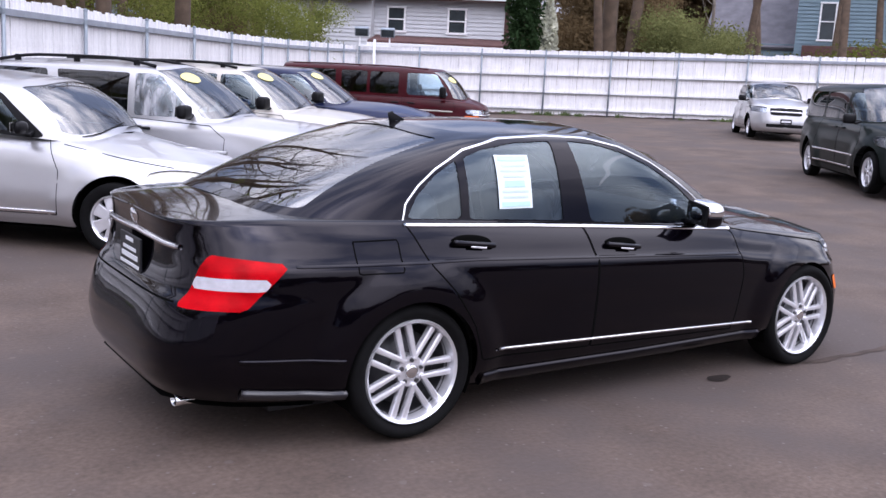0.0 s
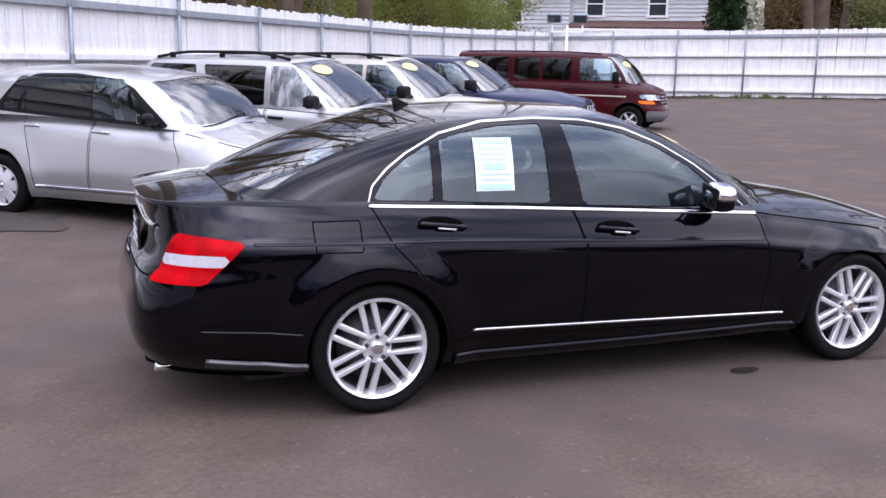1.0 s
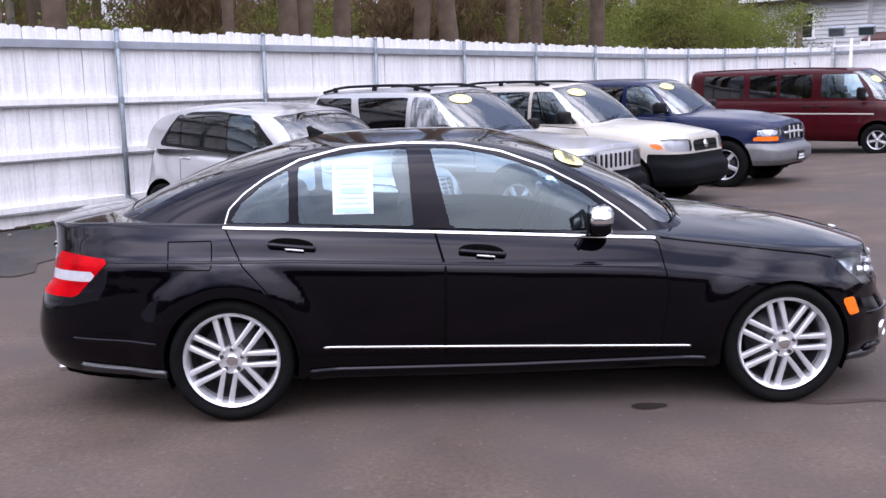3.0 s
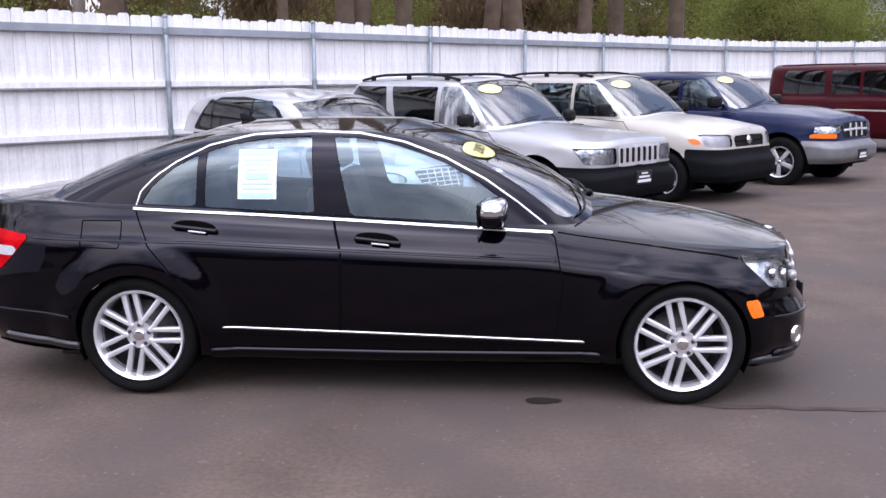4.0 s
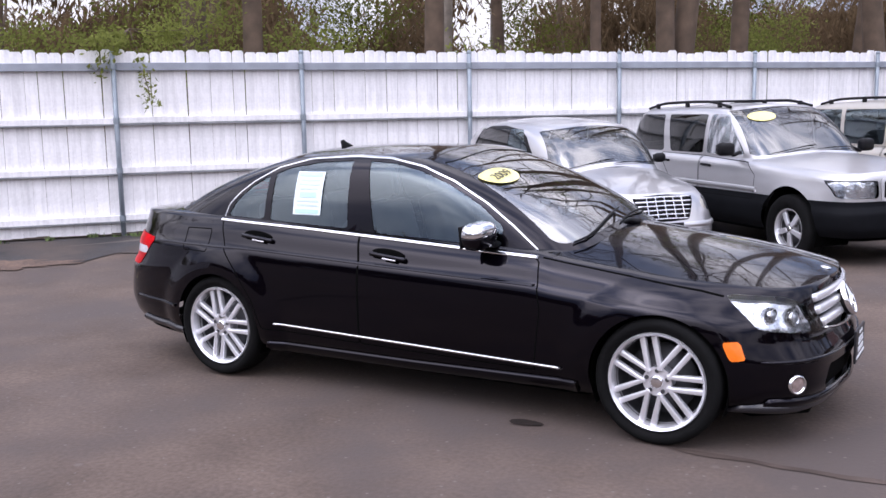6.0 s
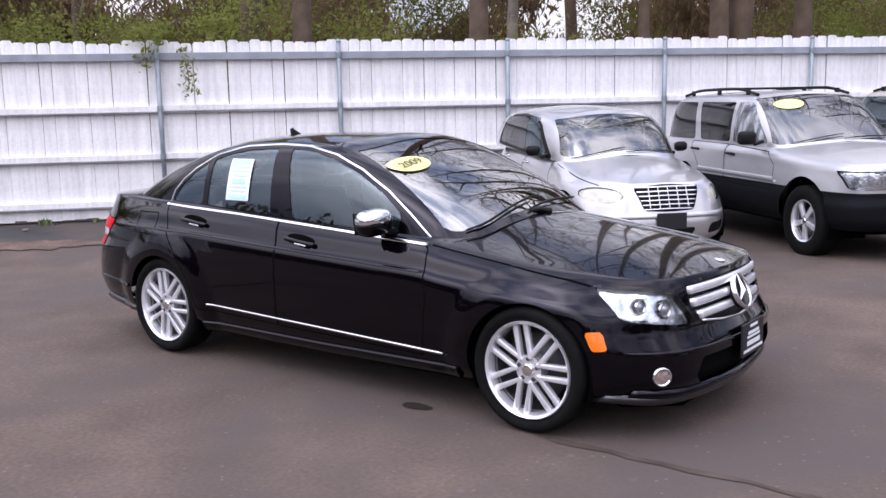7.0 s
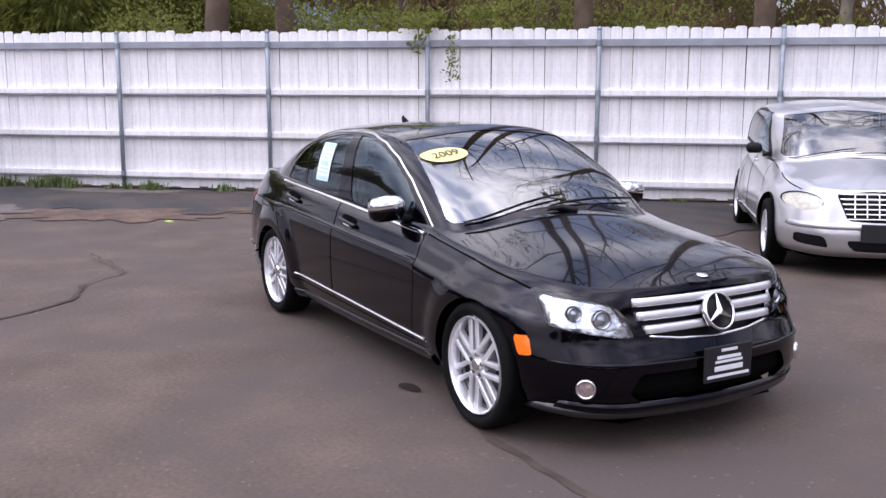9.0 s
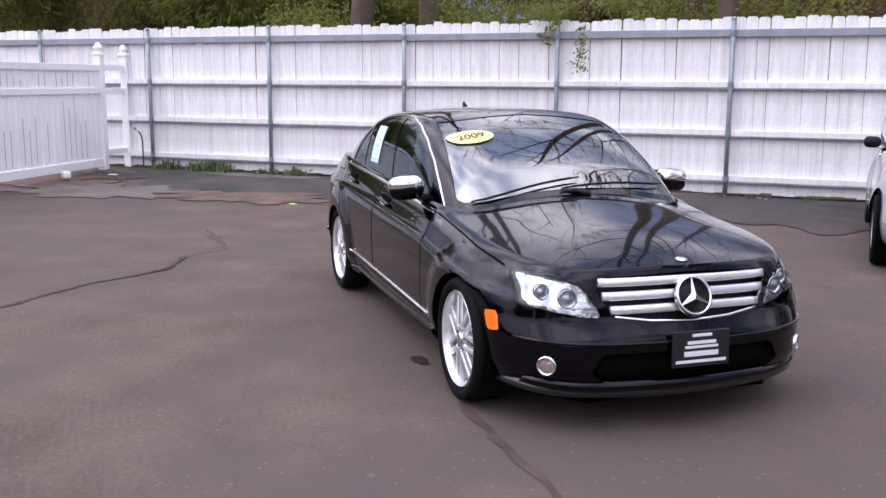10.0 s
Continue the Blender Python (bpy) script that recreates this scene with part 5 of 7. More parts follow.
SEDAN = dict(
    length=4.55, paint=BLACK_PAINT, detail=1.5, n_tail=4.8, bow=0.13,
    bottom=[(2.15, 0.17), (1.9, 0.17), (1.0, 0.20), (-1.0, 0.20), (-1.8, 0.215), (-2.45, 0.25)],
    edge=[(2.04, 0.665), (1.9, 0.70), (1.65, 0.745), (1.25, 0.795), (0.84, 0.845), (0.72, 0.868), (0.0, 0.905), (-0.7, 0.94), (-1.4, 0.970), (-1.9, 0.972), (-2.2, 0.957), (-2.42, 0.940)],
    crown=[(2.04, 0.085), (1.5, 0.115), (0.9, 0.125), (0.0, 0.10), (-1.4, 0.055), (-2.0, 0.045), (-2.42, 0.025)],
    levels=[(0.0, 0.80, 2.02, -2.39), (0.10, 0.845, 2.10, -2.43), (0.25, 0.872, 2.135, -2.445), (0.45, 0.880, 2.13, -2.42), (0.56, 0.882, 2.10, -2.39), (0.63, 0.881, 2.08, -2.35),
            (0.765, 0.871, 2.065, -2.335), (0.787, 0.857, 2.06, -2.335), (0.92, 0.810, 2.05, -2.345), (1.0, 0.762, 2.03, -2.365)],
    n_front=6.0, n_rear=5.6,
    flares=[(1.38, 0.305, 0.39, 0.50, 0.026), (-1.38, 0.305, 0.39, 0.50, 0.030)],
    cabin=[(0.0, 0.755, 0.96, -2.0), (0.3, 0.72, 0.64, -1.76), (0.6, 0.672, 0.33, -1.48), (0.85, 0.61, 0.07, -1.18), (1.0, 0.535, -0.08, -1.0)],
    roof=[(1.0, 1.30), (0.2, 1.335), (-0.1, 1.348), (-0.5, 1.352), (-0.9, 1.338), (-1.3, 1.30), (-2.0, 1.24)], roof_crown=0.038,
    n_screen=6.5, n_back=5.0, turn_in=1.5,
    axles=(1.38, -1.38), arch=0.33, arch_z=0.305, track=0.775, tyre=0.308, rim=0.235, tyre_width=0.215, spokes=7, wheel_style="twin",
    hood=[(0.80, 0.845), (0.87, 0.834), (1.235, 0.786), (1.553, 0.744), (1.66, 0.720), (2.06, 0.60)],
    hood_line=[(0.76, 0.852), (0.87, 0.834), (1.235, 0.786), (1.553, 0.744), (1.655, 0.722)],
    windows=[
        ("windscreen", "screen", [(-0.1, 0.05), (0.66, 0.05), (0.54, 0.80), (-0.1, 0.85)], 0.01, SCREEN),
        ("rear_window", "back", [(-0.1, 0.08), (0.60, 0.08), (0.50, 0.88), (-0.1, 0.90)], 0.01, SCREEN),
        ("rear_quarter_glass", "side", [(-1.36, 0.985), (-1.09, 0.975), (-1.09, 1.215), (-1.20, 1.155), (-1.31, 1.065)], 0.008, GLASS),
        ("rear_door_glass", "side", [(-1.03, 0.970), (-0.475, 0.945), (-0.50, 1.312), (-0.72, 1.302), (-0.92, 1.27), (-1.03, 1.235)], 0.006, GLASS),
        ("front_door_glass", "side", [(-0.28, 0.930), (0.50, 0.895), (0.50, 0.985), (0.36, 1.09), (0.16, 1.195), (-0.04, 1.265), (-0.20, 1.30), (-0.37, 1.312)], 0.006, GLASS),
    ],
    pillars=[("window_frame", [(-1.41, 0.955), (0.73, 0.862), (0.56, 0.985), (0.40, 1.095), (0.19, 1.205), (-0.02, 1.282), (-0.25, 1.325), (-0.5, 1.335), (-0.8, 1.318), (-1.02, 1.265), (-1.2, 1.18), (-1.35, 1.055)], 0.004, BLACK_PAINT)],
    inserts=[
        ("custom", lambda X, Y, Z, T: np.where((X > 1) & (T <= 1.35), head_lamp(X, Y, Z), 1.0), 0,
         [("headlamp_bowl", BULB, -0.045, "silver lamp reflector"), ("headlamp", LENS, 0.003, "clear headlamp lens")]),
        ("front", [(0.0, 0.512), (0.20, 0.520), (0.36, 0.541), (0.418, 0.62), (0.432, 0.703), (0.0, 0.722)], 0.004, [("grille_opening", TRIM, -0.04, "")]),
        ("front", [(0.0, 0.245), (0.40, 0.245), (0.47, 0.30), (0.43, 0.375), (0.0, 0.38)], 0.008, [("lower_intake", SEAM, -0.03, "")]),
        ("side", [(1.678, 0.524), (1.745, 0.528), (1.774, 0.448), (1.714, 0.444)], 0.003, [("side_marker", AMBER, 0.004, "amber side marker lamp")]),
        ("custom", lambda X, Y, Z, T: np.where((X < -1) & (T <= 1), np.maximum(np.maximum(tail_lamp(X, Y, Z), Z - 0.757), np.maximum(0.708 - Z, X + 0.25 * (Z - 0.73) + 2.03)), 1.0), 0, [("reversing_lamp", WHITE_LENS, 0.004, "white lamp band")]),
        ("custom", lambda X, Y, Z, T: np.where((X < -1) & (T <= 1), tail_lamp(X, Y, Z), 1.0), 0, [("tail_lamp", RED_LENS, 0.004, "red tail lamp")]),
    ],
    doors=[("front_door", [(-0.367, 0.925), (-0.316, 0.744), (-0.323, 0.31), (0.745, 0.29), (0.785, 0.60), (0.745, 0.835), (0.70, 0.858)]),
           ("rear_door", [(-1.395, 0.955), (-1.304, 0.78), (-1.2, 0.67), (-1.08, 0.50), (-1.02, 0.33), (-0.33, 0.31), (-0.322, 0.744), (-0.373, 0.925)])],
    seats=[(-0.15, -0.36, 0.5), (-0.15, 0.36, 0.5), (-0.86, -0.33, 0.6), (-0.86, 0.33, 0.6)], dash=(0.62, 0.80, 0.14, 0.66),
)
sedan, sedan_body, sedan_cab = build_vehicle(SEDAN, Matrix(), "sedan", "black four-door sedan with silver twin-spoke alloy wheels", "car")


def rounded_shell(m, size, power, low, high, n=26, rows=14):
    """A band of a rounded block (a superellipsoid) between two heights from -1 to 1, closed at both ends."""
    v, f = [], []
    def bend(a, e):
        return math.copysign(abs(a) ** e, a)
    for j in range(rows + 1):
        h = low + (high - low) * j / rows
        lat = math.asin(max(-1.0, min(1.0, bend(h, 1 / power))))
        r = max(math.cos(lat), 0.0) ** power
        for i in range(n):
            a = 2 * math.pi * i / n
            v.append(m @ Vector((size[0] / 2 * r * bend(math.cos(a), power), size[1] / 2 * r * bend(math.sin(a), power), size[2] / 2 * h)))
    for j in range(rows):
        for i in range(n):
            f.append((j * n + i, j * n + (i + 1) % n, (j + 1) * n + (i + 1) % n, (j + 1) * n + i))
    return v, f + [tuple(reversed(range(n))), tuple(range(rows * n, rows * n + n))]


def sedan_mirrors(root):
    """Rounded housings with a bright cap over a black foot, on a short arm."""
    for s in (1, -1):
        m = pose(0.44, s * 0.862, 0.957, s * -5, 0, s * 12)
        v, f = rounded_shell(m, (0.13, 0.205, 0.142), 0.66, -1.0, 0.02)
        o = mesh_object("door_mirror", v, f, BLACK_PAINT, root)
        v, f = rounded_shell(m @ pose(0.002, 0, 0.001), (0.132, 0.207, 0.144), 0.66, 0.05, 1.0)
        mesh_object("mirror_cap", v, f, CHROME, o, "bright chrome mirror cap")
        part("mirror_glass", box((0.004, 0.155, 0.095), m @ pose(-0.060, 0, 0.0), 0.001), CHROME, o)
        part("mirror_frame", box((0.012, 0.175, 0.115), m @ pose(-0.056, 0, 0.0), 0.004), TRIM, o)
        part("mirror_arm", box((0.075, 0.13, 0.04), pose(0.455, s * 0.765, 0.905, s * 12), 0.016, 3), TRIM, o, smooth=True)


def sedan_details(root, body, cab):
    arch = [(-1.40, 0.958), (-1.375, 1.04), (-1.30, 1.115), (-1.2, 1.185), (-1.03, 1.27), (-0.8, 1.325), (-0.5, 1.343), (-0.25, 1.333), (-0.02, 1.29), (0.19, 1.213), (0.40, 1.103), (0.56, 0.993), (0.735, 0.856)]
    strip("window_chrome", cab, arch, 0.009, 0.004, CHROME, root, label="bright chrome window surround")
    strip("belt_chrome", body, [(-1.405, 0.953), (-0.7, 0.925), (0.0, 0.889), (0.735, 0.851)], 0.014, 0.007, CHROME, root, label="bright chrome belt moulding")
    strip("side_moulding", body, [(-0.93, 0.366), (0.0, 0.343), (0.90, 0.318)], 0.012, 0.010, CHROME, root, label="thin chrome side moulding")
    strip("sill", body, [(-1.0, 0.222), (0.0, 0.218), (0.98, 0.232)], 0.055, 0.018, BLACK_PAINT, root)
    strip("shoulder_crease", body, [(-1.93, 0.805), (-1.07, 0.795), (-0.14, 0.757), (0.75, 0.722)], 0.012, 0.004, BLACK_PAINT, root)
    strip("fuel_flap_gap", body, [(-1.668, 0.895), (-1.455, 0.897), (-1.452, 0.765), (-1.663, 0.765), (-1.668, 0.895)], 0.006, 0.0012, SEAM, root, sides=(-1,))
    for x, z in ((-1.07, 0.868), (-0.14, 0.815)):
        y = float(body.side(np.array([x]), np.array([z]))[0])
        for s in (1, -1):
            cv, cf = rounded_shell(pose(x, s * (y - 0.003), z, 0, 5) @ pose(0, 0, 0, 90), (0.225, 0.072, 0.02), 0.9, -1.0, 1.0)
            o = mesh_object("handle_cup", cv, cf, SEAM, root)
            h = part("door_handle", box((0.235, 0.03, 0.026), pose(x + 0.005, s * (y + 0.018), z - 0.004, 0, 6), 0.012, 3), BLACK_PAINT, root, smooth=True)
            part("handle_chrome", box((0.09, 0.005, 0.009), pose(x + 0.02, s * (y + 0.030), z - 0.018, 0, 6), 0.003, 2), ALLOY, h)
    sedan_mirrors(root)
    wipers(root, cab, ((-0.62, 0.02), (-0.12, 0.56)), 0.007)
    v, f = [], []
    tube([Vector((0.985, 0.06, 0.915)), Vector((0.972, 0.03, 0.955)), Vector((0.945, -0.04, 0.972)), Vector((0.92, -0.14, 0.965))], [0.022, 0.022, 0.016, 0.006], 8, v, f)
    mesh_object("wiper_arm", v, f, TRIM, root)
    # grille with three broad bars and a ringed emblem
    for z, w, h in ((0.690, 0.425, 0.036), (0.630, 0.408, 0.038), (0.570, 0.376, 0.036)):
        front_strip("grille_bar", body, [(-w, z - 0.004), (0, z + 0.004), (w, z - 0.004)], h, 0.012, ALLOY, root, sunk=0.03, label="silver grille bar")
    front_strip("grille_rim", body, [(-0.36, 0.537), (-0.2, 0.516), (0, 0.510), (0.2, 0.516), (0.36, 0.537)], 0.012, 0.012, CHROME, root)
    m = on_nose(body, 0.0, 0.612) @ pose(0.03, 0, 0)
    o = disc("emblem", m, [(0.0, 0.0), (0.082, 0.0), (0.082, -0.03)], TRIM, root, 32, "round chrome-ringed emblem")
    disc("emblem_ring", m, [(0.078, -0.01), (0.078, 0.008), (0.083, 0.014), (0.090, 0.010), (0.092, -0.01)], CHROME, o, 36)
    for a in (90, 210, 330):
        bm = bmesh.new()
        bmesh.ops.create_cone(bm, cap_ends=True, segments=4, radius1=0.016, radius2=0.002, depth=0.082, matrix=m @ pose(0.008, 0, 0, a - 90, 0, 0) @ pose(0, 0, 0.041))
        part("emblem_arm", bm, CHROME, o)
    # headlamp projectors
    for s in (1, -1):
        for y, z, r in ((0.555, 0.618, 0.044), (0.655, 0.640, 0.036)):
            m = on_nose(body, s * y, z) @ pose(-0.03, 0, 0)
            m = Matrix.Translation(m.translation) @ pose(0, 0, 0, 0, -4, s * 14)
            q = disc("projector", m, [(0.0, 0.016), (r * 0.35, 0.013), (r * 0.6, 0.006), (r * 0.74, -0.006)], PROJECTOR, root, 20)
            disc("projector_ring", m, [(r * 0.74, -0.006), (r * 0.82, 0.008), (r, 0.005), (r * 1.02, -0.02)], CHROME, q, 24)
        m = on_nose(body, s * 0.655, 0.322)
        q = disc("fog_lamp", m, [(0.0, 0.006), (0.02, 0.005), (0.030, 0.003), (0.038, 0.0)], FOG_BOWL, root, 24, "round fog lamp with chrome ring")
        disc("fog_ring", m, [(0.036, -0.01), (0.038, 0.012), (0.044, 0.010), (0.046, -0.01)], CHROME, q, 28)
    front_strip("bumper_crease", body, [(-0.76, 0.43), (-0.4, 0.425), (0.4, 0.425), (0.76, 0.43)], 0.016, 0.008, BLACK_PAINT, root)
    front_strip("front_lip", body, [(-0.72, 0.235), (-0.5, 0.222), (0, 0.222), (0.5, 0.222), (0.72, 0.235)], 0.04, 0.02, BLACK_PAINT, root)
    # the sky highlight along the lip is put into this strip's paler paint
    front_strip("splitter", body, [(-0.765, 0.222), (-0.62, 0.206), (-0.45, 0.198), (-0.2, 0.192), (0.2, 0.192), (0.45, 0.198), (0.62, 0.206), (0.765, 0.222)], 0.030, 0.034, HIGHLIGHT_PAINT, root)
    number_plate(root, 2.150, 0.015, 0.395, 0.29, 0.165, rows=((0.38, 0.08, 0.34), (0.18, 0.09, 0.50), (0.06, 0.07, 0.58), (-0.13, 0.14, 0.60), (-0.34, 0.08, 0.88)))
    # tail
    front_strip("trunk_chrome", body, [(-0.50, 0.855), (0, 0.862), (0.50, 0.855)], 0.022, 0.014, CHROME, root, tail=True, label="chrome bar on the trunk lid")
    front_strip("trunk_gap", body, [(-0.56, 0.645), (0.56, 0.645)], 0.008, 0.0012, SEAM, root, tail=True)
    number_plate(root, -2.362, 0.0, 0.755, 0.30, 0.155, 180, rows=((0.36, 0.11, 0.36), (0.10, 0.10, 0.62), (-0.12, 0.15, 0.78), (-0.36, 0.10, 0.9)))
    disc("trunk_emblem", on_nose(body, 0.0, 0.92, True), [(0.0, 0.01), (0.03, 0.01), (0.038, 0.0)], CHROME, root, 20)
    strip("bumper_fold", body, [(-2.16, 0.425), (-1.95, 0.418), (-1.73, 0.405)], 0.018, 0.012, BLACK_PAINT, root)
    # paler paint carries the sky highlight on the fin's upturned face
    strip("bumper_fin", body, [(-2.14, 0.278), (-1.95, 0.262), (-1.70, 0.245)], 0.034, 0.022, HIGHLIGHT_PAINT, root)
    for s in (1, -1):
        v, f = lathe([(0.034, 0.26), (0.034, 0.02), (0.036, 0.0), (0.031, 0.0), (0.029, 0.22), (0.0, 0.22)], 20)
        mesh_object("exhaust", [(-2.335 + q[1], s * 0.50 + q[0] * 1.2, 0.208 + q[2] * 0.8) for q in v], f, CHROME, root, "oval chrome tailpipe")
    # roof fin
    bm = bmesh.new()
    top = float(cab.high(np.array([-1.0]), np.array([0.0]))[0])
    add_box(bm, (0.09, 0.02, 0.05), pose(-1.0, 0, top + 0.018, 0, -6), 0.009, 2)
    for q in bm.verts:
        if q.co.z > top + 0.02:
            q.co.x = -1.035 + (q.co.x + 1.0) * 0.35
            q.co.y *= 0.4
    part("roof_antenna", bm, TRIM, root, smooth=True)
    hood_z = float(body.high(np.array([1.98]), np.array([0.0]))[0])
    disc("hood_badge", pose(1.98, 0, hood_z + 0.002, 0, -80), [(0.0, 0.006), (0.022, 0.005), (0.027, 0.0)], CHROME, root, 18)
    # papers
    o = sheet_on("window_sheet", cab, -0.865, -0.665, 1.005, 1.252, 0.003, PAPER, root, label="white price sheet with pale blue print")
    for k, (z, h, w) in enumerate(((1.236, 0.022, 0.17), (1.205, 0.012, 0.15), (1.18, 0.010, 0.16), (1.155, 0.010, 0.13), (1.12, 0.030, 0.12), (1.085, 0.010, 0.16), (1.06, 0.010, 0.15), (1.025, 0.022, 0.17))):
        sheet_on("print_bar", cab, -0.765 - w / 2, -0.765 + w / 2, z - h / 2, z + h / 2, 0.0055, BLUE_INK if k in (0, 4, 7) else GREY_INK, o)
    t = float(cab.level(np.array([0.3]), np.array([1.235]), np.array([0.45]))[0])
    o, v = oval_sticker(root, cab, -0.44, t, 0.138, 0.075, "yellow oval windscreen sticker with the year")
    up = (Vector(v[1 + 7]) - Vector(v[1 + 21])).normalized()
    across = (Vector(v[1]) - Vector(v[1 + 14])).normalized()
    nrm = across.cross(up).normalized()
    if nrm.x < 0:
        nrm, across = -nrm, -across
    side = up.cross(nrm).normalized()
    m = Matrix((side, up, nrm)).transposed().to_4x4()
    m.translation = Vector(v[0]) + nrm * 0.004
    words("2009", m, 0.085, PLATE, o)


sedan_details(sedan, sedan_body, sedan_cab)


# ---- the parked row along the fence ----
def parked(x, y, heading):
    return pose(x, y, float(ground_z(x, y)), 0, 0, heading)


def wagon_windows(xs, z0, z1, front, glass, side_glass, foot=0.06, head=0.86):
    """Side windows between pillar stations xs (front to rear), from the belt to the roof rail."""
    rows = [("windscreen", "screen", [(-0.1, foot), (front[0], foot), (front[1], head), (-0.1, head + 0.02)], 0.03, PARKED_SCREEN),
            ("rear_window", "back", [(-0.1, 0.10), (front[0] * 0.92, 0.10), (front[1] * 0.92, 0.80), (-0.1, 0.82)], 0.01, PRIVACY)]
    for k, (a, b, ta, tb) in enumerate(xs):
        rows.append(("side_window", "side", [(a, z0(a)), (ta, z1(ta)), (tb, z1(tb)), (b, z0(b))], 0.012, glass if k == 0 else side_glass))
    return rows


HEAD = -41.0
WAGON = dict(
    length=4.29, paint=SILVER_PAINT, detail=0.85,
    bottom=[(2.15, 0.20), (1.3, 0.22), (-1.5, 0.22), (-2.14, 0.28)],
    edge=[(2.1, 0.735), (1.8, 0.775), (1.3, 0.845), (0.8, 0.945), (0.4, 0.975), (-1.0, 1.03), (-2.1, 1.01)],
    crown=[(2.1, 0.03), (1.6, 0.10), (0.8, 0.12), (0.0, 0.05), (-2.1, 0.03)],
    levels=[(0.0, 0.78, 2.06, -2.04), (0.12, 0.83, 2.14, -2.12), (0.35, 0.85, 2.15, -2.13), (0.6, 0.835, 2.11, -2.09), (0.85, 0.785, 2.06, -2.05), (1.0, 0.69, 2.00, -2.03)],
    n_front=3.9, n_rear=3.4, flares=[(1.31, 0.33, 0.40, 0.58, 0.045), (-1.31, 0.33, 0.40, 0.56, 0.045)],
    cabin=[(0.0, 0.77, 1.06, -2.06), (0.4, 0.745, 0.84, -1.97), (0.8, 0.685, 0.56, -1.74), (1.0, 0.60, 0.36, -1.45)],
    roof=[(1.0, 1.39), (0.36, 1.425), (-0.1, 1.465), (-0.6, 1.48), (-1.3, 1.45), (-2.1, 1.35)], roof_crown=0.06, n_screen=4.4, n_back=4.0,
    axles=(1.308, -1.308), arch=0.36, arch_z=0.33, track=0.755, tyre=0.315, rim=0.205, tyre_width=0.205, spokes=7, spoke=0.46,
    windows=wagon_windows([(0.46, -0.20, 0.09, -0.20), (-0.23, -1.00, -0.23, -1.00), (-1.03, -1.30, -1.03, -1.12)], lambda x: 1.045 - 0.05 * x, lambda x: 1.38 + 0.035 * math.cos(x * 1.5 + 0.8), (0.63, 0.56), GLASS, PRIVACY, 0.10, 0.82),
    pillars=[("window_frame", [(-1.40, 1.085), (0.60, 0.985), (0.44, 1.13), (0.22, 1.32), (0.02, 1.395), (-0.45, 1.435), (-0.9, 1.425), (-1.16, 1.33)], 0.02, TRIM)],
    inserts=[("front", ring(0.60, 0.675, 0.16, 0.075), 0.0, [("lamp_bowl", WARM_LENS, -0.02, "pale lamp reflector"), ("headlamp", LENS, 0.004, "clear oval headlamp")]),
             ("front", [(0.0, 0.525), (0.25, 0.54), (0.335, 0.75), (0.0, 0.775)], 0.01, [("grille", TRIM, -0.02, "")]),
             ("front", [(0.0, 0.27), (0.2, 0.28), (0.26, 0.35), (0.0, 0.355)], 0.01, [("lower_grille", TRIM, -0.01, "")]),
             ("front", [(0.42, 0.30), (0.66, 0.32), (0.66, 0.39), (0.45, 0.38)], 0.01, [("fog_opening", TRIM, -0.01, "")])],
    doors=[("front_door", [(-0.21, 1.04), (-0.21, 0.32), (0.80, 0.32), (0.80, 0.7), (0.66, 0.97)]), ("rear_door", [(-1.10, 1.06), (-0.92, 0.62), (-0.86, 0.32), (-0.23, 0.32), (-0.23, 1.04)])],
    hood=[(0.95, 0.93), (1.3, 0.862), (1.8, 0.79), (2.06, 0.74)], hood_line=[(0.80, 0.925), (1.3, 0.835), (1.75, 0.765)],
    seats=[(-0.2, -0.36, 0.5), (-0.2, 0.36, 0.5), (-1.0, 0, 1.1)], dash=(0.55, 0.92, 0.32, 0.66),
)
wagon, cb, cc = build_vehicle(WAGON, parked(-1.77, 5.56, -40.5), "compact_wagon", "silver retro compact wagon with a toothed chrome grille", "car", "cars parked along the fence")

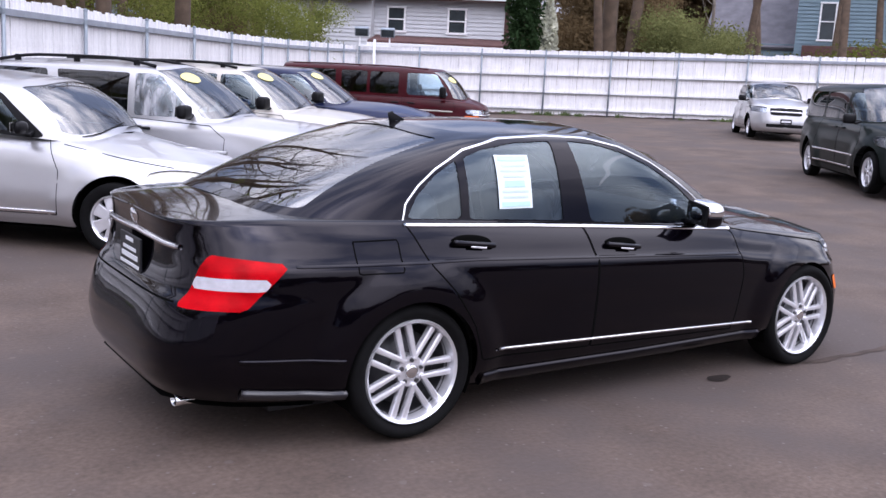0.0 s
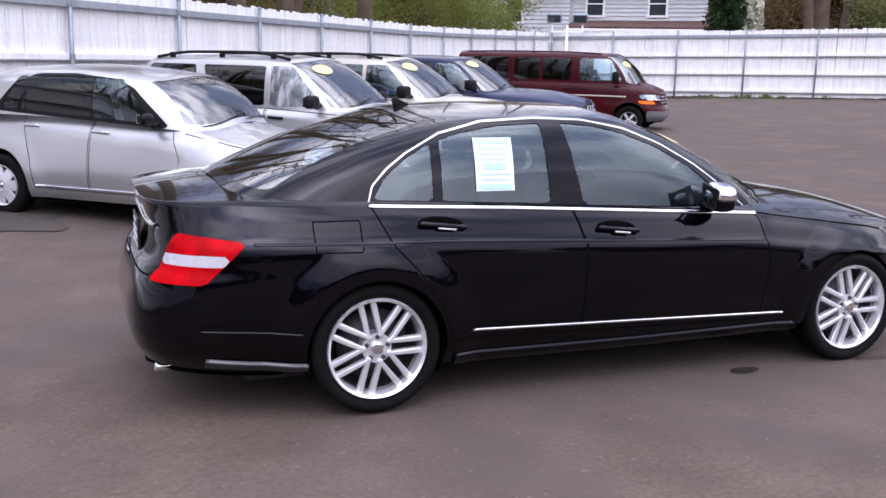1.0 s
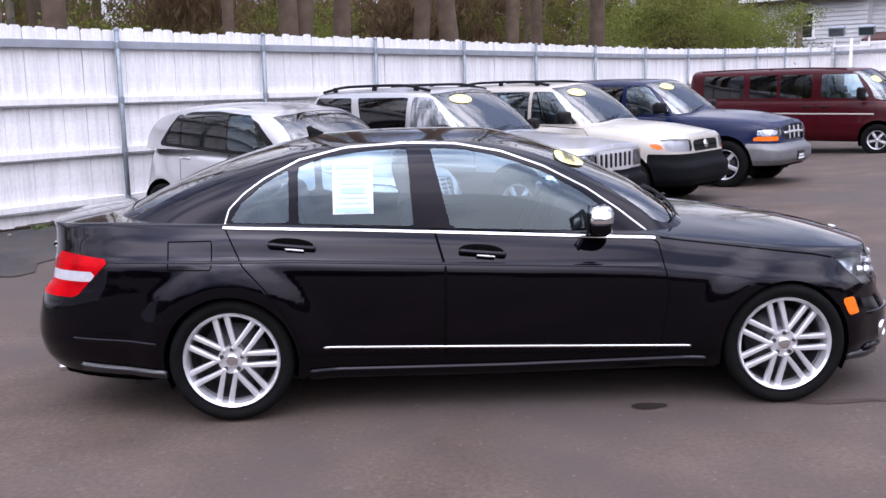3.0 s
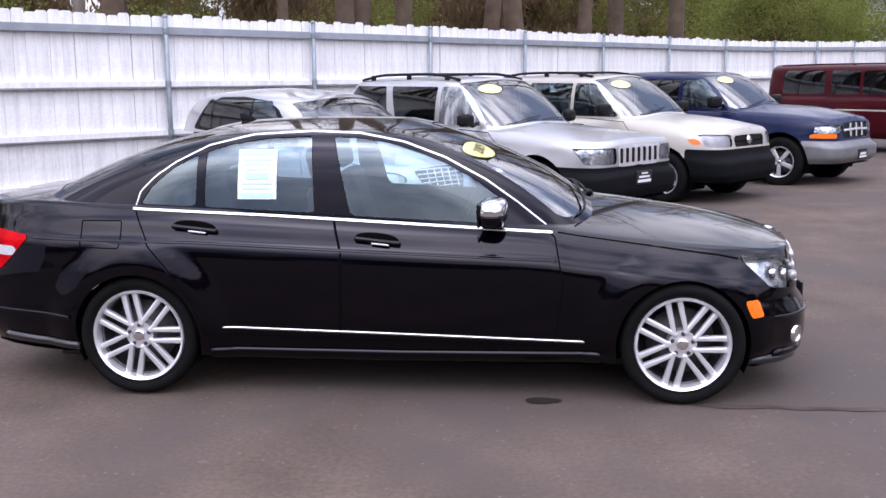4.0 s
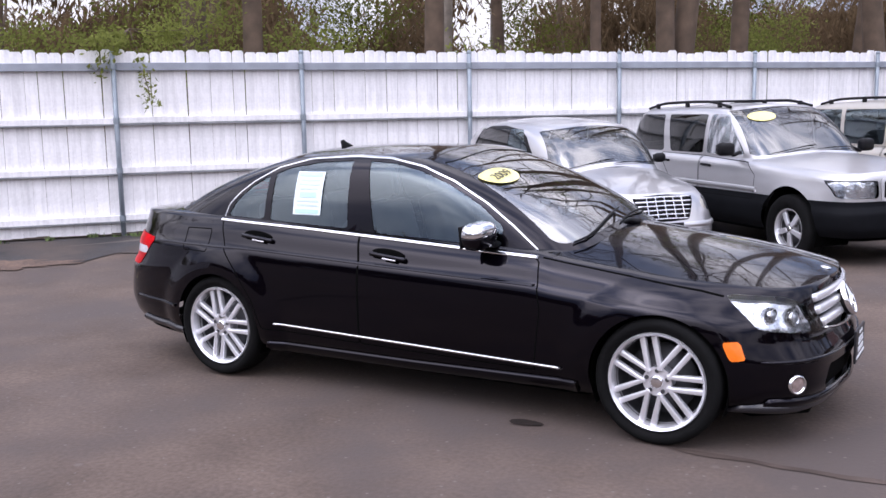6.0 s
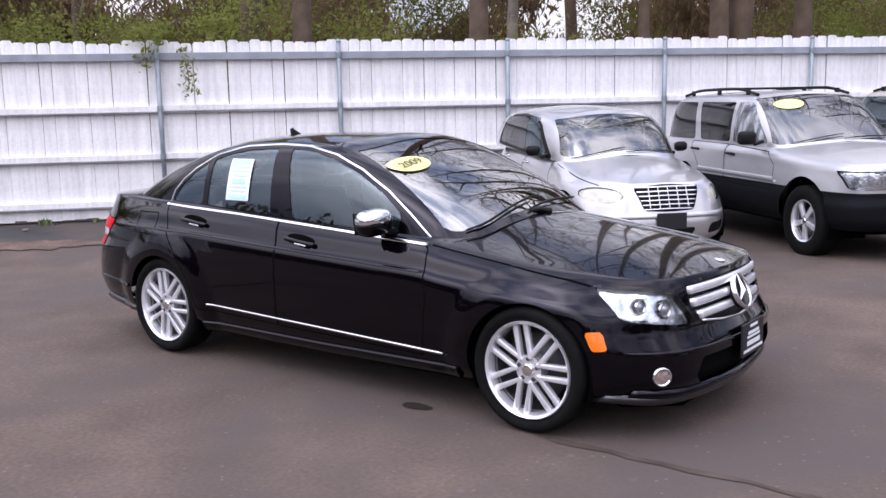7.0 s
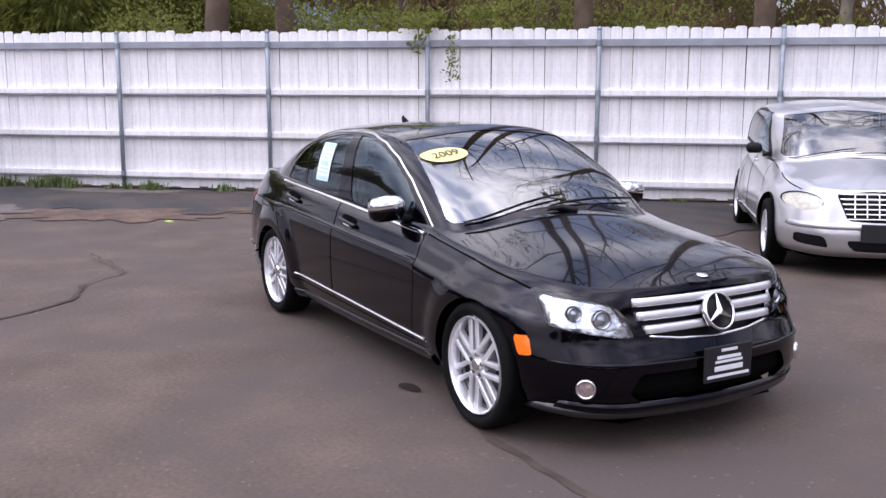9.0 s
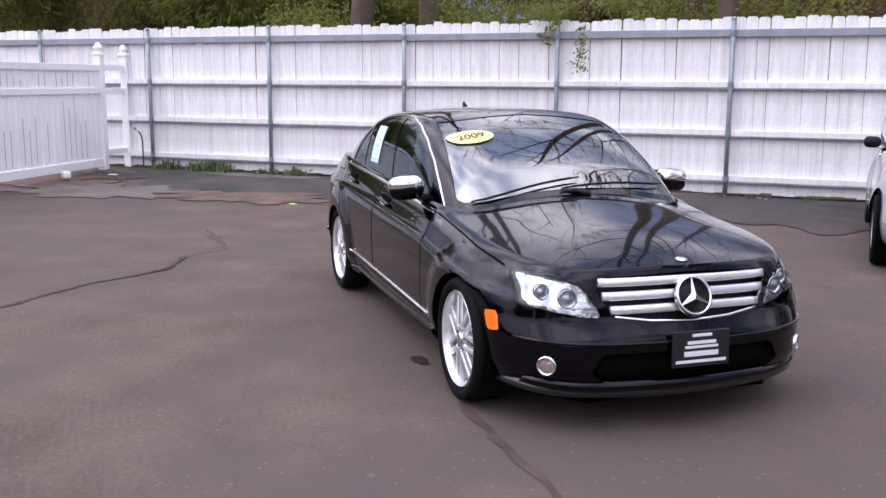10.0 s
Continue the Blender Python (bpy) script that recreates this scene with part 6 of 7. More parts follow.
OFFROADER = dict(
    length=4.6, paint=PALE_PAINT, detail=0.75,
    bottom=[(2.2, 0.34), (1.3, 0.33), (-1.5, 0.33), (-2.4, 0.38)],
    edge=[(2.1, 0.945), (1.8, 0.975), (1.3, 1.01), (0.8, 1.04), (0.4, 1.05), (-1.0, 1.08), (-2.4, 1.09)],
    crown=[(2.1, 0.05), (1.3, 0.08), (0.7, 0.08), (0.0, 0.05), (-2.4, 0.03)],
    levels=[(0.0, 0.86, 2.12, -2.36), (0.15, 0.91, 2.18, -2.42), (0.35, 0.92, 2.18, -2.42), (0.44, 0.905, 2.17, -2.42), (0.48, 0.895, 2.11, -2.40), (0.85, 0.885, 2.10, -2.38), (0.95, 0.865, 2.09, -2.37), (1.0, 0.82, 2.06, -2.35)],
    n_front=8.0, n_rear=8.0, bulges=[(1.345, 0.72, 0.48, 0.2, 0.03), (-1.345, 0.72, 0.48, 0.2, 0.03)],
    cabin=[(0.0, 0.80, 0.72, -2.36), (0.4, 0.77, 0.42, -2.30), (0.8, 0.71, 0.10, -2.20), (1.0, 0.62, -0.06, -2.08)],
    roof=[(0.8, 1.58), (0.0, 1.62), (-0.8, 1.64), (-2.3, 1.61)], roof_crown=0.045, n_screen=5.5, n_back=6.0,
    axles=(1.345, -1.345), arch=0.42, arch_z=0.40, track=0.79, tyre=0.365, rim=0.215, tyre_width=0.235, spokes=5,
    windows=wagon_windows([(0.36, -0.30, -0.06, -0.30), (-0.40, -1.10, -0.40, -1.22), (-1.28, -2.14, -1.36, -2.02)], lambda x: 1.11, lambda x: 1.545, (0.69, 0.60), GLASS, PRIVACY),
    zones=[("lower_cladding", lambda X, Y, Z, T: np.where(T <= 1, np.maximum(Z - 0.66, 1.6 - X), 1.0), GREY_PLASTIC, "dark grey plastic bumper"),
           ("rear_bumper", lambda X, Y, Z, T: np.where(T <= 1, np.maximum(Z - 0.66, X + 1.75), 1.0), GREY_PLASTIC, "dark grey plastic bumper"),
           ("side_cladding", lambda X, Y, Z, T: np.where(T <= 1, Z - 0.70, 1.0), GREY_PLASTIC, "dark lower side panel")],
    inserts=[("front", [(0.42, 0.74), (0.80, 0.74), (0.84, 0.90), (0.44, 0.90)], 0.008, [("lamp_bowl", BULB, -0.03, ""), ("headlamp", LENS, 0.003, "clear square headlamp")]),
             ("front", [(0.0, 0.70), (0.38, 0.70), (0.40, 0.92), (0.0, 0.93)], 0.006, [("grille_panel", ALLOY, 0.004, "chrome grille surround")])],
    doors=[("front_door", [(-0.33, 1.07), (-0.33, 0.64), (0.74, 0.64), (0.76, 0.9), (0.58, 1.03)]), ("rear_door", [(-1.25, 1.08), (-0.98, 0.80), (-0.95, 0.64), (-0.35, 0.64), (-0.35, 1.07)])],
    seats=[(-0.3, -0.36, 0.5), (-0.3, 0.36, 0.5), (-1.1, 0, 1.1)], dash=(0.36, 1.02, 0.5, 0.68),
)
offroader, jb, jc = build_vehicle(OFFROADER, parked(0.33, 6.90, HEAD), "suv", "silver boxy off-roader with dark bumpers and a slotted chrome grille", "car", "cars parked along the fence")

SMALL_SUV = dict(OFFROADER, length=4.4, paint=BEIGE_PAINT,
    bottom=[(2.2, 0.31), (1.3, 0.31), (-1.5, 0.31), (-2.3, 0.38)],
    edge=[(2.1, 0.93), (1.8, 0.99), (1.3, 1.05), (0.8, 1.08), (0.4, 1.09), (-1.0, 1.10), (-2.3, 1.10)],
    levels=[(0.0, 0.83, 2.10, -2.15), (0.15, 0.88, 2.17, -2.22), (0.4, 0.89, 2.17, -2.22), (0.5, 0.875, 2.10, -2.18), (0.8, 0.865, 2.06, -2.16), (0.94, 0.83, 2.04, -2.15), (1.0, 0.77, 2.0, -2.13)],
    n_front=6.5, cabin=[(0.0, 0.79, 0.82, -2.12), (0.4, 0.76, 0.52, -2.08), (0.8, 0.70, 0.18, -2.02), (1.0, 0.61, 0.0, -1.92)],
    roof=[(0.8, 1.60), (0.0, 1.65), (-0.8, 1.66), (-2.2, 1.62)], axles=(1.31, -1.31), arch=0.40, arch_z=0.37, tyre=0.345, rim=0.215, track=0.77,
    windows=wagon_windows([(0.46, -0.26, 0.02, -0.26), (-0.34, -1.05, -0.34, -1.10), (-1.14, -1.95, -1.2, -1.85)], lambda x: 1.13, lambda x: 1.565, (0.68, 0.59), GLASS, GLASS),
    zones=[("front_bumper", lambda X, Y, Z, T: np.where(T <= 1, np.maximum(Z - 0.74, 1.62 - X), 1.0), GREY_PLASTIC, "dark grey plastic bumper"),
           ("rear_bumper", lambda X, Y, Z, T: np.where(T <= 1, np.maximum(Z - 0.72, X + 1.7), 1.0), GREY_PLASTIC, "dark grey plastic bumper"),
           ("side_cladding", lambda X, Y, Z, T: np.where(T <= 1, Z - 0.50, 1.0), GREY_PLASTIC, "dark lower side panel")],
    inserts=[("front", [(0.44, 0.78), (0.775, 0.78), (0.785, 0.93), (0.46, 0.92)], 0.008, [("lamp_bowl", WHITE_LENS, -0.03, ""), ("headlamp", LENS, 0.003, "clear headlamp")]),
             ("front", [(0.805, 0.80), (0.835, 0.80), (0.84, 0.875), (0.81, 0.875)], 0.004, [("turn_lamp", AMBER, 0.003, "amber turn lamp")]),
             ("front", [(0.0, 0.77), (0.37, 0.77), (0.39, 0.90), (0.0, 0.91)], 0.006, [("grille", TRIM, -0.015, "")])],
    doors=[("front_door", [(-0.29, 1.10), (-0.29, 0.52), (0.78, 0.52), (0.80, 0.9), (0.62, 1.06)]), ("rear_door", [(-1.15, 1.10), (-0.92, 0.80), (-0.88, 0.52), (-0.31, 0.52), (-0.31, 1.10)])],
)
small_suv, eb, ec = build_vehicle(SMALL_SUV, parked(2.06, 8.96, HEAD), "suv", "beige compact off-roader with dark grey bumpers", "car", "cars parked along the fence")

BIG_SUV = dict(SMALL_SUV, length=4.9, paint=BLUE_PAINT,
    bottom=[(2.4, 0.38), (1.3, 0.36), (-1.5, 0.36), (-2.5, 0.42)],
    edge=[(2.3, 0.95), (2.0, 1.02), (1.47, 1.08), (0.9, 1.11), (0.4, 1.12), (-1.0, 1.14), (-2.5, 1.14)],
    crown=[(2.3, 0.06), (1.5, 0.12), (0.7, 0.10), (0.0, 0.05), (-2.4, 0.03)],
    levels=[(0.0, 0.86, 2.28, -2.42), (0.15, 0.90, 2.36, -2.48), (0.4, 0.905, 2.36, -2.48), (0.5, 0.895, 2.26, -2.44), (0.8, 0.885, 2.24, -2.42), (0.94, 0.85, 2.22, -2.41), (1.0, 0.79, 2.16, -2.40)],
    n_front=6.5, cabin=[(0.0, 0.81, 0.82, -2.40), (0.4, 0.78, 0.50, -2.34), (0.8, 0.72, 0.18, -2.25), (1.0, 0.63, 0.0, -2.12)],
    roof=[(0.8, 1.62), (0.0, 1.68), (-0.8, 1.70), (-2.4, 1.66)], axles=(1.47, -1.47), arch=0.43, arch_z=0.40, tyre=0.375, rim=0.235, track=0.79,
    windows=wagon_windows([(0.46, -0.30, 0.02, -0.30), (-0.40, -1.15, -0.40, -1.20), (-1.24, -2.2, -1.3, -2.08)], lambda x: 1.17, lambda x: 1.60, (0.70, 0.61), GLASS, PRIVACY),
    zones=[("front_bumper", lambda X, Y, Z, T: np.where(T <= 1, np.maximum(Z - 0.71, 1.8 - X), 1.0), STEEL_GREY, "silver-grey steel bumper"),
           ("rear_bumper", lambda X, Y, Z, T: np.where(T <= 1, np.maximum(Z - 0.71, X + 1.95), 1.0), GREY_PLASTIC, "grey bumper")],
    inserts=[("front", [(0.46, 0.83), (0.82, 0.83), (0.80, 0.93), (0.48, 0.94)], 0.006, [("lamp_bowl", BULB, -0.035, ""), ("headlamp", LENS, 0.003, "clear headlamp")]),
             ("front", [(0.60, 0.755), (0.84, 0.755), (0.83, 0.815), (0.60, 0.815)], 0.004, [("turn_lamp", AMBER, 0.003, "amber turn lamp")]),
             ("front", [(0.0, 0.75), (0.40, 0.75), (0.42, 0.96), (0.0, 0.99)], 0.006, [("grille", TRIM, -0.015, "")])],
    doors=[("front_door", [(-0.33, 1.14), (-0.33, 0.5), (0.84, 0.5), (0.86, 0.9), (0.66, 1.09)]), ("rear_door", [(-1.25, 1.14), (-1.02, 0.85), (-0.98, 0.5), (-0.35, 0.5), (-0.35, 1.14)])],
)
big_suv, db, dc = build_vehicle(BIG_SUV, parked(3.99, 11.16, HEAD), "suv", "dark blue off-roader with a silver bumper and crossbar grille", "car", "cars parked along the fence")

VAN = dict(
    length=5.69, paint=RED_PAINT, detail=0.75, floor_x=-0.2,
    bottom=[(2.57, 0.36), (1.7, 0.34), (-1.7, 0.34), (-3.1, 0.42)],
    edge=[(2.5, 1.04), (2.2, 1.12), (1.9, 1.19), (1.6, 1.24), (1.0, 1.27), (-3.1, 1.28)],
    crown=[(2.5, 0.05), (2.0, 0.12), (1.5, 0.10), (0.5, 0.04), (-3.1, 0.03)],
    levels=[(0.0, 0.92, 2.48, -3.04), (0.15, 0.98, 2.56, -3.10), (0.4, 1.0, 2.56, -3.10), (0.5, 0.995, 2.50, -3.08), (0.8, 0.985, 2.47, -3.08), (0.94, 0.96, 2.44, -3.07), (1.0, 0.92, 2.38, -3.06)],
    n_front=5.0, n_rear=9.0, bulges=[(1.715, 0.7, 0.5, 0.2, 0.015)],
    cabin=[(0.0, 0.925, 1.95, -3.06), (0.4, 0.90, 1.68, -3.04), (0.8, 0.85, 1.36, -3.0), (1.0, 0.76, 1.18, -2.92)],
    roof=[(1.9, 1.92), (1.2, 1.975), (0.0, 2.01), (-3.0, 1.99)], roof_crown=0.05, n_screen=6.0, n_back=9.0,
    axles=(1.715, -1.715), arch=0.43, arch_z=0.39, track=0.86, tyre=0.365, rim=0.215, tyre_width=0.235, spokes=5,
    windows=wagon_windows([(1.46, 0.40, 1.14, 0.40), (0.16, -0.58, 0.16, -0.58), (-0.68, -1.34, -0.68, -1.34), (-1.52, -2.55, -1.52, -2.55)], lambda x: 1.345, lambda x: 1.88, (0.80, 0.72), GLASS, PRIVACY),
    zones=[("front_bumper", lambda X, Y, Z, T: np.where(T <= 1, np.maximum(Z - 0.62, 2.15 - X), 1.0), STEEL_GREY, "dull silver bumper"),
           ("rear_bumper", lambda X, Y, Z, T: np.where(T <= 1, np.maximum(Z - 0.60, X + 2.95), 1.0), ALLOY, "dull silver bumper")],
    inserts=[("front", [(0.56, 0.92), (0.90, 0.92), (0.90, 1.03), (0.56, 1.03)], 0.006, [("lamp_bowl", BULB, -0.035, ""), ("headlamp", LENS, 0.003, "clear headlamp")]),
             ("front", [(0.76, 0.79), (0.92, 0.79), (0.92, 0.87), (0.76, 0.87)], 0.004, [("turn_lamp", AMBER, 0.003, "amber turn lamp")]),
             ("front", [(0.0, 0.76), (0.52, 0.76), (0.52, 1.03), (0.0, 1.03)], 0.006, [("grille", TRIM, -0.015, "")])],
    doors=[("front_door", [(0.34, 1.25), (0.34, 0.40), (1.28, 0.40), (1.42, 0.86), (1.68, 1.0), (1.62, 1.21)]), ("side_door", [(-1.42, 1.26), (-1.42, 0.40), (0.28, 0.40), (0.28, 1.25)])],
    seats=[(0.9, -0.45, 0.5), (0.9, 0.45, 0.5), (-0.2, 0, 1.4), (-1.2, 0, 1.4)], dash=(1.55, 1.12, 0.5, 0.8, 0.45),
)
van, vb, vc = build_vehicle(VAN, parked(8.73, 15.99, HEAD) @ Matrix.Scale(0.9, 4), "van", "long maroon passenger van with tinted windows", "van", "cars parked along the fence")

PLAIN = {k: q for k, q in WAGON.items() if k not in ("hood", "hood_line", "pillars", "spoke")}
HATCH = dict(PLAIN, paint=PALE_PAINT, length=4.4, detail=0.5, crown=[(2.1, 0.02), (1.5, 0.09), (0.8, 0.12), (0.0, 0.05), (-2.1, 0.03)],
    cabin=[(0.0, 0.77, 1.12, -2.08), (0.4, 0.74, 0.76, -2.0), (0.8, 0.66, 0.34, -1.84), (1.0, 0.55, 0.12, -1.62)],
    roof=[(1.0, 1.46), (0.1, 1.50), (-0.6, 1.535), (-1.3, 1.52), (-2.1, 1.44)], roof_crown=0.05, n_screen=4.0, n_back=5.0, spokes=5,
    windows=wagon_windows([(0.66, -0.20, 0.14, -0.20), (-0.25, -1.12, -0.25, -1.12), (-1.17, -1.90, -1.17, -1.55)], lambda x: 1.10 - 0.02 * x, lambda x: 1.41 + 0.04 * math.cos(x * 1.5 + 0.8), (0.66, 0.56), GLASS, PRIVACY),
    edge=[(2.1, 0.86), (1.8, 0.92), (1.3, 0.98), (0.8, 1.02), (0.4, 1.03), (-1.0, 1.06), (-2.1, 1.08)],
    levels=[(0.0, 0.80, 2.06, -2.06), (0.12, 0.85, 2.14, -2.13), (0.35, 0.87, 2.15, -2.14), (0.6, 0.87, 2.12, -2.12), (0.85, 0.83, 2.08, -2.10), (1.0, 0.75, 2.02, -2.08)], n_front=4.6,
    inserts=[("front", [(0.50, 0.72), (0.84, 0.74), (0.84, 0.88), (0.52, 0.86)], 0.008, [("lamp_bowl", BULB, -0.035, ""), ("headlamp", LENS, 0.003, "clear headlamp")]),
             ("front", [(0.0, 0.66), (0.40, 0.66), (0.44, 0.84), (0.0, 0.86)], 0.006, [("grille", TRIM, -0.015, "")]),
             ("front", [(0.0, 0.34), (0.5, 0.34), (0.5, 0.42), (0.0, 0.42)], 0.006, [("lower_grille", TRIM, -0.01, "")])])
hatch, hb, hc = build_vehicle(HATCH, parked(20.29, 13.98, 228), "hatchback", "small silver hatchback parked against the far fence", "car")

MINIVAN = dict(PLAIN, roof_crown=0.05, n_screen=4.0, paint=GREEN_PAINT, length=5.14, detail=0.6, floor_x=-0.3,
    bottom=[(2.5, 0.22), (1.5, 0.22), (-1.7, 0.22), (-2.6, 0.28)],
    edge=[(2.4, 0.88), (2.1, 0.95), (1.6, 1.02), (1.1, 1.06), (0.4, 1.07), (-1.0, 1.09), (-2.6, 1.1)],
    crown=[(2.4, 0.04), (1.8, 0.09), (1.1, 0.1), (0.0, 0.05), (-2.6, 0.03)],
    levels=[(0.0, 0.90, 2.36, -2.50), (0.12, 0.95, 2.46, -2.60), (0.35, 0.97, 2.47, -2.62), (0.6, 0.97, 2.44, -2.60), (0.85, 0.94, 2.38, -2.58), (1.0, 0.87, 2.32, -2.56)], n_front=4.4, n_rear=6.0, bulges=[],
    cabin=[(0.0, 0.87, 1.42, -2.56), (0.4, 0.84, 1.05, -2.50), (0.8, 0.78, 0.6, -2.42), (1.0, 0.69, 0.38, -2.3)],
    roof=[(1.4, 1.62), (0.4, 1.67), (-0.6, 1.69), (-2.5, 1.65)], n_back=7.0, axles=(1.54, -1.54), arch=0.40, arch_z=0.35, track=0.83, tyre=0.335, rim=0.225, spokes=6,
    windows=wagon_windows([(1.0, 0.15, 0.45, 0.15), (0.03, -1.0, 0.03, -1.0), (-1.1, -2.3, -1.1, -2.15)], lambda x: 1.13, lambda x: 1.56, (0.75, 0.66), GLASS, PRIVACY),
    inserts=[("front", [(0.50, 0.74), (0.90, 0.76), (0.90, 0.90), (0.52, 0.88)], 0.008, [("lamp_bowl", BULB, -0.035, ""), ("headlamp", LENS, 0.003, "clear headlamp")]),
             ("front", [(0.0, 0.70), (0.42, 0.70), (0.46, 0.86), (0.0, 0.88)], 0.006, [("grille", TRIM, -0.015, "")])],
    doors=[("front_door", [(0.09, 1.07), (0.09, 0.32), (1.05, 0.32), (1.15, 0.8), (0.95, 1.04)]), ("sliding_door", [(-1.05, 1.08), (-1.02, 0.32), (0.06, 0.32), (0.06, 1.07)])],
    seats=[(0.3, -0.4, 0.5), (0.3, 0.4, 0.5), (-0.7, 0, 1.3), (-1.6, 0, 1.3)], dash=(1.0, 1.05, 0.36, 0.75, 0.4))
minivan, mb, mc = build_vehicle(MINIVAN, parked(12.09, 5.17, 232), "minivan", "dark green minivan with chrome side strips", "van")


# ---- fittings of the parked cars ----
def more(root, body, cab, mirror, door_pulls, pull_mat, sticker, wip, size=(0.12, 0.2, 0.16)):
    mirror_pair(root, *mirror, TRIM, size)
    handles(root, body, door_pulls, pull_mat)
    wipers(root, cab, wip)
    if sticker:
        t = float(cab.level(np.array([sticker[0]]), np.array([sticker[2]]), np.array([abs(sticker[1])]))[0])
        oval_sticker(root, cab, sticker[1], t, 0.17, 0.10, "yellow oval windscreen sticker")


more(wagon, cb, cc, (0.50, 0.885, 1.06), ((-0.10, 0.905), (-0.94, 0.935)), CHROME, None, ((-0.6, 0.0), (-0.02, 0.58)), (0.09, 0.16, 0.11))
for k in range(6):
    z = 0.548 + 0.042 * k
    w = 0.255 + 0.016 * k
    front_strip("grille_bar", cb, [(-w, z - 0.004), (0, z), (w, z - 0.004)], 0.012, 0.008, CHROME, wagon, sunk=0.02)
front_strip("bumper_strip", cb, [(-0.72, 0.475), (-0.3, 0.48), (0.3, 0.48), (0.72, 0.475)], 0.05, 0.022, SILVER_PAINT, wagon)
for y in (-0.2, -0.1, 0.0, 0.1, 0.2):
    m = on_nose(cb, y, 0.655)
    part("grille_upright", box((0.016, 0.010, 0.21), m @ pose(-0.002, 0, 0), 0.003), CHROME, wagon)
number_plate(wagon, 2.165, 0.0, 0.43, 0.31, 0.16)
strip("sill_strip", cb, [(-0.85, 0.34), (0.80, 0.34)], 0.03, 0.012, CHROME, wagon)

more(offroader, jb, jc, (0.34, 0.98, 1.17), ((-0.18, 0.97), (-1.08, 0.99)), TRIM, (0.2, -0.38, 1.53), ((-0.6, 0.0), (-0.02, 0.58)), (0.12, 0.20, 0.15))
for k in range(7):
    y = -0.33 + 0.11 * k
    part("grille_slot", box((0.03, 0.055, 0.165), on_nose(jb, y, 0.815) @ pose(-0.004, 0, 0), 0.012), TRIM, offroader)
number_plate(offroader, 2.185, 0.0, 0.56, 0.30, 0.155, rows=((0.3, 0.12, 0.4), (0.05, 0.14, 0.7), (-0.25, 0.2, 0.85)))
roof_rails(offroader, jc, -0.15, -2.0, 0.58, 0.055, TRIM, (-0.55, -1.45))
strip("side_strip", jb, [(-0.95, 0.755), (0.80, 0.745)], 0.05, 0.02, PALE_PAINT, offroader)
sheet_on("plastic_sheet", jc, -0.32, 0.38, 1.10, 1.555, 0.010, FILM, offroader, label="clear plastic sheet taped over the side window", lean=0.42)

more(small_suv, eb, ec, (0.42, 1.0, 1.22), ((-0.12, 1.0), (-0.98, 1.02)), TRIM, (0.3, -0.38, 1.56), ((-0.6, 0.0), (-0.02, 0.58)), (0.14, 0.22, 0.17))
front_strip("grille_bar", eb, [(-0.36, 0.84), (0.36, 0.84)], 0.02, 0.004, GREY_PLASTIC, small_suv, sunk=0.02)
disc("grille_badge", on_nose(eb, 0.0, 0.845), [(0.0, 0.012), (0.05, 0.01), (0.06, 0.0)], CHROME, small_suv, 20)
roof_rails(small_suv, ec, -0.1, -1.8, 0.56, 0.05, TRIM, (-0.5, -1.3))

more(big_suv, db, dc, (0.42, 1.02, 1.26), ((-0.15, 1.02), (-1.05, 1.04)), BLUE_PAINT, (0.3, -0.38, 1.60), ((-0.6, 0.0), (-0.02, 0.58)), (0.14, 0.24, 0.18))
front_strip("grille_bar", db, [(-0.40, 0.865), (0, 0.875), (0.40, 0.865)], 0.035, 0.012, ALLOY, big_suv, sunk=0.02, label="silver crossbar")
for y in (-0.2, 0.0, 0.2):
    part("grille_upright", box((0.02, 0.035, 0.20), on_nose(db, y, 0.865), 0.006), ALLOY, big_suv)
number_plate(big_suv, 2.37, 0.0, 0.50, 0.30, 0.155, rows=((0.05, 0.2, 0.7), (-0.25, 0.2, 0.85)))

more(van, vb, vc, (1.36, 1.10, 1.44), ((0.52, 1.13), (0.10, 1.13)), TRIM, (1.6, -0.52, 1.76), ((-0.7, 0.0), (-0.02, 0.68)), (0.14, 0.22, 0.28))
for z in (0.82, 0.895, 0.97):
    front_strip("grille_bar", vb, [(-0.52, z), (0.52, z)], 0.016, 0.004, ALLOY, van, sunk=0.02)
front_strip("grille_chrome", vb, [(-0.86, 0.895), (0.86, 0.895)], 0.03, 0.012, CHROME, van, sunk=0.02)
strip("side_stripe", vb, [(-2.9, 0.97), (1.62, 0.96)], 0.035, 0.006, BEIGE_PAINT, van, label="pale side stripe")
roof_rails(van, vc, 0.9, -2.7, 0.70, 0.02, RED_PAINT)

more(hatch, hb, hc, (0.50, 0.95, 1.08), ((-0.15, 0.93), (-1.0, 0.95)), CHROME, None, ((-0.6, 0.0), (-0.02, 0.58)))
front_strip("grille_bar", hb, [(-0.42, 0.755), (0.42, 0.755)], 0.03, 0.006, ALLOY, hatch, sunk=0.02)
number_plate(hatch, 2.165, 0.0, 0.50, 0.30, 0.13, rows=((0.0, 0.4, 0.8),))
more(minivan, mb, mc, (0.92, 1.08, 1.14), ((0.22, 0.98), (-0.15, 0.98)), GREEN_PAINT, None, ((-0.68, 0.0), (-0.02, 0.66)))
strip("side_chrome", mb, [(-1.02, 0.56), (1.05, 0.56)], 0.03, 0.008, CHROME, minivan, label="chrome side strip")
strip("sill_chrome", mb, [(-1.0, 0.36), (1.0, 0.36)], 0.025, 0.008, CHROME, minivan)


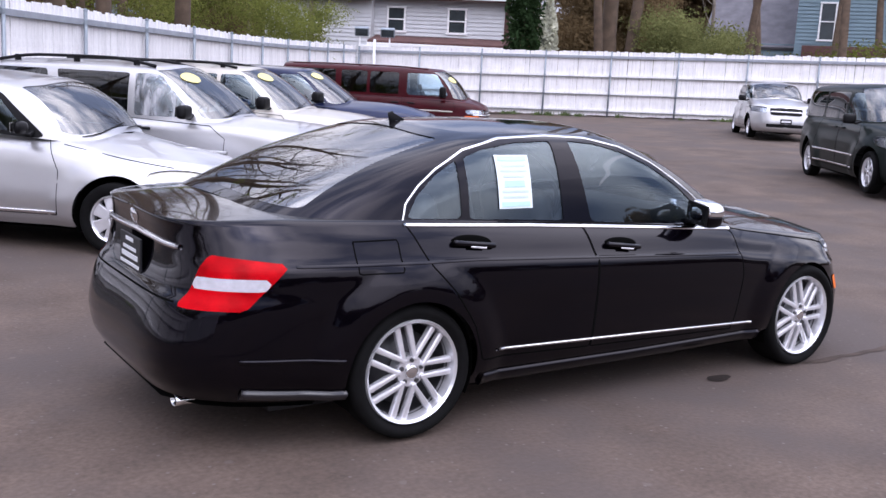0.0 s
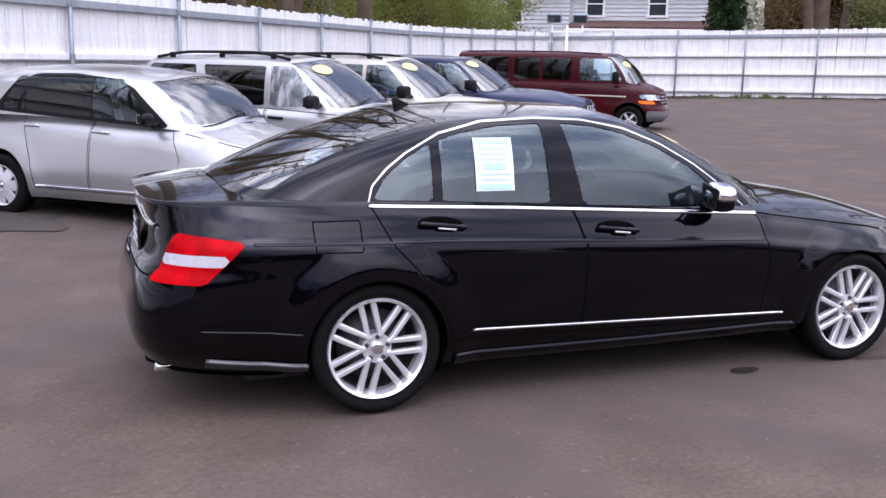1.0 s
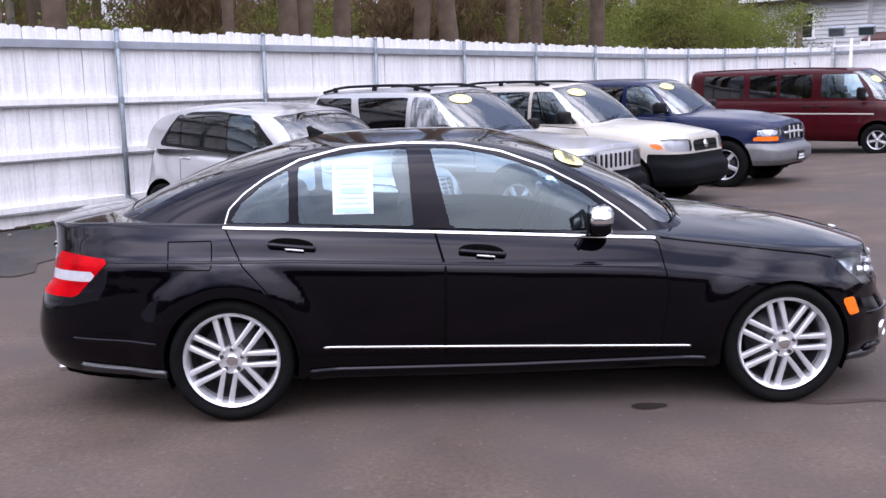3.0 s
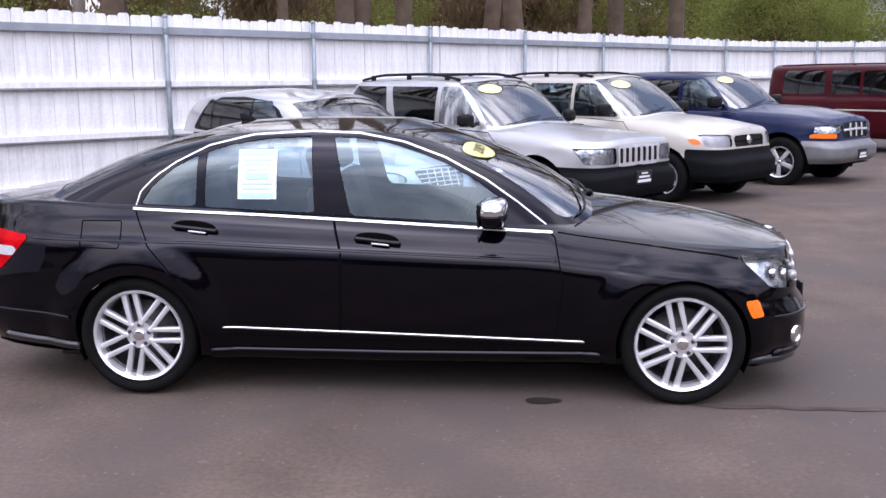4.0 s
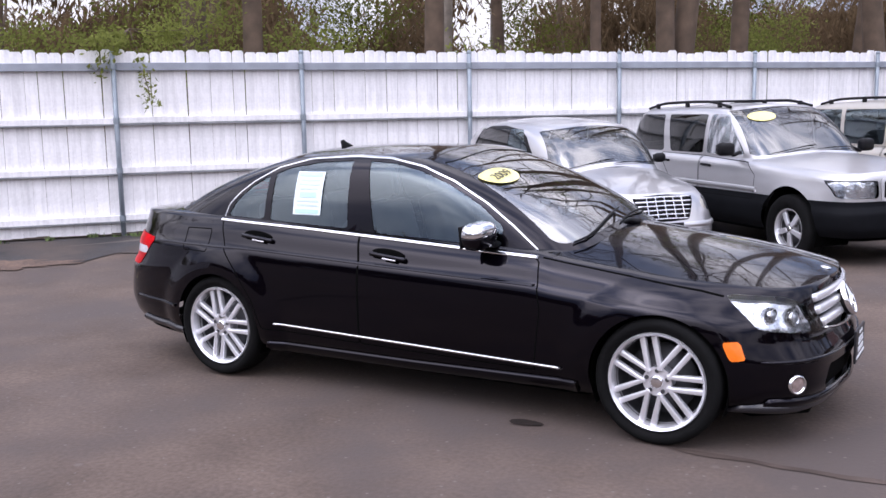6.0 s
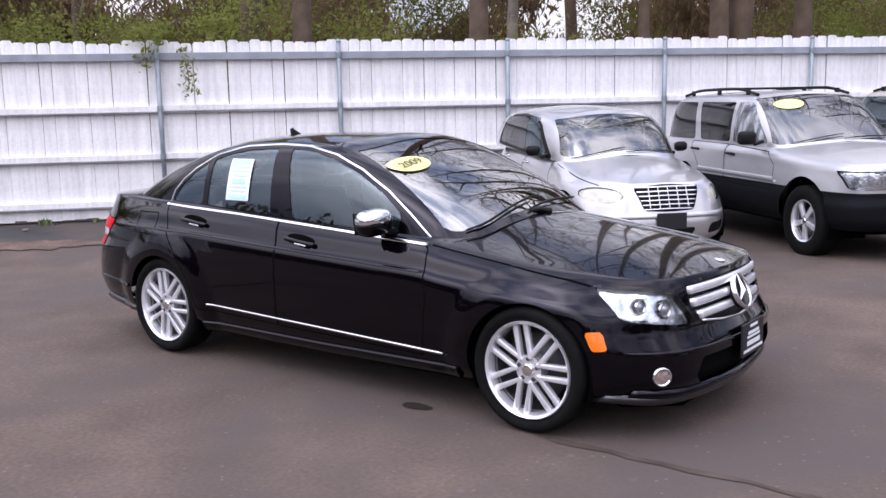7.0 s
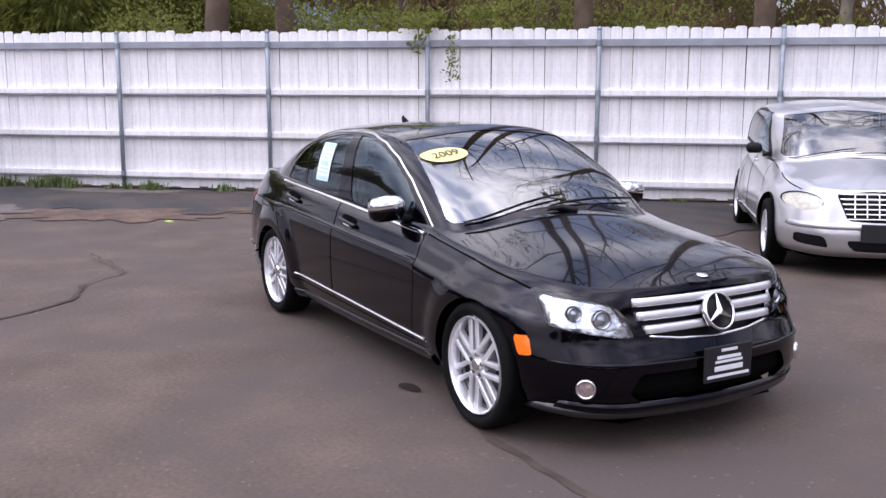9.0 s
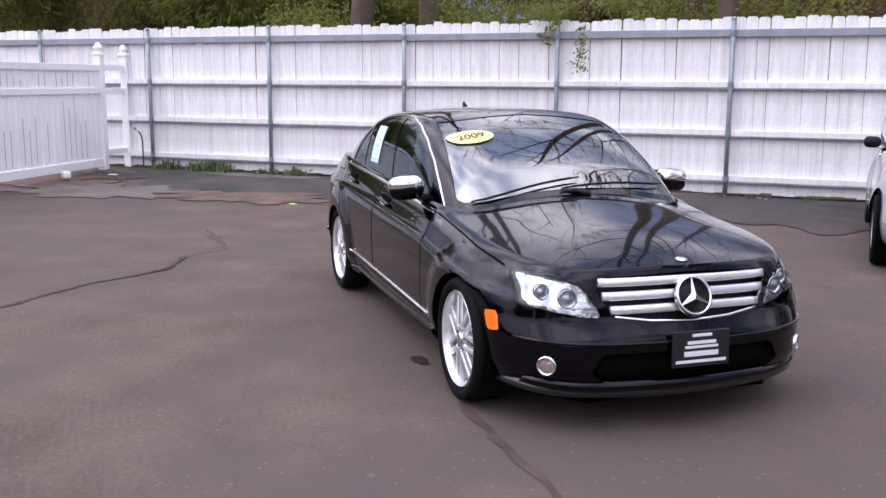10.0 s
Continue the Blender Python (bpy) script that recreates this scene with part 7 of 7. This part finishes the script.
# ---- marks on the ground and small things ----
def wiggle(points, seed, step=0.12, amount=0.03):
    g = random.Random(seed)
    rows = []
    for (x0, y0), (x1, y1) in zip(points, points[1:]):
        n = max(2, int(math.hypot(x1 - x0, y1 - y0) / step))
        for i in range(n):
            u = i / n
            rows.append((x0 + (x1 - x0) * u + g.uniform(-amount, amount), y0 + (y1 - y0) * u + g.uniform(-amount, amount)))
    return rows + [points[-1]]


def crack(points, width, seed, label, lift=0.004, amount=0.03):
    """A tar-dark crack that lies on the asphalt."""
    g, rows = random.Random(seed), wiggle(points, seed, 0.12, amount)
    v, f = [], []
    for i, (x, y) in enumerate(rows):
        a, b = rows[max(i - 1, 0)], rows[min(i + 1, len(rows) - 1)]
        d = Vector((b[0] - a[0], b[1] - a[1], 0)).normalized()
        w = width * g.uniform(0.5, 1.2) * (0.3 if i in (0, len(rows) - 1) else 1) / 2
        z = float(ground_z(x)) + lift
        v += [(x - d.y * w, y + d.x * w, z), (x + d.y * w, y - d.x * w, z)]
    f = [(2 * i, 2 * i + 1, 2 * i + 3, 2 * i + 2) for i in range(len(rows) - 1)]
    return tagged(mesh_object("crack", v, f, CRACK_TAR, smooth=False), label, "crack", kind="structure")


crack([(1.45, -0.88), (2.6, -0.87), (4.2, -0.95), (6.5, -0.9), (10, -1.2)], 0.055, 1, "dark tarred joint across the asphalt", amount=0.012)
crack([(-3.11, -1.91), (-2.5, -2.1), (-2.0, -2.75), (-1.38, -3.26), (-0.6, -3.9)], 0.045, 2, "thin dark crack in the asphalt", amount=0.015)
crack([(-3.11, -1.91), (-3.5, -1.5), (-4.6, -1.6)], 0.022, 3, "thin dark crack in the asphalt")


def stain(x, y, rx, ry, seed, mat, label):
    g = random.Random(seed)
    v = [(x, y, float(ground_z(x)) + 0.005)]
    for i in range(22):
        a = 2 * math.pi * i / 22
        k = 1 + 0.10 * math.sin(2 * a + seed) + 0.07 * math.sin(3 * a + 1.3) + g.uniform(-0.04, 0.04)
        v.append((x + rx * k * math.cos(a), y + ry * k * math.sin(a), float(ground_z(x)) + 0.005))
    return tagged(mesh_object("stain", v, [(0, 1 + i, 1 + (i + 1) % 22) for i in range(22)], mat, smooth=False), label, "stain", kind="structure")


stain(0.695, -0.855, 0.085, 0.05, 1, DARK_TAR, "small dark oil stain beside the sedan")
PATCH = material("worn_patch", (0.118, 0.098, 0.088), 0.9, vary=0.25, scale=1.5, bump=0.4, bump_scale=50.0, fine=0.2)
long_sheet("asphalt_edge", FENCE_START - FENCE_WAY * 16 - FENCE_OUT * 2.9, FENCE_WAY, FENCE_OUT, 50, 2.88, 0.010, material("dark_asphalt", (0.040, 0.038, 0.039), 0.88, vary=0.35, scale=1.3, bump=0.5, bump_scale=45.0, fine=0.25, spec=0.3, second=(0.075, 0.058, 0.049), second_scale=0.7), "darker asphalt along the foot of the fence", ragged=1.5)

DIRT = material("rusty_dirt", (0.100, 0.064, 0.046), 0.95, vary=0.35, scale=3.0, bump=0.5, bump_scale=30.0, fine=0.3)


def dirt(x, y, rx, ry, turn, seed, mat, label):
    """A thin ragged drift of dirt on the asphalt."""
    g = random.Random(seed)
    v, n = [(x, y, float(ground_z(x, y)) + 0.014)], 40
    c, s = math.cos(radians(turn)), math.sin(radians(turn))
    for i in range(n):
        a, k = 2 * math.pi * i / n, g.uniform(0.55, 1.15)
        px, py = rx * k * math.cos(a), ry * k * math.sin(a)
        qx, qy = x + c * px - s * py, y + s * px + c * py
        v.append((qx, qy, float(ground_z(qx, qy)) + 0.012))
    return tagged(mesh_object("dirt", v, [(0, 1 + i, 1 + (i + 1) % n) for i in range(n)], mat, smooth=False), label, "dirt", kind="structure")


for i, (k, d, rx, ry) in enumerate(((-3.4, -0.7, 1.3, 0.55), (-2.5, -2.9, 1.6, 0.9), (-3.2, -2.3, 1.3, 0.8), (-2.0, -0.35, 1.5, 0.25), (-1.5, -2.6, 1.5, 0.6), (0.4, -0.3, 1.6, 0.16), (-0.6, -1.9, 1.0, 0.35))):
    x, y, z = behind(k, d)
    dirt(x, y, rx, ry, 49 + 8 * (i % 3), i, DIRT if i % 2 == 0 else PATCH, "thin drift of brown dirt and litter on the asphalt")

def tufts(name, rows, count, tall, label, seed):
    """Blades of weeds, too many to count, along the foot of a fence."""
    r = np.random.RandomState(seed)
    v, f = [], []
    for x, y, z, s in rows:
        for _ in range(int(count * s)):
            a, d = r.uniform(0, 6.283), abs(r.normal(0, 0.11 * s))
            b = Vector((x + d * math.cos(a), y + d * math.sin(a), z))
            h, lean, w = tall * s * r.uniform(0.4, 1.1), r.uniform(0, 0.6), r.uniform(0.006, 0.016)
            t = r.uniform(0, 6.283)
            top = b + Vector((math.cos(t) * lean * h, math.sin(t) * lean * h, h))
            sd = Vector((-math.sin(t), math.cos(t), 0)) * w
            c = len(v)
            mid = b.lerp(top, 0.55) + Vector((0, 0, 0.12 * h))
            v += [b - sd, b + sd, mid + sd * 0.8, mid - sd * 0.8, top]
            f += [(c, c + 1, c + 2, c + 3), (c + 3, c + 2, c + 4)]
    return tagged(mesh_object(name, v, f, WEED, smooth=False), label, "weeds", kind="stuff")


r4 = random.Random(9)
rows = []
for k0, k1, n, s0, s1 in ((-2.9, -2.3, 9, 0.7, 1.3), (-2.2, -1.7, 6, 0.4, 1.0), (-1.4, -0.6, 8, 0.3, 0.8), (-0.6, 2.0, 18, 0.15, 0.4), (2, 12, 30, 0.1, 0.3), (-3.6, -2.9, 6, 0.2, 0.7)):
    for _ in range(n):
        x, y, z = behind(r4.uniform(k0, k1), r4.uniform(-0.16, 0.02))
        rows.append((x, y, z, r4.uniform(s0, s1)))
for _ in range(70):
    x, y, z = behind(r4.uniform(0, 18), r4.uniform(-0.5, -0.1), start=CORNER, way=FAR_WAY, out_way=FAR_OUT)
    rows.append((x, y, z, r4.uniform(0.4, 1.1)))
tufts("weeds", rows, 85, 0.17, "green weeds along the foot of the fences", 6)


def litter(name, size, x, y, mat, label, turn=20, category="litter"):
    z = float(ground_z(x))
    return tagged(part(name, box(size, pose(x, y, z + size[2] / 2 + 0.005, 0, 0, turn), min(size) * 0.25), mat), label, category)


litter("white_block", (0.16, 0.12, 0.11), -10.6, -3.3, VINYL, "small white block by the vinyl fence")
litter("plastic_scrap", (0.10, 0.06, 0.012), -6.4, -0.40, material("lime_plastic", (0.45, 0.6, 0.1), 0.5), "lime green plastic scrap on the asphalt")
litter("paper_scrap", (0.14, 0.08, 0.01), -11.0, -2.6, PAPER, "scrap of white paper on the asphalt", 50)
litter("stick", (0.42, 0.025, 0.02), -10.2, -2.5, BARK, "dark stick on the asphalt", 10)
litter("paper_scrap", (0.10, 0.10, 0.01), 17.2, 26.2, PAPER, "scrap of white paper by the far fence", 50)
for i in range(26):
    x, y, z = behind(r4.uniform(-3.5, 13), r4.uniform(-0.7, -0.15))
    litter("stone", (r4.uniform(0.03, 0.08), r4.uniform(0.03, 0.06), r4.uniform(0.015, 0.04)), x, y, PALE_BARK, "small stone at the foot of the fence", r4.uniform(0, 180), "stone")


def hanging_branch():
    root = thing("branch", "thin twig with fresh green leaves hanging over the fence", "branch")
    r = random.Random(4)
    v, f, tips = [], [], []
    base = Vector(behind(0.1, 0.6)) + Vector((0, 0, 2.75))
    for i in range(7):
        way = -FENCE_OUT * r.uniform(0.6, 1.0) + FENCE_WAY * r.uniform(-0.6, 0.9) + Vector((0, 0, r.uniform(-0.75, -0.1)))
        q, rr = limb(r, base, way, r.uniform(0.9, 1.45), 0.008, 0.16, 6)
        tube(q, rr, 4, v, f)
        tips += q[2:]
    mesh_object("twigs", v, f, BARK, root)
    gg = np.random.RandomState(4)
    t = np.array([tuple(p) for p in tips])
    pts = t[gg.randint(0, len(t), 1100)] + gg.normal(scale=0.06, size=(1100, 3))
    lv, lf = quads_at(pts, 0.024, 4)
    mesh_object("leaves", lv, lf, SPRING_LEAF, root, smooth=False)


hanging_branch()


def gate_hook():
    """A bent steel rod that hangs on the fence beside the vinyl post."""
    pts = [Vector(p) for p in ((-12.44, -2.20, 0.70), (-12.387, -2.218, 0.688), (-12.32, -2.14, 0.63), (-12.285, -2.10, 0.54), (-12.28, -2.094, 0.43), (-12.28, -2.092, 0.02))]
    v, f = [], []
    tube(pts, [0.013] * len(pts), 8, v, f)
    tagged(mesh_object("gate_hook", v, f, DARK_METAL), "bent dark steel rod beside the white fence post", "hook")


gate_hook()
